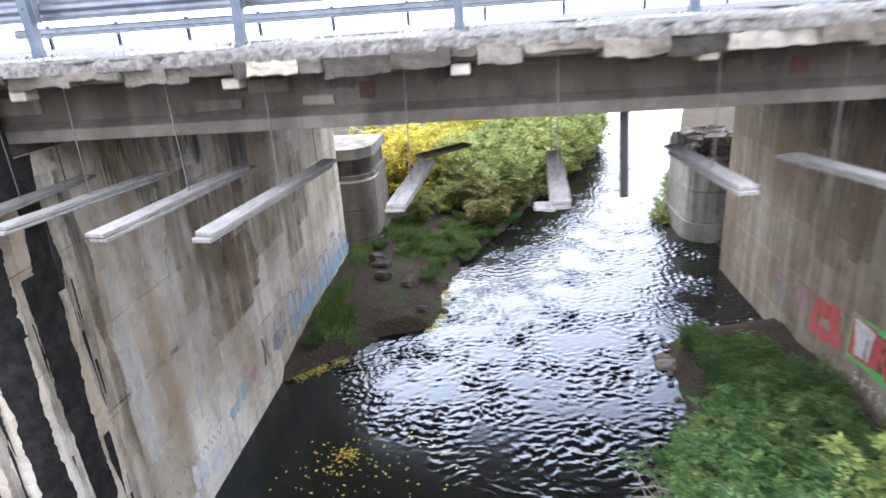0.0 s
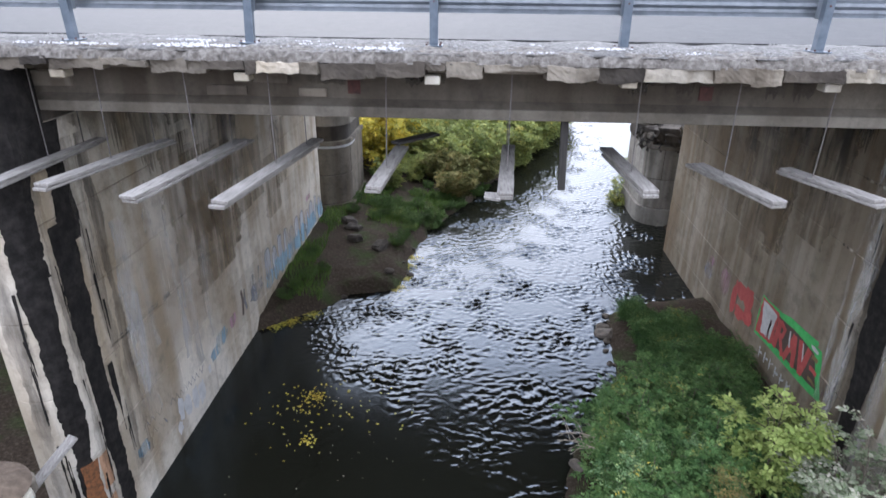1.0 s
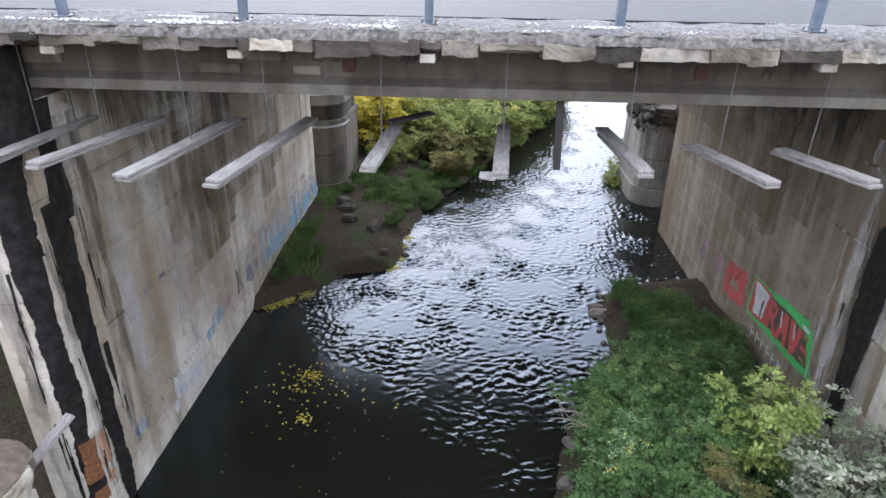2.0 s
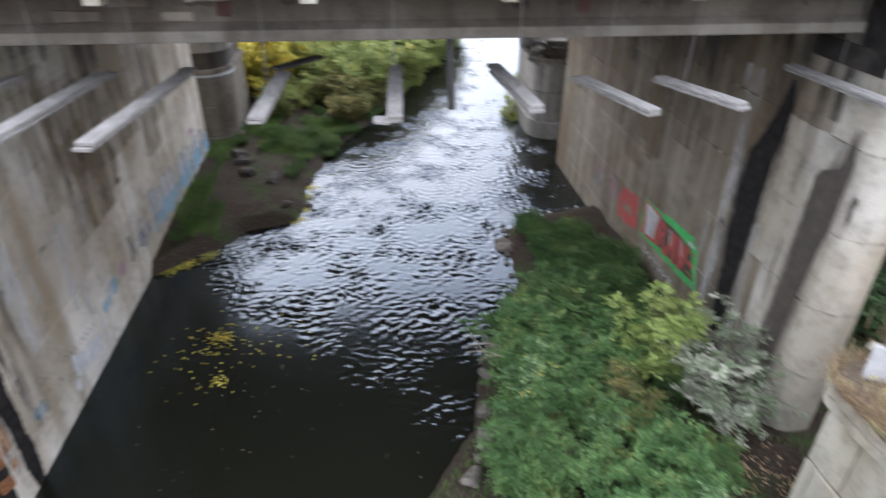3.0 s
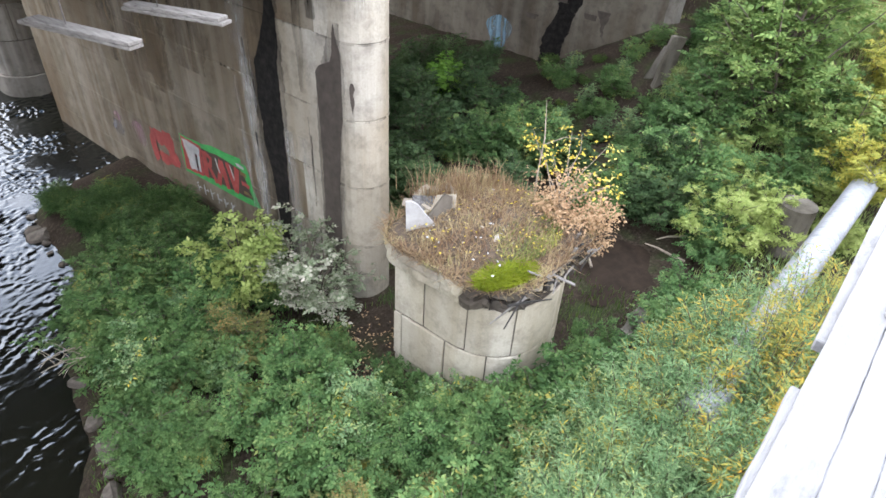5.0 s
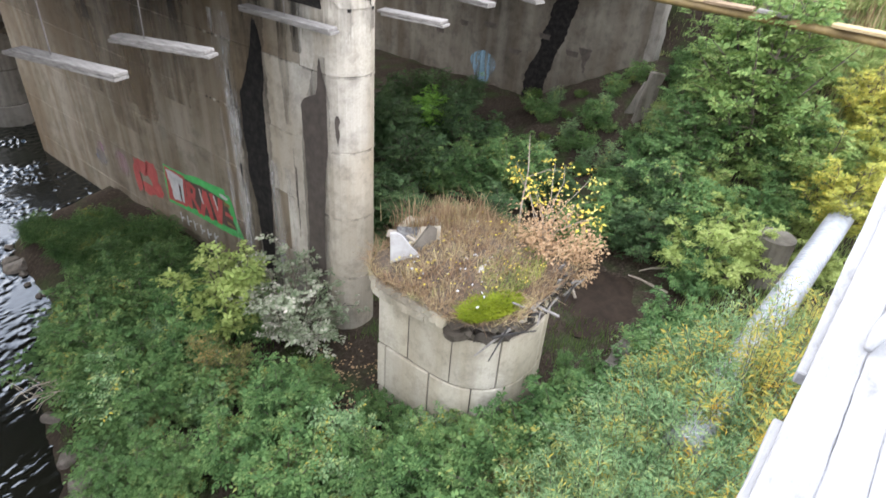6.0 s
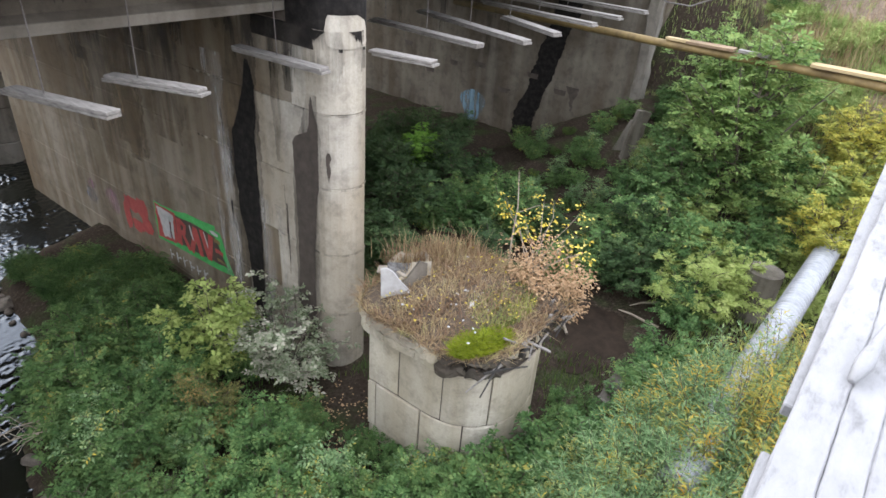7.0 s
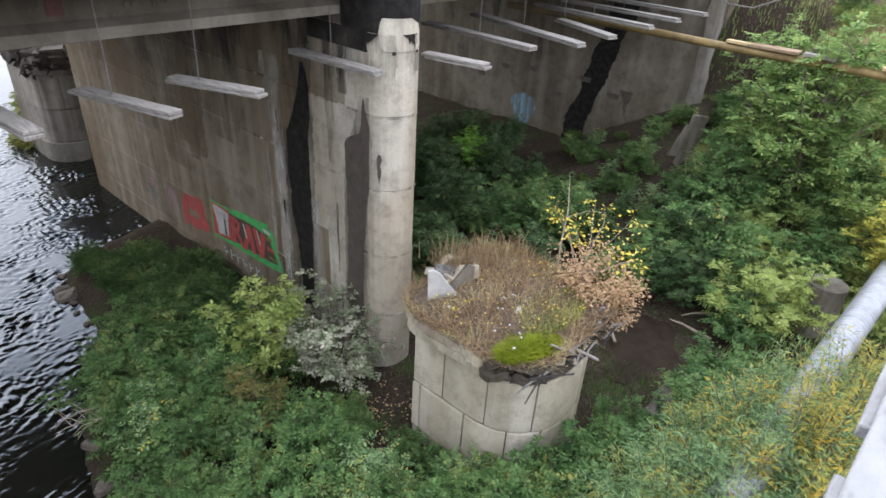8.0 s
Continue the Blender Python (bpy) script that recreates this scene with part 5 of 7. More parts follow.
ragged_strip("black_stain", abut, M_STAINSHADE, lambda u, z: on_abut(u - 0.28 * (z - 3.4), z), -1.5, 5.9, 2.25, 3.25, 41, 0.15, 0.18)
# two drip-edged dark bands paint in the shade under the deck
drip_shade_band("dark_streak", abut, M_DRIPSHADE, on_abut, -0.4, 15.2, 5.96, 2.8, 12, 2)
drip_shade_band("dark_streak", abut, M_STAINSHADE, on_abut, 0.2, 15.2, 5.96, 1.3, 13, 4)
ragged_strip("rust_spot", abut, M_STAIN2, on_abut, 0.8, 1.7, 1.45, 1.95, 42, 0.75, 0.16)
for k in range(7):
    u = 2.0 + 1.3 * k
    ragged_strip("spall", abut, M_STAIN2, lambda q, z, u=u: on_abut(q, z), 1.3 + 0.5 * math.sin(k * 2.3), 1.5 + 0.5 * math.sin(k * 2.3), u, u + 0.5, 43 + k, 0.2, 0.15)
paint_loop = [(6.35 + 0.6 * math.cos(a) * (1 + 0.25 * math.sin(3 * a)), -0.1 + 0.7 * math.sin(a)) for a in np.linspace(0, 2 * math.pi, 22)[:-1]]
paint("paint_patch", abut, M_BLUE, on_abut, [(float(u), float(z)) for u, z in paint_loop])
abut_l = thing("abutment", "concrete abutment wall at the near span's end", "abutment", kind="structure")
part("face_wall", boxed(-21.6, -20.0, -0.5, 15, -2.4, 5.97), M_ABUT, abut_l)

# leaning broken concrete posts at the abutment's foot
for k, (foot, head, w, d) in enumerate((((20.45, -1.75, 0.2), (20.75, -1.95, 2.15), 0.25, 0.09), ((20.4, -0.80, -0.8), (20.7, -1.75, 1.75), 0.15, 0.09))):
    foot, head = Vector(foot), Vector(head)
    t = thing("concrete_post", "broken concrete post leaning in the bank", "post", tuple(foot))
    t.rotation_euler = (head - foot).to_track_quat("Z", "Y").to_euler()
    bm = boxed(-d, d, -w, w, -0.6, (head - foot).length, bevel=0.02)
    bmesh.ops.subdivide_edges(bm, edges=[e for e in bm.edges if e.calc_length() > 0.3], cuts=6)
    part("shaft", rough_mesh(bm, 0.05, 2.6, k), M_DARKPIER, t)

# ---- yellow gas pipe with boards on it ----
M_RUSTPLANK = simple("stained_board", (0.16, 0.10, 0.06), (0.34, 0.25, 0.15), 6.0, 0.85, stretch=(4, 0.6, 4))
pipe = thing("gas_pipe", "faded yellow painted pipe crossing towards the abutment", "pipe")
v, f = tube([(18.3, 4.2, 4.8), (18.2, -0.5, 4.8), (18.0, -3.1, 4.8), (18.1, -6.0, 4.8), (17.6, -11.0, 4.78)], [0.105] * 5, 14)
part("pipe_run", (v, f), M_YELLOW, pipe, smooth=True)
for k, (ya, yb, mat, dx) in enumerate(((-3.62, -3.0, M_PALEWOOD, 0.03), (-4.75, -3.55, M_RUSTPLANK, 0.0), (-5.55, -4.85, M_WOOD, -0.05), (-9.4, -6.5, M_PALEWOOD, -0.12))):
    t = thing("plank_on_pipe", ("raw yellow plank lying along the pipe", "rusty stained plank lying along the pipe", "grey plank lying along the pipe", "raw yellow plank lying along the pipe")[k],
              "plank", (18.03 + dx, (ya + yb) / 2, 4.91 + 0.012 * k))
    t.rotation_euler = (radians((0.5, -1, 1, 0)[k]), radians(3 * (-1) ** k), radians((2, -3, 4, 0)[k]))
    part("board", boxed(-0.15, 0.15, (ya - yb) / 2, (yb - ya) / 2, 0.0, 0.07, bevel=0.006), mat, t)
v, f = tube([(22.5, -0.6, 5.7), (22.6, -1.2, 5.25), (22.9, -1.9, 5.2), (23.4, -2.5, 5.5)], [0.025] * 4, 6)
tagged(part("cable", (v, f), M_WIRE), "black cable sagging beside the bridge abutment", "cable")

# ---- footbridge the view is taken from: white boards ----
foot = thing("footbridge_parapet", "parapet of white painted boards with flaking paint", "parapet")
FZ = 6.75


def edge_y(x):
    return -8.59 - 0.018 * (x - 1.0)


ry = 0.0
for k, wdt in enumerate((0.105, 0.085, 0.095, 0.07, 0.09, 0.10, 0.10)):
    gap = (0.001, 0.0005, 0.001, 0.032, 0.002, 0.02, 0.02)[k]
    for j, (xa, xb) in enumerate(((-7.0, -3.2), (-3.19, 0.4 + 0.3 * (k % 2)), (0.41 + 0.3 * (k % 2), 4.6 - 0.4 * (k % 3)), (4.61 - 0.4 * (k % 3), 9.0), (9.01, 14.0))):
        vs = []
        n = max(2, int((xb - xa) / 0.04))
        for i in range(n + 1):
            x = xa + (xb - xa) * i / n
            w1 = 0.006 * noise.noise(Vector((x * 3, k, 0))) + 0.003 * noise.noise(Vector((x * 17, k, 4)))
            w2 = 0.006 * noise.noise(Vector((x * 3, k + 9, 0))) + 0.003 * noise.noise(Vector((x * 17, k, 9)))
            zt = FZ + 0.008 * noise.noise(Vector((x * 1.5, k * 3, 5))) + 0.004 * noise.noise(Vector((x * 9, k * 5, 1))) + 0.002 * (k % 2)
            y0, y1 = edge_y(x) - ry + w1, edge_y(x) - ry - wdt + w2
            vs += [(x, y0, zt - 0.03), (x, y0, zt - 0.005), (x, y0 - 0.005, zt), (x, y1 + 0.005, zt), (x, y1, zt - 0.005), (x, y1, zt - 0.03)]
        fs = [tuple(range(6)), tuple(n * 6 + q for q in range(6))[::-1]]
        for i in range(n):
            for q in range(6):
                fs.append((i * 6 + q, i * 6 + (q + 1) % 6, (i + 1) * 6 + (q + 1) % 6, (i + 1) * 6 + q))
        part("board", (vs, fs), M_WHITE, foot)
    ry += wdt + gap
part("under_board", boxed(-7, 14, -8.98, -8.66, 6.69, 6.737), M_WHITE, foot)
part("grit_bed", boxed(-7, 14, -9.9, -8.98, 6.60, 6.70), M_GRIT, foot, "grit lying between the boards")
part("grit_strip", boxed(-7, 14, -8.97, -8.90, 6.60, 6.745), M_GRIT, foot)
part("bearer", boxed(-7, 14, -9.25, -9.04, 6.2, 6.59), M_WHITE, foot)
# board ends that stick out beneath the edge
for xa, xb, zz, out in ((1.67, 2.42, 6.715, 0.03), (2.64, 5.2, 6.71, 0.045)):
    bm = boxed(xa, xb, edge_y(xa) - 0.12, edge_y(xa) + out - 0.02, zz - 0.04, zz, bevel=0.004)
    bmesh.ops.subdivide_edges(bm, edges=[e for e in bm.edges if e.calc_length() > 0.3], cuts=6)
    part("batten", rough_mesh(bm, 0.006, 9, xa), M_WHITE, foot)
# a curl of torn board on the parapet
vs, fs = tube([(2.78, -8.72, 6.77), (2.86, -8.735, 6.795), (2.98, -8.75, 6.80), (3.17, -8.77, 6.775)], [0.012, 0.026, 0.016, 0.008], 7)
part("torn_curl", (vs, fs), M_WHITE, foot, "torn curl of painted wood", smooth=True)

# ---- zinc clad pipe below ----
duct = thing("clad_pipe", "heating pipe clad in corrugated zinc sheet", "pipe")
n = 380
pts = [(7.9 + 10.6 * k / n, -7.93 - 0.44 * k / n, 0.9) for k in range(n + 1)]
v, f = tube(pts, [0.255 + 0.026 * math.sin(k * 1.25) for k in range(n + 1)], 20)
part("cladding", (v, f), M_SHEET, duct, smooth=True)
pst = thing("pipe_support", "round concrete post beside the clad pipe", "post", (15.9, -7.35, hz(15.9, -7.35) - 0.2))
v, f = prism([(0.42 * math.cos(a), 0.42 * math.sin(a)) for a in np.linspace(0, 2 * math.pi, 19)[:-1]], 0, 0.60 - hz(15.9, -7.35) + 0.2)
part("shaft", (v, f), M_DARKPIER, pst)
for xx in (8.3, 18.2):
    t = thing("pipe_support", "concrete support block under the clad pipe", "post", (xx, -7.47 - 0.8 * (xx - 6.2) / 12.6, hz(xx, -7.7) - 0.2))
    part("shaft", boxed(-0.25, 0.25, -0.3, 0.3, 0, 0.58 - hz(xx, -7.7) + 0.2, bevel=0.02), M_OLDPIER, t)


# ---- plants ----
def leaf_cloud(centres, count, spread, length, width, seed, droop=0.2, flat=0.6):
    """Many small folded leaves round the given twig ends."""
    g = np.random.default_rng(seed)
    c = np.array(centres)
    idx = g.integers(0, len(c), count)
    off = g.normal(0, 1, (count, 3))
    off /= np.linalg.norm(off, axis=1)[:, None] + 1e-9
    p = c[idx] + off * (g.random(count) ** 0.6 * spread)[:, None] * np.array([1, 1, 0.75])
    d = off + g.normal(0, 0.5, (count, 3))
    d[:, 2] = d[:, 2] * flat - droop
    d /= np.linalg.norm(d, axis=1)[:, None]
    up = np.array([0, 0, 1.0]) + g.normal(0, 0.45, (count, 3))
    s = np.cross(d, up)
    s /= np.linalg.norm(s, axis=1)[:, None] + 1e-9
    nrm = np.cross(s, d)
    ln = length * g.uniform(0.6, 1.25, count)[:, None]
    wd = width * g.uniform(0.7, 1.2, count)[:, None]
    base, tip = p, p + d * ln - nrm * ln * 0.12
    mid = p + d * ln * 0.45
    a, b = mid + s * wd + nrm * wd * 0.35, mid - s * wd + nrm * wd * 0.35
    v = np.stack([base, a, tip, b], 1).reshape(-1, 3)
    i = np.arange(count) * 4
    f = np.concatenate([np.stack([i, i + 1, i + 2], 1), np.stack([i, i + 2, i + 3], 1)])
    return v, f


def np_mesh(name, v, f):
    me = bpy.data.meshes.new(name)
    me.vertices.add(len(v))
    me.vertices.foreach_set("co", np.asarray(v, np.float32).ravel())
    f = np.asarray(f, np.int32)
    k = f.shape[1]
    me.loops.add(f.size)
    me.loops.foreach_set("vertex_index", f.ravel())
    me.polygons.add(len(f))
    me.polygons.foreach_set("loop_start", np.arange(len(f), dtype=np.int32) * k)
    me.update(calc_edges=True)
    return me


def shrub(name, label, category, h, r, stems, leaves, leaf_len, leaf_w, mat, seed, spread=0.13, droop=0.2, bark=None, trunk=0.02, low=0.25, arch=0.0):
    """A bush of height h and radius r: forked stems with leaves clustered on their twigs."""
    rr = random.Random(seed)
    t = thing(name, label, category)
    tubes, ends = [], []
    for s in range(stems):
        a = 2 * math.pi * (s + rr.random()) / stems
        reach = r * rr.uniform(0.25, 0.85)
        top = h * rr.uniform(0.55, 1.0) * (1 - 0.25 * reach / r)
        pts = []
        for k in range(6):
            f = k / 5
            pts.append(Vector((math.cos(a) * reach * f ** 1.4 + rr.uniform(-.03, .03) * h, math.sin(a) * reach * f ** 1.4 + rr.uniform(-.03, .03) * h, top * (f - arch * f ** 3) - 0.1)))
        tubes.append(tube(pts, [trunk * (1 - 0.8 * k / 5) for k in range(6)], 5))
        for b in range(13):
            f = rr.uniform(low, 1.0)
            i = min(4, int(f * 5))
            p = pts[i].lerp(pts[i + 1], f * 5 - i)
            ba = a + rr.uniform(-1.8, 1.8)
            bl = r * rr.uniform(0.15, 0.6) * (1.25 - 0.5 * f)
            q = p + Vector((math.cos(ba) * bl, math.sin(ba) * bl, bl * rr.uniform(-0.1, 1.1)))
            tubes.append(tube([p, p.lerp(q, 0.5) + Vector((0, 0, 0.03)), q], [trunk * 0.35, trunk * 0.25, trunk * 0.1], 4))
            ends += [q, p.lerp(q, 0.6)]
        ends.append(pts[-1])
    v, f = merge(tubes)
    part("branch_frame", (v, f), bark or M_BARK, t)
    lv, lf = leaf_cloud([tuple(e) for e in ends], leaves, spread * r + 0.05, leaf_len, leaf_w, seed, droop)
    part("foliage", np_mesh("foliage", lv, lf), mat, t)
    return t


def sprays(base, way, pairs, rachis, length, width, seed, droop=0.25):
    """Compound leaves: on each stalk some pairs of folded leaflets and one at the tip."""
    g = np.random.default_rng(seed)
    p, d = np.array(base, float), np.array(way, float)
    k = len(p)
    d /= np.linalg.norm(d, axis=1)[:, None] + 1e-9
    up = np.array([0, 0, 1.0]) + g.normal(0, 0.30, (k, 3))
    s = np.cross(d, up)
    s /= np.linalg.norm(s, axis=1)[:, None] + 1e-9
    nrm = np.cross(s, d)
    size = g.uniform(0.65, 1.25, k)[:, None]
    vs = []
    for j in range(pairs + 1):
        f = (j + 1) / (pairs + 1)
        at = p + d * rachis * f * size - np.array([0, 0, 1]) * droop * rachis * f * f * size
        for side in ((-1, 1) if j < pairs else (0,)):
            q = d * (0.55 if side else 1.0) + s * side * 0.85 - np.array([0, 0, droop * (0.6 + f)]) + g.normal(0, 0.16, (k, 3))
            q /= np.linalg.norm(q, axis=1)[:, None]
            e = np.cross(q, nrm)
            e /= np.linalg.norm(e, axis=1)[:, None] + 1e-9
            ln = length * size * g.uniform(0.75, 1.15, k)[:, None]
            wd = width * size * g.uniform(0.8, 1.15, k)[:, None]
            mid = at + q * ln * 0.42
            vs.append(np.stack([at, mid + e * wd + nrm * wd * 0.3, at + q * ln - nrm * ln * 0.10, mid - e * wd + nrm * wd * 0.3], 1))
    v = np.concatenate(vs).reshape(-1, 3)
    i = np.arange(len(v) // 4) * 4
    return v, np.concatenate([np.stack([i, i + 1, i + 2], 1), np.stack([i, i + 2, i + 3], 1)])


def leafy_shrub(name, label, category, h, r, stems, count, length, width, mat, seed, pairs=3, rachis=0.2, trunk=0.02, droop=0.25, low=0.25):
    """A bush of forked stems that carry compound leaves, bushy tips first, with gaps between the boughs."""
    rr = random.Random(seed)
    t = thing(name, label, category)
    tubes, twigs = [], []
    for s in range(stems):
        a = 2 * math.pi * (s + rr.random()) / stems
        reach = r * rr.uniform(0.15, 0.95)
        top = h * rr.uniform(0.55, 1.0) * (1 - 0.35 * (reach / r) ** 2)
        pts = [Vector((math.cos(a) * reach * (k / 5) ** 1.3 + rr.uniform(-.03, .03) * h, math.sin(a) * reach * (k / 5) ** 1.3 + rr.uniform(-.03, .03) * h, top * k / 5 - 0.1)) for k in range(6)]
        tubes.append(tube(pts, [trunk * (1 - 0.8 * k / 5) for k in range(6)], 5))
        for b in range(9):
            f = rr.uniform(low, 1.0)
            i = min(4, int(f * 5))
            p = pts[i].lerp(pts[i + 1], f * 5 - i)
            ba = a + rr.uniform(-2.0, 2.0)
            bl = r * rr.uniform(0.15, 0.5) * (1.3 - 0.6 * f)
            q = p + Vector((math.cos(ba) * bl, math.sin(ba) * bl, bl * rr.uniform(0.1, 0.9)))
            tubes.append(tube([p, p.lerp(q, 0.5) + Vector((0, 0, 0.03)), q], [trunk * 0.35, trunk * 0.25, trunk * 0.1], 4))
            twigs.append((p, q))
        twigs.append((pts[3], pts[5]))
    v, f = merge(tubes)
    part("branch_frame", (v, f), M_BARK, t)
    base, way = [], []
    for k in range(count):
        p, q = twigs[k % len(twigs)]
        f = rr.random() ** 0.6
        o = p.lerp(q, 0.25 + 0.75 * f)
        a = rr.uniform(0, 6.283)
        d = (q - p).normalized() * rr.uniform(0.2, 1.0) + Vector((math.cos(a), math.sin(a), rr.uniform(-0.15, 0.5)))
        base.append(tuple(o + Vector((rr.gauss(0, 0.03), rr.gauss(0, 0.03), rr.gauss(0, 0.03)))))
        way.append(tuple(d))
    lv, lf = sprays(base, way, pairs, rachis, length, width, seed, droop)
    part("foliage", np_mesh("foliage", lv, lf), mat, t)
    return t


def shoot_shrub(name, label, category, h, r, shoots, per, length, width, mat, seed, lean=0.35):
    """A willow: many long upright shoots with narrow leaves set along them."""
    rr = random.Random(seed)
    g = np.random.default_rng(seed)
    t = thing(name, label, category)
    tubes, base, way = [], [], []
    for s in range(shoots):
        a, q = rr.uniform(0, 6.283), math.sqrt(rr.random())
        top = h * rr.uniform(0.55, 1.0) * (1 - 0.3 * q * q)
        foot, tip = Vector((math.cos(a), math.sin(a), 0)) * r * 0.25 * q, Vector((math.cos(a), math.sin(a), 0)) * r * q
        b = rr.uniform(0, 6.283)
        tip += Vector((math.cos(b), math.sin(b), 0)) * r * 0.15
        pts = [foot.lerp(tip, (k / 5) ** 1.5) + Vector((rr.gauss(0, 0.02), rr.gauss(0, 0.02), top * k / 5 - lean * 0.3 * q * (k / 5) ** 3)) for k in range(6)]
        tubes.append(tube(pts, [0.012 * (1 - 0.8 * k / 5) for k in range(6)], 4))
        for k in range(per):
            f = 0.3 + 0.7 * rr.random() ** 0.7
            i = min(4, int(f * 5))
            p = pts[i].lerp(pts[i + 1], f * 5 - i)
            axis = (pts[i + 1] - pts[i]).normalized()
            c = rr.uniform(0, 6.283)
            out = Vector((math.cos(c), math.sin(c), 0.0))
            o = p + out * rr.uniform(0, 0.12)
            base.append(tuple(o))
            way.append(tuple(axis * rr.uniform(0.2, 0.9) + out * rr.uniform(0.5, 1.0)))
    v, f = merge(tubes)
    part("branch_frame", (v, f), M_BARK, t)
    lv, lf = sprays(base, way, 0, 0.01, length, width, seed, 0.12)
    part("foliage", np_mesh("foliage", lv, lf), mat, t)
    return t


def scatter(protos, places, seed, smin=0.8, smax=1.25, sink=0.05):
    r = random.Random(seed)
    used = set()
    for i, (x, y, *rest) in enumerate(places):
        p = protos[i % len(protos)] if not rest else protos[rest[0] % len(protos)]
        s = r.uniform(smin, smax) * (rest[1] if len(rest) > 1 else 1)
        z = hz(x, y) - sink
        m = pose(x, y, z, r.uniform(-6, 6), r.uniform(-6, 6), r.uniform(0, 360)) @ Matrix.Scale(s, 4)
        if p.name not in used and p.matrix_basis.translation.length < 1e-6:
            p.matrix_basis = m
            used.add(p.name)
        else:
            copy_thing(p, m)


green = [leafy_shrub("green_shrub", "dense green leafy shrub on the river bank", "shrub", (1.6, 1.5, 1.7)[k], (1.05, 1.15, 0.95)[k], 15, (1150, 1350, 1050)[k], (0.082, 0.066, 0.090)[k], (0.021, 0.017, 0.024)[k], (L_GREEN, L_GREEN2, L_GREEN)[k], 100 + k, pairs=(3, 3, 2)[k], rachis=(0.19, 0.16, 0.15)[k]) for k in range(3)]
herb = [leafy_shrub("bank_herb", "knee-high leafy weeds between the shrubs", "weeds", (0.85, 1.1)[k], (0.6, 0.5)[k], 12, 420, (0.075, 0.06)[k], (0.02, 0.014)[k], (L_GREEN2, L_WILLOW)[k], 110 + k, pairs=2, rachis=0.12, trunk=0.008, low=0.15) for k in range(2)]
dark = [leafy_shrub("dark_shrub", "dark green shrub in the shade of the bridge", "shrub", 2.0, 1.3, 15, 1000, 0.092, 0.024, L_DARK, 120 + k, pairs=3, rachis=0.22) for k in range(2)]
maple = [leafy_shrub("young_tree", "bushy green young tree on the embankment slope", "tree", 3.4, 1.8, 20, 1500, 0.16, 0.034, L_MAPLE, 140 + k, pairs=3, rachis=0.28, trunk=0.045) for k in range(3)]
maple_y = [leafy_shrub("young_tree", "yellowing young tree on the embankment slope", "tree", 3.0, 1.6, 18, 1200, 0.15, 0.032, L_YELLOWGREEN, 150 + k, pairs=3, rachis=0.25, trunk=0.04) for k in range(2)]
willow = [shoot_shrub("willow_bush", "willow bush with narrow leaves turning yellow", "shrub", 3.2, 1.4, 85, 115, 0.105, 0.0092, L_WILLOW, 160 + k) for k in range(2)]
willow_y = [shoot_shrub("willow_bush", "willow bush with orange and yellow autumn leaves", "shrub", 3.1, 1.2, 55, 70, 0.12, 0.011, L_ORANGE, 170)]
far_y = [leafy_shrub("autumn_bush", "tall bush with yellow autumn leaves on the far bank", "shrub", 4.8, 1.8, 16, 900, 0.24, 0.05, L_AUTUMN, 180, pairs=2, rachis=0.3, low=0.15)]
far_g = [leafy_shrub("bank_bush", "tall olive green bush on the far bank", "shrub", 4.2, 1.8, 16, 900, 0.24, 0.05, L_OLIVE, 190 + k, pairs=2, rachis=0.3, low=0.1) for k in range(2)]
far_b = [leafy_shrub("bank_bush", "brownish green bush on the far bank", "shrub", 2.6, 1.4, 14, 700, 0.20, 0.045, L_BROWNGREEN, 195, pairs=2, rachis=0.25, low=0.1)]
lime = [leafy_shrub("lime_shrub", "light green shrub under the bridge", "shrub", 1.9, 0.9, 10, 420, 0.14, 0.042, L_LIME, 198, pairs=2)]

sp = leafy_shrub("yellow_green_shrub", "yellow-green leafy shrub beside the bridge pier", "shrub", 2.0, 1.05, 16, 1300, 0.082, 0.024, L_YELLOWGREEN, 201, pairs=2, rachis=0.13)
sp.matrix_basis = pose(6.45, 0.9, hz(6.35, 0.95)) @ Matrix.Scale(1.25, 4)
sp = leafy_shrub("silver_shrub", "pale silvery leaved shrub against the pier nose", "shrub", 2.2, 1.1, 16, 900, 0.08, 0.024, L_SILVER, 202, pairs=2, rachis=0.13)
sp.matrix_basis = pose(7.15, -0.5, hz(7.15, -0.25)) @ Matrix.Scale(1.22, 4)

CLEAR = (3.45, -2.35)
r = random.Random(77)
places = []
while len(places) < 92:
    y = r.uniform(-7.8, 3.8)
    x = float(np.interp(y, [p[0] for p in BANK_R], [p[1] for p in BANK_R])) + r.uniform(1.05 if y > 1 else 1.2, 3.0 if y > 2 else 6.5)
    if math.hypot(x - 8.3, y + 3.7) < 2.0 or (x > RIGHT_X - 0.6 and y > -1.5) or (6.9 < x < 9 and -2.2 < y < -0.6) or math.hypot(x - 7.0, y + 1.9) < 1.25 or x > 10.5 or math.hypot((x - CLEAR[0]) / 1.1, (y - CLEAR[1]) / 0.7) < 1 or (abs(x - 6.7 - 0.55 * (y + 2.3)) < 0.95 and -3.4 < y < -1.2):
        continue
    places.append((x, y))
scatter(green, places, 5, 0.5, 1.05)
scatter(herb, [(x + r.uniform(-0.8, 0.8), y + r.uniform(-0.8, 0.8)) for x, y in places if y < 2.5 and x < 6.2 and not (x > 5.2 and -3.8 < y < -1.2) and math.hypot(x - CLEAR[0], y - CLEAR[1]) > 1.3], 56, 0.7, 1.3)
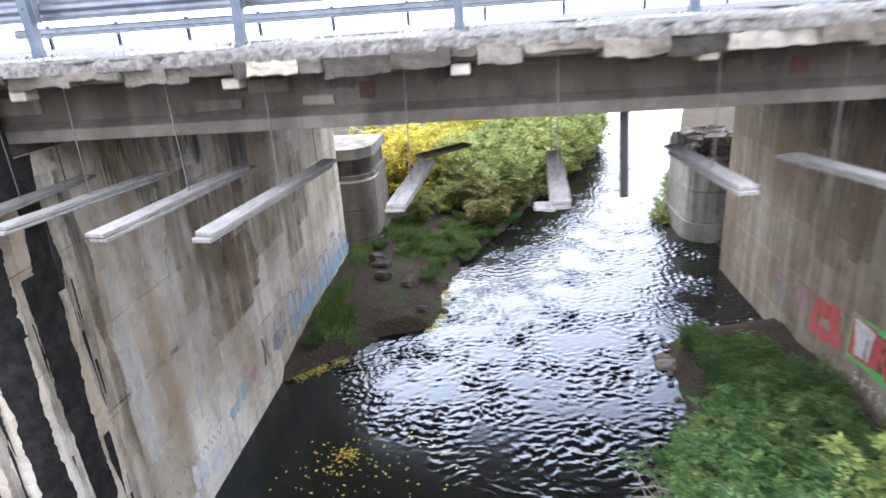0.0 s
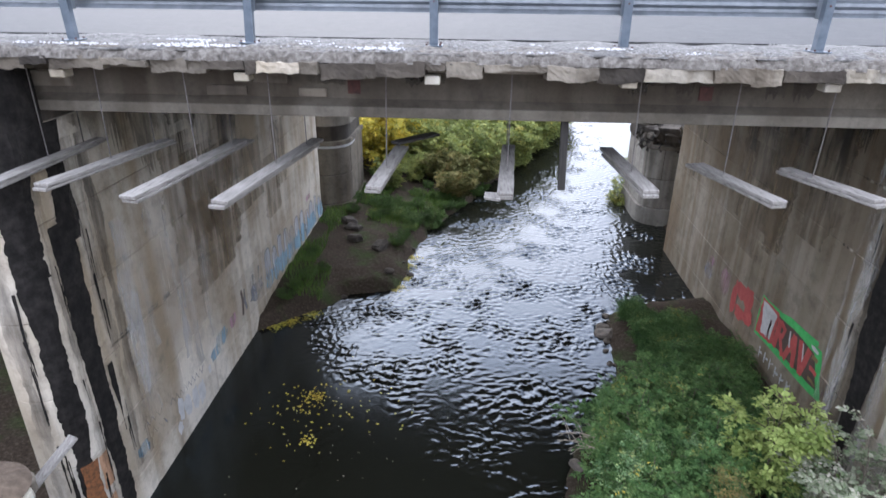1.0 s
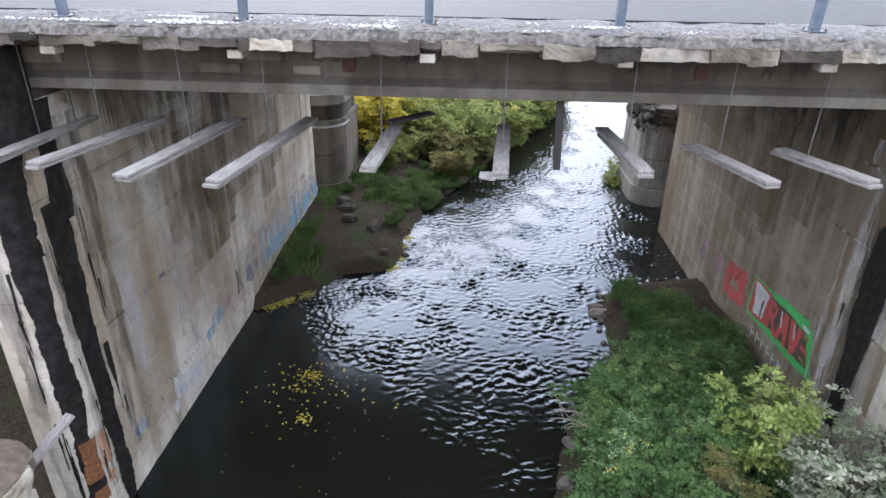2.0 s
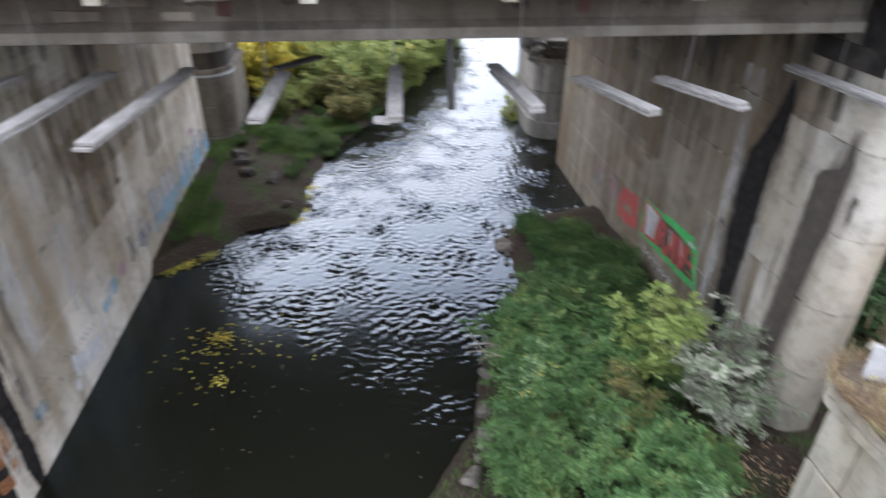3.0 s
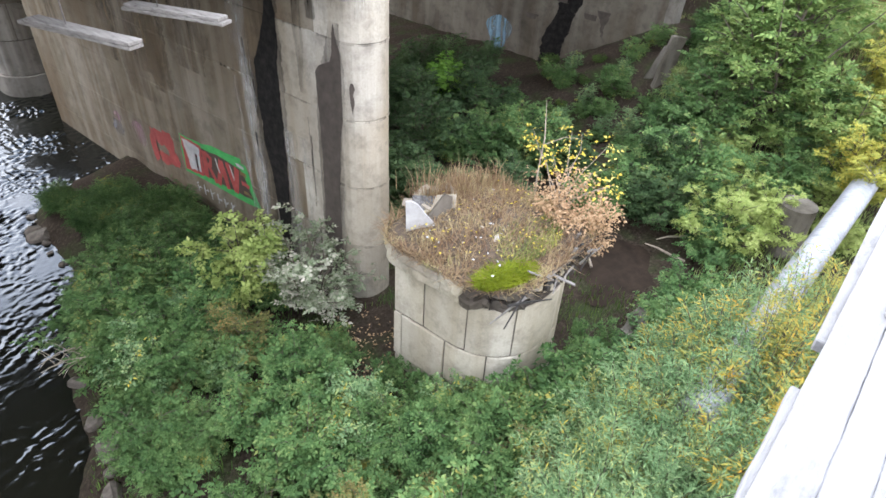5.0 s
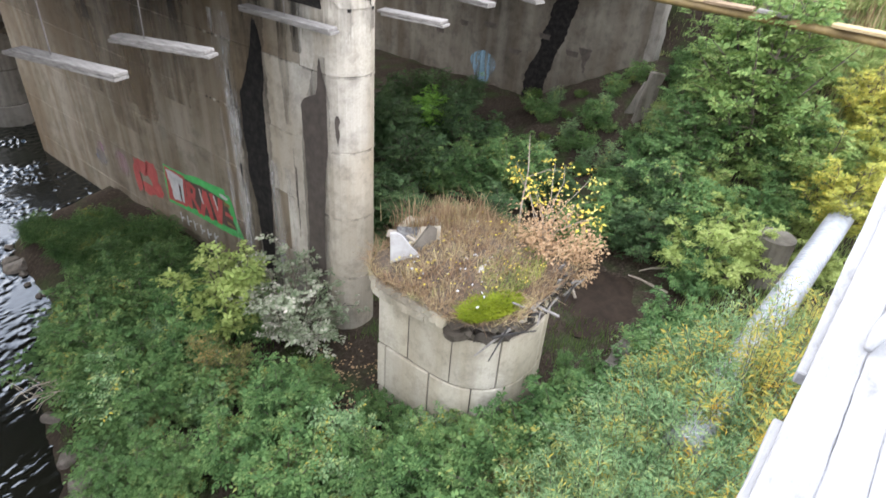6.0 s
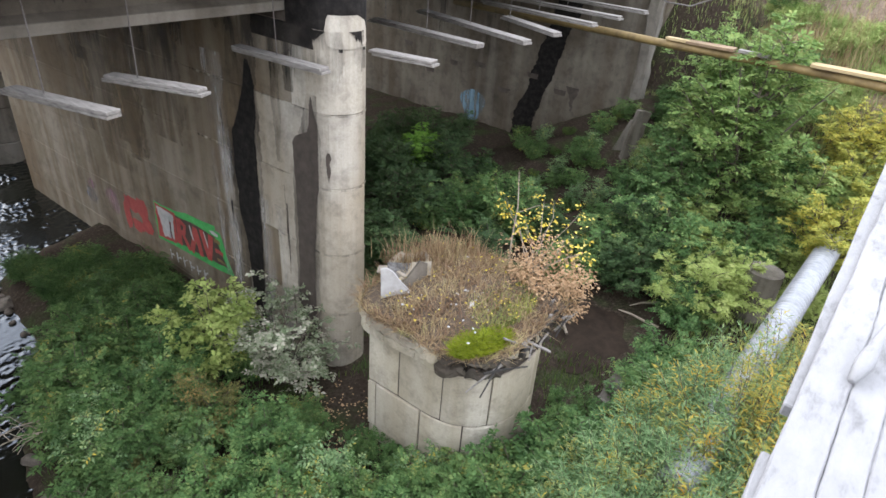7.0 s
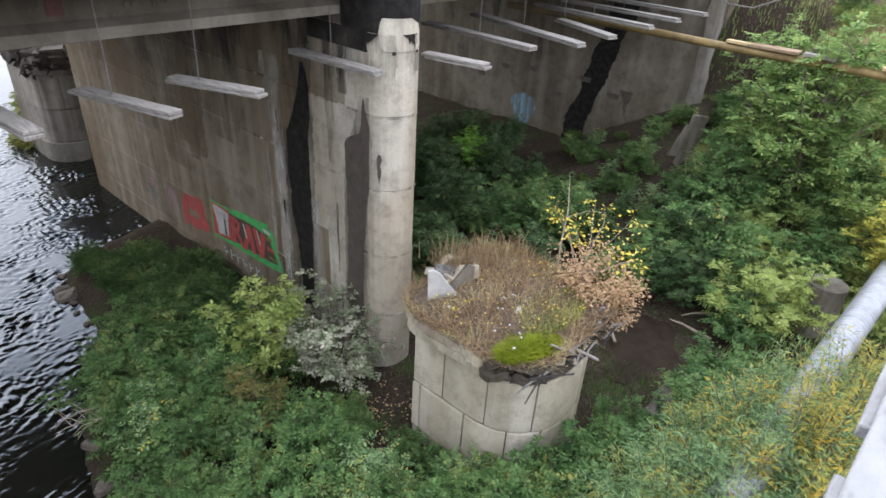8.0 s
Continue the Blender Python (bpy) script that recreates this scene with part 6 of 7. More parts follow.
scatter(green, [(6.45, -5.5), (7.4, -6.1), (8.3, -6.2), (6.35, -4.7), (6.9, -5.5), (7.7, -5.9), (8.6, -6.0), (9.4, -5.9), (5.6, -4.3, 1, 0.7), (5.9, -4.8, 2, 0.8), (6.5, -5.2), (7.2, -5.7), (6.2, -5.4)], 51, 0.85, 1.1)
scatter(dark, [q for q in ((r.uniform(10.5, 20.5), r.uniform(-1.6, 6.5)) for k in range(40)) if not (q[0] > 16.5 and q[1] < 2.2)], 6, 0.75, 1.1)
scatter(green, [(14.6, 0.4), (15.4, 1.2), (15.0, -0.6), (16.2, 0.6), (14.0, 1.5)], 64, 1.0, 1.25)
scatter(lime, [(17.3, 4.5), (16.5, 3.8)], 61, 1.0, 1.1)
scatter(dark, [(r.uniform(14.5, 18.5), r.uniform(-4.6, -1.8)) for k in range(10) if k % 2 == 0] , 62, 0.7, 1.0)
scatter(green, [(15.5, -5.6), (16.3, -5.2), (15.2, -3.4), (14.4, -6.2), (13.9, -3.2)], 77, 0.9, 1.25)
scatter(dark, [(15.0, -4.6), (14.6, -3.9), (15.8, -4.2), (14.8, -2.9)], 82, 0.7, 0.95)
scatter(green, [(16.6, -3.4), (16.9, -4.3), (17.6, -3.5)], 83, 0.9, 1.1)
trees = [(r.uniform(18.3, 21.4), r.uniform(-7.5, -3.2)) for k in range(15)] + [(r.uniform(17.5, 20.5), r.uniform(-6.5, -2.8)) for k in range(8)] + [(r.uniform(21.5, 26), r.uniform(-9, -3.4)) for k in range(5)] + [(r.uniform(22.5, 26.5), r.uniform(-5.5, -2.6)) for k in range(4)]
scatter(maple, [q for q in trees if q[0] < 20.9 and q[1] < -3.55 and not (q[0] > 20.0 and q[1] < -5.6)], 7, 0.5, 0.85)
r3 = random.Random(19)
turning = [leafy_shrub("turning_shrub", "small shrub with leaves turning yellow and brown", "shrub", 1.7, 0.8, 11, 620, (0.075, 0.062)[k], (0.017, 0.015)[k], (L_OLIVE, L_BROWNGREEN)[k], 117 + k, pairs=2, rachis=0.13, trunk=0.01, low=0.2) for k in range(2)]
scatter(turning, [(7.0, -6.0), (7.7, -6.4), (8.5, -6.6), (6.5, -6.1), (9.3, -6.6), (5.5, -5.3), (6.0, -3.9), (4.9, -3.3), (4.7, -1.7), (5.5, -0.5), (5.0, -4.4), (3.9, -4.6)], 79, 0.7, 1.05)
scatter(green, [(6.6, -1.6, 0, 0.55), (6.3, -2.0, 1, 0.6), (6.75, -2.95, 1, 0.45), (6.95, -3.55, 0, 0.5), (7.1, -4.7, 1, 0.6)], 80, 0.9, 1.0)
scatter(herb, [(r3.uniform(16.6, 21.5), r3.uniform(-2.6, 2.4)) for k in range(26)], 81, 0.45, 0.8)
scatter(green, [(16.4, -4.7), (18.2, -4.2)], 72, 1.6, 1.9)
scatter(green, [(17.2, -6.6), (18.0, -6.9), (18.6, -6.5), (17.6, -7.2), (16.6, -6.9), (19.2, -6.9)], 78, 0.8, 1.1)

crown = [leafy_shrub("slope_tree", "tall leafy green tree rising over the yellow pipe", "tree", 5.0, 1.9, 26, 2600, 0.135, 0.030, L_MAPLE, 145 + k, pairs=3, rachis=0.24, trunk=0.05, low=0.2) for k in range(2)]
scatter(crown, [(18.9, -5.4, 0, 1.08), (20.2, -4.3, 1, 0.75), (19.6, -5.9, 1, 0.66)], 73, 0.95, 1.1)
scatter(maple_y, [(14.9, -6.3), (15.6, -6.9), (16.6, -5.9), (17.4, -7.8), (18.2, -8.2), (19.4, -8.0), (16.4, -8.4)] + [(r.uniform(19, 21), r.uniform(-10, -7.5)) for k in range(3)], 8, 0.6, 0.9)
wp = []
while len(wp) < 24:
    x = r.uniform(6.0, 11.2)
    wp.append((x, -8.5 + x * r.uniform(-0.05, 0.15 if x > 8.5 else 0.2)))
scatter(willow, wp, 9, 0.75, 1.05)
scatter(willow_y, [(10.2, -8.6), (9.4, -8.5), (11.2, -8.75), (8.5, -8.5), (12.4, -8.95, 0, 0.85), (9.9, -8.4), (8.3, -7.75, 0, 0.85), (9.3, -7.5, 0, 0.85), (7.6, -7.3, 0, 0.8)], 10, 1.0, 1.12)
scatter(willow, [(7.9, -7.6), (7.4, -7.45), (7.8, -7.3), (8.6, -7.5), (9.2, -7.75), (7.2, -7.6), (6.4, -7.5), (5.6, -7.5), (8.2, -7.9), (8.9, -7.95), (7.5, -7.95), (9.3, -7.8), (9.8, -8.1), (10.3, -7.9), (10.9, -8.1), (8.6, -8.0), (7.5, -8.1), (8.5, -8.45), (9.3, -8.5)], 101, 1.05, 1.2)
scatter(green, [(x, -8.25 + x * r.uniform(0.05, 0.17)) for x in np.linspace(7.5, 12, 12).tolist()] + [(r.uniform(20, 25), r.uniform(-6, -2.6)) for k in range(6)], 63, 0.6, 0.9)
def left_edge(y):
    return float(np.interp(y, [p[0] for p in BANK_L], [p[1] for p in BANK_L]))


# far bank: low dark weeds at the water, brownish bushes behind, yellow and olive ones highest
low, brown, olive, gold = [], [], [], []
for k in range(36):
    y = r.uniform(12.5, 21)
    low.append((left_edge(y) - r.uniform(-0.1, 1.5) - (0.6 if y < 15 else 0), y))
for k in range(30):
    y = r.uniform(17.5, 24.5)
    brown.append((left_edge(y) - r.uniform(0.2, 2.6), y))
for k in range(56):
    y = r.uniform(21.5, 37)
    olive.append((left_edge(y) - r.uniform(-0.1, 1.2) * (1 if k % 2 else 4.5), y))
for k in range(24):
    y = r.uniform(21, 38)
    gold.append((left_edge(y) - r.uniform(4.5, 9), y))
scatter(far_y, gold + [(-4.6, 24), (-3.6, 23), (-5.5, 26), (-2.6, 25), (-4.9, 21.5), (-5.6, 23), (-4.0, 22)], 12, 0.75, 1.1)
scatter(far_g, olive, 11, 0.7, 1.05)
scatter(far_b, brown, 13, 0.6, 1.12)
weed = [shrub("low_weed_shrub", "low dark green weeds at the water's edge", "shrub", 1.1, 0.9, 11, 4200, 0.10, 0.022, L_WEED, 210 + k, spread=0.07) for k in range(2)]
tussock = [shrub("grass_tussock", "soft green grassy weeds on the river bank", "weeds", 0.75, 0.75, 14, 4200, 0.18, 0.011, L_GREEN, 215 + k, spread=0.09, trunk=0.008, low=0.1) for k in range(2)]
scatter(tussock, [(r.uniform(5.4, 7.4), r.uniform(3.0, 8.2)) for k in range(30)], 52, 0.5, 1.0)
scatter(green, [(5.9, 3.6), (6.8, 4.4), (6.2, 5.4), (6.9, 6.4), (5.6, 6.6), (7.1, 3.2)], 55, 0.35, 0.6)
scatter(green, [(21.1, -0.5), (21.6, -1.0), (19.8, -0.6)], 65, 0.5, 0.7)
scatter(weed, [(r.uniform(17, 22), r.uniform(-1.2, 4.0)) for k in range(16)], 66, 0.4, 0.75)
gold_tree = [leafy_shrub("young_tree", "young tree with yellow autumn leaves on the slope", "tree", 3.2, 1.6, 20, 1900, 0.11, 0.026, L_GOLD, 155, pairs=3, rachis=0.2, trunk=0.04, low=0.15)]
scatter(gold_tree, [(17.8, -8.3), (19.2, -8.2), (20.4, -7.9), (20.9, -8.8)], 67, 0.75, 0.9)
slope_tussock = [shrub("grass_tussock", "light green grassy weeds on the embankment", "weeds", 0.7, 0.75, 14, 3600, 0.18, 0.011, L_SLOPEGRASS, 218, spread=0.09, trunk=0.008, low=0.1)]
scatter(slope_tussock, [(r.uniform(19.5, 27), r.uniform(-9, -2.4)) for k in range(46)], 53, 0.6, 1.1)
scatter(green, [(23.3, -1.9), (23.9, -2.4), (23.0, -2.6), (24.4, -3.0), (23.6, -3.3), (22.2, -2.2)], 68, 0.5, 0.75)
def off_mud(q):
    return math.hypot((q[0] + 3.7) / 1.3, (q[1] - 13.2) / 1.7) > 1


scatter(weed, [q for q in low if off_mud(q)], 17, 0.6, 1.15)
scatter(weed, [(-3.6, 15.4), (-2.6, 15.6), (-4.6, 15.8), (-3.4, 16.6), (-2.2, 16.8), (-4.8, 17.2), (-4.2, 18.6), (-5.2, 19.4), (-4.4, 20.6), (-3.4, 19.6)], 18, 0.9, 1.35)
scatter(weed, [(-3.2, 15.6), (-2.5, 16.3), (-1.9, 17.1), (-3.0, 17.2), (-1.3, 18.2), (-2.2, 18.4), (-0.7, 19.4), (-3.6, 16.6), (-1.7, 19.6)], 141, 0.7, 1.15)
scatter(far_g, [(-3.4, 19.0), (-2.4, 20.4), (-1.2, 21.4), (0.2, 22.4), (-0.2, 20.8)], 142, 0.4, 0.6)
scatter(far_g, [(8.4, 22.0), (9.2, 23), (10, 25), (10.6, 20.5), (11.5, 28), (13, 24)], 14, 0.4, 0.6)
scatter(weed, [(8.2, 19.5), (8.8, 20.4), (9.6, 19.4), (8.4, 21.6), (9.4, 22), (10.4, 21.6), (8.2, 21.2), (8.5, 22.8), (9.0, 24.2), (9.6, 26)], 19, 0.5, 0.8)
# unseen row of bushes added to block light from beyond the right span
scatter(far_g, [(10.2 + 1.0 * k, 17.4 + 0.9 * (k % 3)) for k in range(14)], 76, 0.9, 1.15)
scatter(far_g, [(7.5, 19.6), (7.9, 20.6)], 74, 0.42, 0.5)
scatter(far_g, [(8.3, 20.4), (8.4, 21.6), (8.7, 19.4)], 20, 0.4, 0.52)
scatter(far_b, [(4.3, 0.9), (4.9, 0.1), (5.6, -0.9), (3.9, -0.3)], 21, 0.28, 0.38)
scatter(weed, [(-5.2, 9.0), (-4.9, 9.7), (-4.5, 10.2), (-5.2, 10.8), (-5.1, 11.4), (-5.3, 8.3)], 15, 0.5, 0.75)


# ---- grass: blades past counting ----
def blades(points, length, width, seed, lean=0.35):
    g = np.random.default_rng(seed)
    p = np.array(points)
    n = len(p)
    a = g.uniform(0, 2 * math.pi, n)
    ln = length * g.uniform(0.5, 1.2, n)
    d = np.stack([np.cos(a), np.sin(a), np.zeros(n)], 1)
    s = np.stack([-np.sin(a), np.cos(a), np.zeros(n)], 1) * width
    up = np.array([0, 0, 1.0])
    mid = p + up * (ln * 0.55)[:, None] + d * (ln * lean * 0.3 * g.uniform(0.3, 1.5, n))[:, None]
    tip = p + up * (ln * 0.95)[:, None] + d * (ln * lean * g.uniform(0.3, 1.5, n))[:, None]
    v = np.stack([p - s, p + s, mid + s * 0.7, mid - s * 0.7, tip], 1).reshape(-1, 3)
    i = np.arange(n) * 5
    f = np.concatenate([np.stack([i, i + 1, i + 2], 1), np.stack([i, i + 2, i + 3], 1), np.stack([i + 3, i + 2, i + 4], 1)])
    return np_mesh("blades", v, f)


def lawn(count, seed, keep, x0, x1, y0, y1):
    g = np.random.default_rng(seed)
    x, y = g.uniform(x0, x1, count), g.uniform(y0, y1, count)
    z = ground_height(x, y)
    ok = keep(x, y, z)
    return np.stack([x, y, z], 1)[ok]


pts = lawn(20000, 1, lambda x, y, z: (z > WATER_Z + 0.16) & (x > 1.5) & (y < 3.5) & (np.hypot(x - 8.3, y + 3.7) > 1.6) & (np.hypot(x - 7.2, y + 1.9) > 1.0) & ~((x > 7.9) & (x < 9.1) & (y > -1.2)), 1.5, 12, -8, 9.2)
tagged(part("bank_grass", blades(pts, 0.22, 0.009, 2), L_GRASS), "long green grass on the river bank", "grass", kind="stuff")
pts = lawn(26000, 3, lambda x, y, z: (z > WATER_Z + 0.2) & ((x < -4.2) | (y > 14.5)) & (np.sin(x * 2.1 + 1.0) * np.sin(y * 1.3) > -0.35) & (np.hypot((x + 3.7) / 1.3, (y - 13.2) / 1.7) > 1) & ~((x > -4.9) & (y > 10.4) & (y < 14)), -5.7, 1.5, 8.4, 19)
tagged(part("spit_grass", blades(pts, 0.26, 0.008, 4), L_GRASS), "short grass on the spit beside the pier", "grass", kind="stuff")
pts = lawn(60000, 5, lambda x, y, z: (z > WATER_Z + 0.35) & (((x - 13.3) / 2.9) ** 2 + ((y + 4.5) / 1.7) ** 2 > 1) & ((y < -2.6) | (x > 24)) , 11, 28, -11, 4)
tagged(part("slope_grass", blades(pts, 0.24, 0.01, 6), L_SLOPEGRASS), "rough grass on the embankment slope", "grass", kind="stuff")
pts = lawn(70000, 27, lambda x, y, z: (z > WATER_Z + 1.5) & (y < -2.2 - 0.15 * (x - 22)) & (np.sin(x * 1.9 + 0.6 * y) + np.sin(y * 2.3 - 0.7 * x + 1.0) > -0.2), 19.5, 36, -13, -2)
tagged(part("slope_grass", blades(pts, 0.34, 0.012, 28), L_SLOPEGRASS), "light green grass high on the embankment", "grass", kind="stuff")
pts = lawn(24000, 7, lambda x, y, z: (z > WATER_Z + 2.2) & (y < -2.6), 20, 30, -12, -1)
tagged(part("dry_slope_grass", blades(pts, 0.32, 0.009, 8), L_DRYGRASS), "dry brown weeds high on the embankment", "grass", kind="stuff")

r2 = np.random.default_rng(33)
stalks = np.stack([r2.normal(22.6, 0.7, 260), r2.normal(-6.3, 0.75, 260)], 1)
stalks = np.array([(x, y, hz(x, y)) for x, y in stalks])
tagged(part("tall_stalks", blades(stalks, 1.3, 0.011, 29, 0.35), L_DRYGRASS), "tall dry stalks standing on the embankment", "grass", kind="stuff")

# the ruined pier's own growth
g = np.random.default_rng(9)
ang, rad = g.uniform(0, 2 * math.pi, 15000), np.sqrt(g.random(15000)) * 1.62
px, py = OLD_X + rad * np.cos(ang) * 0.86, OLD_Y + rad * np.sin(ang) * 0.88
thin = g.random(15000) < 0.26 + 0.12 * smooth(-4.6, -3.0, py + 0.35 * (px - OLD_X))
edge = resample(cap_plan(OLD_X, 1.40, -5.14, -2.32, 1), 0.03)
rp = np.array([tuple(edge[i % len(edge)]) for i in range(3600)]) + g.normal(0, 0.035, (3600, 3)) + np.array([0, 0, OLD_TOP - 0.10])
rp = rp[g.random(3600) < 0.5 + 0.5 * np.sin(np.arange(3600) * 0.11)]
tagged(part("rim_grass", blades(rp, 0.17, 0.008, 17, 2.0), L_DRYGRASS), "dry grass hanging over the rim of the ruined pier", "grass", kind="stuff")
pp = np.stack([px, py, OLD_TOP - 0.05 + 0.2 * (1 - (rad / 1.62) ** 2)], 1)[thin]
tagged(part("dry_grass", blades(pp, 0.19, 0.007, 10, 1.1), L_DRYGRASS), "dry brown grass on the ruined pier", "grass", kind="stuff")
tu = g.uniform(-1, 1, 620)
tall = np.stack([8.95 + 0.75 * tu + g.normal(0, 0.12, 620), -2.75 - 0.35 * tu + g.normal(0, 0.22, 620), np.full(620, OLD_TOP + 0.08)], 1)
tagged(part("tall_dry_grass", blades(tall, 0.48, 0.006, 11, 0.5), L_DRYGRASS), "tall dry grass stalks on the ruined pier", "grass", kind="stuff")
ang, rad = g.uniform(0, 2 * math.pi, 5200), np.sqrt(g.random(5200))
moss = np.stack([7.60 + (np.cos(ang) * 0.52 + np.sin(ang) * 0.12) * rad, -4.72 + (np.sin(ang) * 0.24 - np.cos(ang) * 0.18) * rad, OLD_TOP - 0.03 + 0.10 * (1 - rad)], 1)
L_MOSS = leaf_mat("moss_blade", [(0.0, (0.12, 0.16, 0.012)), (0.5, (0.24, 0.29, 0.02)), (1.0, (0.36, 0.37, 0.05))])
tagged(part("moss_cushion", blades(moss, 0.11, 0.014, 12, 1.2), L_MOSS), "bright yellow-green moss cushion on the ruined pier", "moss", kind="stuff")


g = np.random.default_rng(14)
ang, rad = g.uniform(0, 2 * math.pi, 260), np.sqrt(g.random(260)) * 1.45
specks = [(OLD_X + q * 0.9 * math.cos(a), OLD_Y + q * 0.9 * math.sin(a), OLD_TOP + 0.2) for a, q in zip(ang, rad)]
lv, lf = leaf_cloud(specks, 170, 0.08, 0.05, 0.018, 15, 0.0, 0.2)
tagged(part("fallen_leaves", np_mesh("fallen_leaves", lv, lf), L_YELLOW), "small yellow leaves fallen on the ruined pier", "leaves", kind="stuff")
ang, rad = g.uniform(0, 2 * math.pi, 1600), np.sqrt(g.random(1600))
gp = np.stack([8.5 + rad * np.cos(ang) * 0.75, -4.5 + rad * np.sin(ang) * 0.45, np.full(1600, OLD_TOP + 0.08)], 1)
tagged(part("green_tuft", blades(gp[::2], 0.15, 0.008, 16, 1.0), L_OLIVE), "yellow-green grass tufts on the ruined pier", "grass", kind="stuff")


def sapling(x, y, z):
    t = thing("sapling", "thin sapling with yellow leaves on the ruined pier", "sapling", (x, y, z))
    rr = random.Random(5)
    tubes, ends = [], []
    for k in range(11):
        a = rr.uniform(-2.6, 1.2)
        l = rr.uniform(0.7, 1.35)
        pts = [Vector((0.05 * math.cos(a), 0.05 * math.sin(a), 0))]
        for q in range(1, 5):
            pts.append(Vector((math.cos(a) * l * 0.6 * q / 4 + rr.uniform(-.04, .04), math.sin(a) * l * 0.6 * q / 4 + rr.uniform(-.04, .04), l * 0.85 * q / 4 * (1 - 0.08 * q))))
        tubes.append(tube(pts, [0.008, 0.007, 0.0055, 0.004, 0.002], 5))
        ends += [tuple(pts[-1]), tuple(pts[-2])]
    v, f = merge(tubes)
    part("branch_frame", (v, f), M_TWIG, t)
    lv, lf = leaf_cloud(ends, 260, 0.17, 0.055, 0.018, 5)
    part("foliage", np_mesh("foliage", lv, lf), L_YELLOW, t)
    low = [(0.35 * math.cos(a) + rr.uniform(-.2, .2), 0.35 * math.sin(a) - 0.25 + rr.uniform(-.2, .2), rr.uniform(-0.35, 0.40)) for a in np.linspace(0, 6, 34)]
    lv, lf = leaf_cloud(low, 2300, 0.24, 0.05, 0.015, 6)
    part("withered_foliage", np_mesh("foliage", lv, lf), L_RUSSET, t, "withered russet leaves")
    return t


# leaf litter and crumbs on the bare soil beside the ruined pier
lg = np.random.default_rng(44)
litter = [(x, y, hz(x, y) + 0.10) for x, y in zip(lg.normal(6.9, 0.5, 240).tolist(), lg.normal(-2.2, 0.6, 240).tolist())]
lv, lf = leaf_cloud(litter, 420, 0.05, 0.055, 0.020, 45, 0.0, 0.15)
tagged(part("leaf_litter", np_mesh("leaf_litter", lv, lf), L_RUSSET), "fallen brown leaves on bare soil by the pier", "leaves", kind="stuff")

sp = sapling(9.75, -4.35, OLD_TOP + 0.05)
sp.scale = (1.45, 1.45, 1.45)
t = thing("bare_branch", "bare grey branch rising behind the ruined pier", "branch", (10.2, -3.6, OLD_TOP - 0.1))
v, f = merge([tube([(0, 0, -0.6), (0.2, 0.15, 0.3), (0.45, 0.25, 0.9), (0.75, 0.5, 1.5)], [0.022, 0.018, 0.013, 0.005], 6), tube([(0.4, 0.22, 0.8), (0.6, -0.1, 1.0), (0.7, -0.35, 1.02)], [0.01, 0.007, 0.003], 5)])
part("wood", (v, f), M_TWIG, t)

# muddy hollow behind the ruined pier, with sticks lying in it
mv = [(13.1, -4.65, hz(13.1, -4.65) + 0.10)]
for k in range(40):
    a = 2 * math.pi * k / 40
    q = 1 + 0.22 * noise.noise(Vector((math.cos(a) * 1.5, math.sin(a) * 1.5, 4)))
    x, y = 13.1 + 2.0 * q * math.cos(a), -4.65 + 1.15 * q * math.sin(a)
    mv.append((x, y, hz(13.1, -4.65) + 0.10))
tagged(part("mud", (mv, [(0, 1 + k, 1 + (k + 1) % 40) for k in range(40)]), M_MUD), "wet brown mud in a hollow behind the ruined pier", "mud", kind="structure")
st = random.Random(8)
for k, (x, y, rz, ln) in enumerate(((14.6, -5.3, 150, 0.7), (15.0, -5.6, 60, 0.5), (13.9, -5.3, 100, 0.5), (18.0, -4.6, 140, 0.7), (18.4, -4.9, 20, 0.5), (12.6, -4.0, 35, 0.4), (17.5, -4.2, 80, 0.6))):
    t = thing("fallen_stick", "pale dead stick lying on the mud", "stick", (x, y, hz(x, y) + 0.16), group="sticks on the mud")
    t.rotation_euler = (0, st.uniform(-0.2, 0.2), radians(rz))
    v, f = tube([(-ln, 0, 0), (-ln * 0.3, 0.05, 0.03), (ln * 0.4, -0.03, 0.0), (ln, 0.06, 0.02)], [0.035, 0.032, 0.026, 0.012], 6)
    part("wood", (v, f), M_TWIG, t)

t = thing("grey_stone", "weathered grey stone block among the willows", "stone", (11.1, -6.0, hz(11.1, -6.0) + 0.15))
t.rotation_euler = (0.1, -0.25, radians(-10))
bm = grid_box(-0.40, 0.40, -0.20, 0.20, -0.4, 0.26, 0.1)
part("block", rough_mesh(rough_mesh(bm, 0.16, 1.8, 3), 0.05, 6, 4), M_DARKPIER, t)

# slab fragments and litter on the ruined pier
M_SLAB = simple("pale_slab", (0.30, 0.29, 0.275), (0.46, 0.45, 0.43), 5.0, 0.8)


def slab_piece(label, x, y, z, rot, outline, thick, mat, seed):
    t = thing("slab_fragment", label, "rubble", (x, y, z))
    t.rotation_euler = tuple(radians(q) for q in rot)
    n = len(outline)
    vs = [(u, -thick / 2, w) for u, w in outline] + [(u, thick / 2, w) for u, w in outline]
    fs = [tuple(range(n)), tuple(range(n, 2 * n))[::-1]] + [(i, n + i, n + (i + 1) % n, (i + 1) % n) for i in range(n)]
    part("slab", (vs, fs), mat, t)


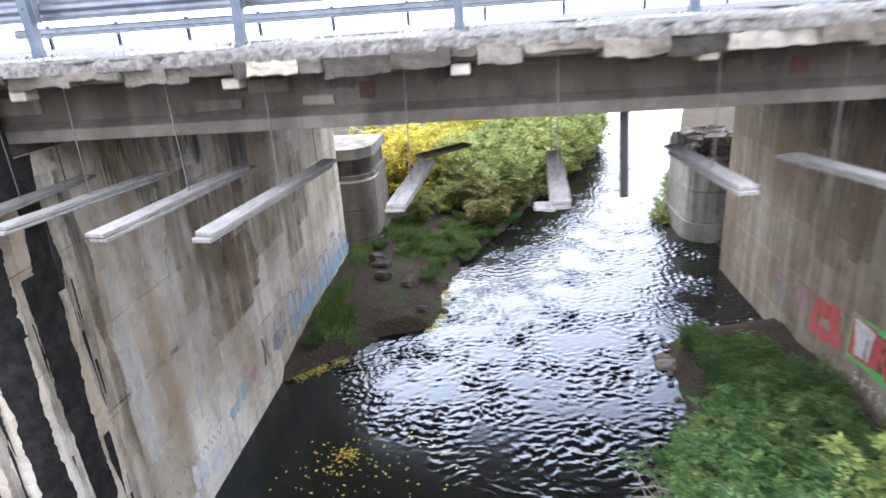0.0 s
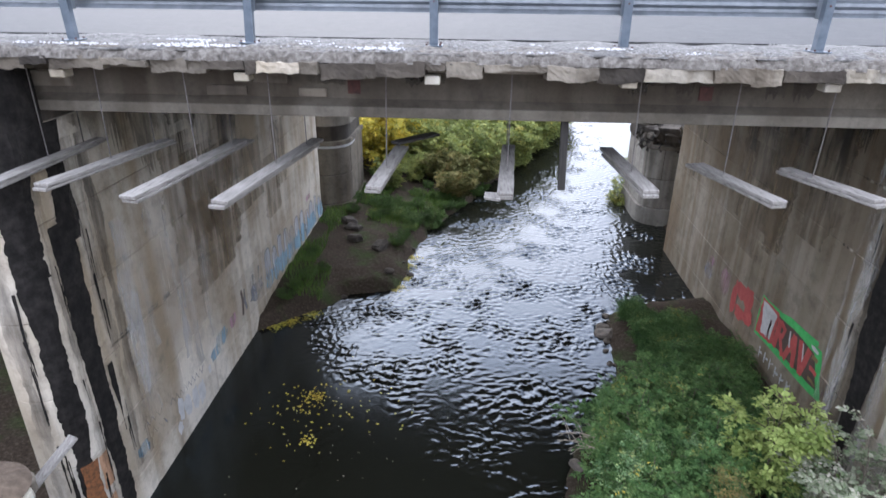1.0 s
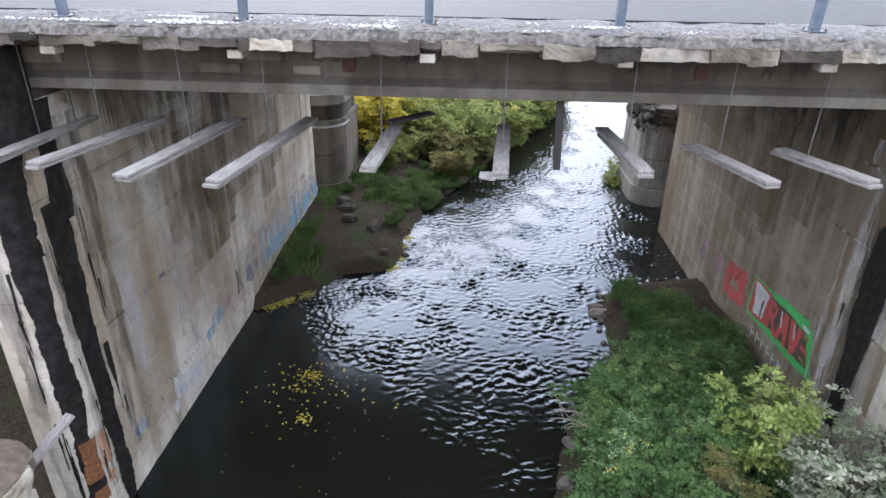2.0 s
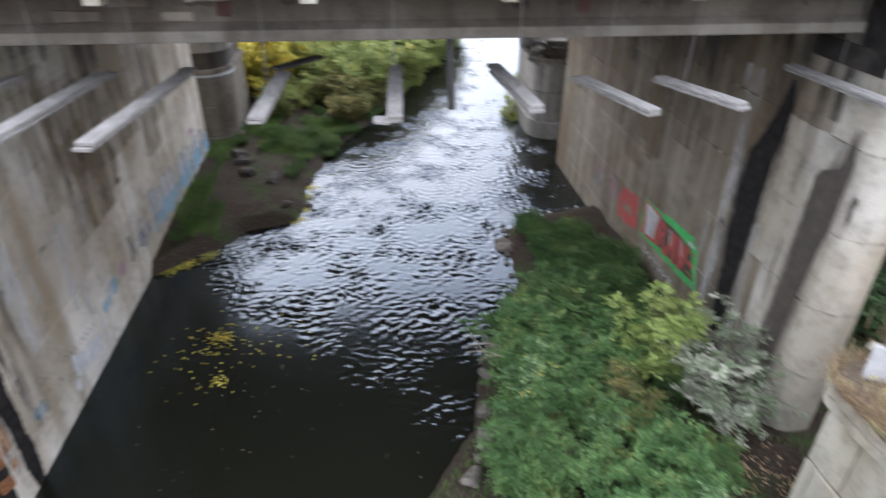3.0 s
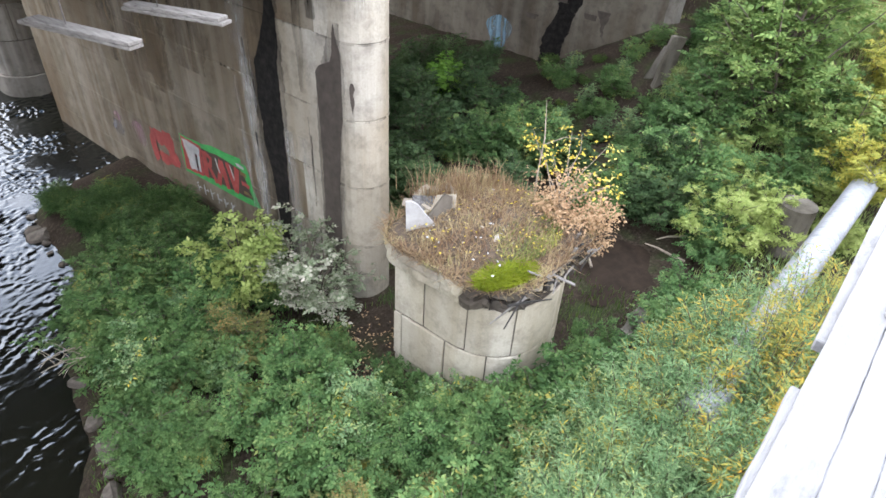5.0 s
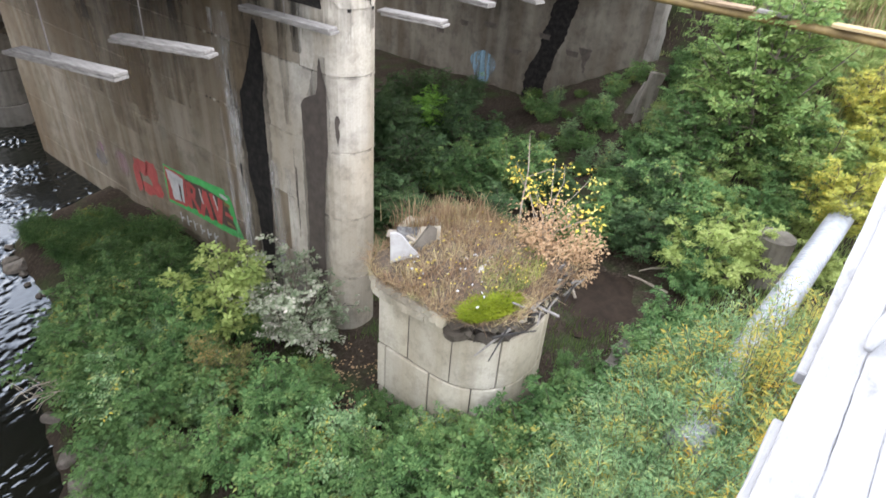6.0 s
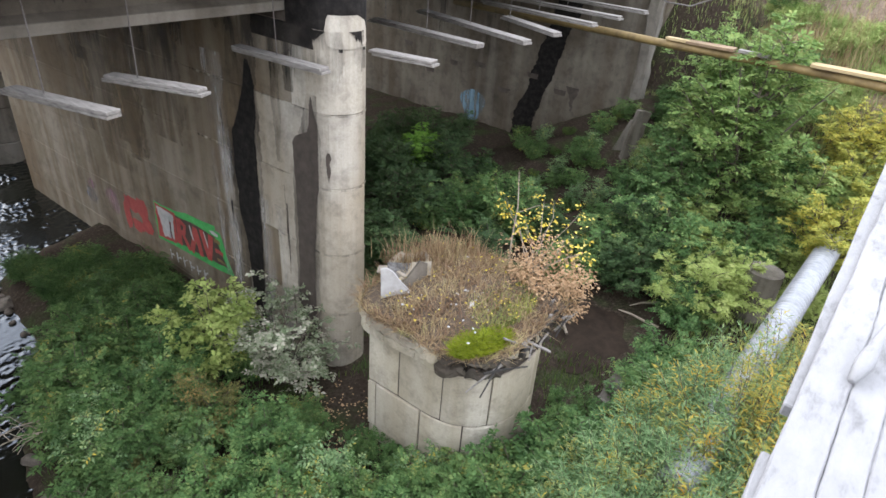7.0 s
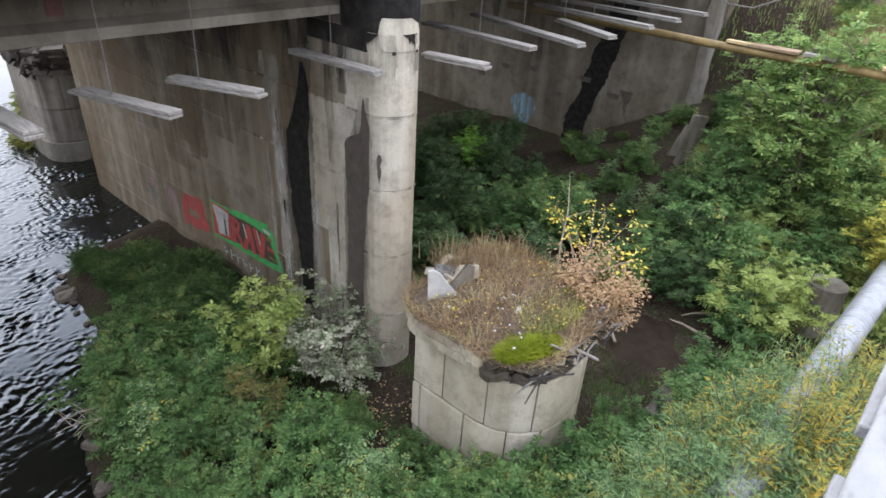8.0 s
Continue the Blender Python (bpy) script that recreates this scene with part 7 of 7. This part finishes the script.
slab_piece("broken white slab standing upright on the ruined pier", 7.56, -2.96, OLD_TOP + 0.0, (-8, 0, -44),
           ((-0.24, 0.0), (0.22, 0.02), (0.30, 0.08), (0.12, 0.28), (-0.05, 0.50), (-0.15, 0.56), (-0.25, 0.55)), 0.08, M_SLAB, 1)
slab_piece("dark broken slab leaning on the white one", 7.80, -2.98, OLD_TOP + 0.02, (-28, 42, -44),
           ((-0.14, 0.0), (0.12, 0.0), (0.13, 0.45), (0.02, 0.62), (-0.12, 0.58)), 0.07, M_DECK, 2)
slab_piece("grey roofing slab lying on the ruined pier", 7.95, -2.85, OLD_TOP + 0.12, (-75, 8, -30),
           ((-0.3, 0.0), (0.28, 0.03), (0.33, 0.4), (-0.22, 0.44)), 0.04, M_GRIT, 3)
slab_piece("grey roofing slab lying on the ruined pier", 8.15, -2.95, OLD_TOP + 0.16, (-70, -6, -60),
           ((-0.2, 0.0), (0.22, 0.03), (0.2, 0.34), (-0.16, 0.3)), 0.04, M_BREAK, 4)
rr = random.Random(31)
for k in range(9):
    x, y = 8.1 + rr.uniform(-0.4, 0.7), -2.5 + rr.uniform(-0.35, 0.35)
    t = thing("rubble_stone", "broken concrete lump on the ruined pier", "rubble", (x, y, OLD_TOP + 0.10), group="rubble on the ruined pier")
    t.rotation_euler = (rr.uniform(-.4, .4), rr.uniform(-.4, .4), rr.uniform(0, 3))
    w = rr.uniform(0.08, 0.2)
    part("lump", rough_mesh(boxed(-w, w, -w * 0.7, w * 0.7, -0.04, 0.06, bevel=0.02), 0.04, 6, k), M_BREAK if k % 2 else M_OLDPIER, t)
for k in range(34):
    x, y = (8.35 + rr.uniform(-0.25, 0.3), -4.0 + rr.uniform(-0.2, 0.25)) if k < 8 else (8.35 + rr.uniform(-1.1, 1.0), -3.7 + rr.uniform(-1.0, 0.9))
    t = thing("litter_scrap", "pale scrap of litter in the dry grass", "litter", (x, y, OLD_TOP + 0.16), group="litter on the ruined pier")
    t.rotation_euler = (rr.uniform(-.6, .6), rr.uniform(-.6, .6), rr.uniform(0, 3))
    w = rr.uniform(0.015, 0.045) if k < 8 else rr.uniform(0.008, 0.02)
    part("scrap", rough_mesh(boxed(-w, w, -w, w, 0, 0.02, bevel=0.006), 0.02, 9, k), M_PAINTWHITE, t)
# rotten boards hanging over the ledge
for k, (x, y, rz, ln, tilt) in enumerate(((8.1, -5.12, -15, 0.9, 35), (8.6, -5.15, 5, 1.1, 8), (9.2, -4.95, 20, 1.2, 4), (8.35, -5.2, -60, 0.7, 20), (9.5, -4.75, 30, 1.0, -6))):
    t = thing("rotten_lath", "grey rotten lath lying on the pier ledge", "lath", (x, y, OLD_TOP - 0.10 - 0.03 * k))
    t.rotation_euler = (0, radians(tilt), radians(rz))
    part("strip", boxed(-ln / 2, ln / 2, -0.03, 0.03, -0.012, 0.012, bevel=0.004), M_WOOD, t)

for k in range(80):
    a = radians(rr.uniform(218, 335))
    x, y = OLD_X + 1.36 * math.cos(a), OLD_Y + 1.42 * math.sin(a)
    t = thing("rubble_stone", "dark crumbled lump on the broken pier ledge", "rubble", (x, y, OLD_TOP - rr.uniform(0.16, 0.52)), group="rubble on the ruined pier")
    t.rotation_euler = (rr.uniform(0, 3), rr.uniform(0, 3), rr.uniform(0, 3))
    w = rr.uniform(0.025, 0.09)
    part("lump", rough_mesh(boxed(-w, w, -w * 0.8, w * 0.8, -w * 0.6, w * 0.6, bevel=w * 0.2), w * 0.6, 7, k), (M_DECK, M_SOOT, M_SOOT, M_OLDPIER)[k % 4], t)
for k, (deg, tilt, ln, turn) in enumerate(((300, 55, 0.8, 70), (308, 62, 0.9, 60), (316, 50, 0.7, 85), (292, 66, 0.75, 50), (324, 20, 1.1, 40), (330, 8, 1.2, 35), (262, 12, 0.5, 10), (240, 15, 0.6, -20))):
    a = radians(deg)
    t = thing("rotten_lath", "grey rotten lath hanging off the pier ledge", "lath", (OLD_X + 1.42 * math.cos(a), OLD_Y + 1.5 * math.sin(a), OLD_TOP - 0.25))
    t.rotation_euler = (0, radians(tilt), radians(turn))
    part("strip", boxed(-ln / 2, ln / 2, -0.03, 0.03, -0.014, 0.014, bevel=0.004), M_WOOD if k % 2 else M_WOODDARK, t)

# rubble on the other ruined pier, and a board leaning on it
for k in range(150):
    a, d = rr.uniform(0, 6.28), math.sqrt(rr.random()) * 1.5
    t = thing("rubble_stone", "pale rubble stone heaped on the ruined pier", "rubble", (-6.5 + 0.85 * d * math.cos(a), -3.95 + 0.85 * d * math.sin(a), OLD_TOP + 0.10 + 0.1 * (1 - d / 1.5)), group="rubble on the ruined pier")
    t.rotation_euler = (rr.uniform(0, 3), rr.uniform(0, 3), rr.uniform(0, 3))
    w = rr.uniform(0.05, 0.16)
    part("lump", rough_mesh(boxed(-w, w, -w * 0.8, w * 0.8, -w * 0.6, w * 0.6, bevel=w * 0.2), w * 0.5, 5, k), M_DECK if k % 3 else M_STONE, t)
t = thing("leaning_board", "pale board leaning between the pier and the rubble", "board", (-5.6, -2.6, 1.0))
t.rotation_euler = (radians(28), radians(-14), radians(-30))
part("plank", boxed(-0.11, 0.11, -1.0, 1.1, -0.03, 0.03, bevel=0.006), M_WOOD, t)

# ---- river bank stones, leaves on the water, dead branches ----
for k in range(20):
    y = rr.uniform(3.0, 8.8)
    x = float(np.interp(y, [p[0] for p in BANK_R], [p[1] for p in BANK_R])) + rr.uniform(-0.25, 0.2)
    big = rr.random() < 0.25 and y > 5.5
    w = rr.uniform(0.16, 0.26) if big else rr.uniform(0.04, 0.11)
    t = thing("bank_stone", "grey brown stone at the water's edge", "stone", (x, y, WATER_Z + 0.02), group="stones at the water's edge")
    t.rotation_euler = (0, 0, rr.uniform(0, 6))
    bm = bmesh.new()
    bmesh.ops.create_icosphere(bm, subdivisions=2, radius=w)
    bmesh.ops.scale(bm, vec=(1.2, 0.9, 0.65), verts=bm.verts)
    part("rock", rough_mesh(bm, w * 0.35, 2.2 / w * 0.4, k), M_STONE, t)
sr = random.Random(91)
for k, (x, y) in enumerate(((2.45, -0.75), (2.6, -0.4), (2.2, -1.2), (3.0, 1.7), (2.75, 0.6), (-4.2, 13.9), (-4.0, 12.9), (-2.9, 12.3), (-4.5, 14.5))):
    w = sr.uniform(0.12, 0.24) * (1.7 if x < 0 else 1)
    t = thing("bank_stone", "rough brown stone half sunk in the bank" if x > 0 else "dark muddy boulder on the spit", "stone", (x, y, hz(x, y) + w * 0.25), group="stones on the bank")
    t.rotation_euler = (sr.uniform(-0.3, 0.3), sr.uniform(-0.3, 0.3), sr.uniform(0, 3))
    part("rock", rough_mesh(boxed(-w, w, -w * 0.7, w * 0.7, -w * 0.5, w * 0.5, bevel=w * 0.25), w * 0.4, 0.9 / w, k + 30), M_STONE if x > 0 else M_SOIL, t)
for k in range(6):
    y = rr.uniform(6.9, 14)
    x = float(np.interp(y, [p[0] for p in BANK_L], [p[1] for p in BANK_L])) - rr.uniform(-0.1, 0.9)
    w = rr.uniform(0.06, 0.16)
    t = thing("bank_stone", "dark stone on the muddy spit", "stone", (x, y, max(hz(x, y), WATER_Z) + 0.02), group="stones at the water's edge")
    bm = bmesh.new()
    bmesh.ops.create_icosphere(bm, subdivisions=2, radius=w)
    bmesh.ops.scale(bm, vec=(1.2, 0.9, 0.6), verts=bm.verts)
    part("rock", rough_mesh(bm, w * 0.35, 2.0, k + 50), M_SOIL, t)


def floating_leaves(name, centres, count, size, mat, seed, label):
    g = np.random.default_rng(seed)
    c = np.array(centres, float)
    i = g.integers(0, len(c), count)
    p = c[i, :2] + g.normal(0, 1, (count, 2)) * c[i, 2:3]
    a = g.uniform(0, 2 * math.pi, count)
    s = size * g.uniform(0.6, 1.3, count)
    z = np.full(count, WATER_Z + 0.018) + g.uniform(0, 0.004, count)
    dx, dy = np.cos(a) * s, np.sin(a) * s
    v = np.stack([np.stack([p[:, 0] + dx, p[:, 1] + dy, z], 1), np.stack([p[:, 0] - dy * 0.55, p[:, 1] + dx * 0.55, z], 1),
                  np.stack([p[:, 0] - dx, p[:, 1] - dy, z], 1), np.stack([p[:, 0] + dy * 0.55, p[:, 1] - dx * 0.55, z], 1)], 1).reshape(-1, 3)
    k = np.arange(count) * 4
    return tagged(part(name, np_mesh(name, v, np.stack([k, k + 1, k + 2, k + 3], 1)), mat), label, "leaves", kind="stuff")


floating_leaves("floating_leaves", [(-3.3, 3.75, 0.13), (-3.25, 3.9, 0.16), (-3.0, 2.25, 0.10), (-3.4, 3.5, 0.5), (-3.0, 3.0, 0.8), (-2.6, 3.6, 0.9)], 230, 0.036, L_YELLOW, 3, "yellow fallen leaves drifting on the dark water")
floating_leaves("floating_leaves", [(-3.0, 1.5, 1.6), (-2, 0, 1.6), (-1, 2, 1.5)], 60, 0.018, L_SILVER, 4, "pale specks drifting on the dark water")
floating_leaves("shore_leaves", [(-5.3, 7.1, 0.15), (-4.9, 7.45, 0.15), (-4.4, 7.9, 0.14), (-1.95, 9.9, 0.12), (-1.75, 10.6, 0.12), (-1.75, 11.6, 0.13), (-1.7, 12.4, 0.13)], 900, 0.035, L_AUTUMN, 5, "fallen leaves washed up along the spit")
for k, (x, y, rz) in enumerate(((3.6, 1.3, 150), (3.9, 1.4, 170), (3.7, 1.7, 160), (4.2, 1.1, 120))):
    t = thing("dead_branch", "bare dead branch hanging over the water's edge", "branch", (x, y, WATER_Z + 0.75))
    t.rotation_euler = (0, 0, radians(rz))
    limb = part("wood", tube([(0, 0, 0), (0.4, 0.05, 0.15), (0.8, 0.0, 0.12), (1.2, 0.1, 0.02)], [0.02, 0.016, 0.01, 0.004], 5), M_TWIG, t)
    for q in range(6):
        b = 0.2 + 0.15 * q
        part("twig", tube([(b, 0.03, 0.1), (b + 0.2, 0.2 * (-1) ** q, 0.2), (b + 0.35, 0.36 * (-1) ** q, 0.15)], [0.009, 0.006, 0.003], 4), M_TWIG, limb)
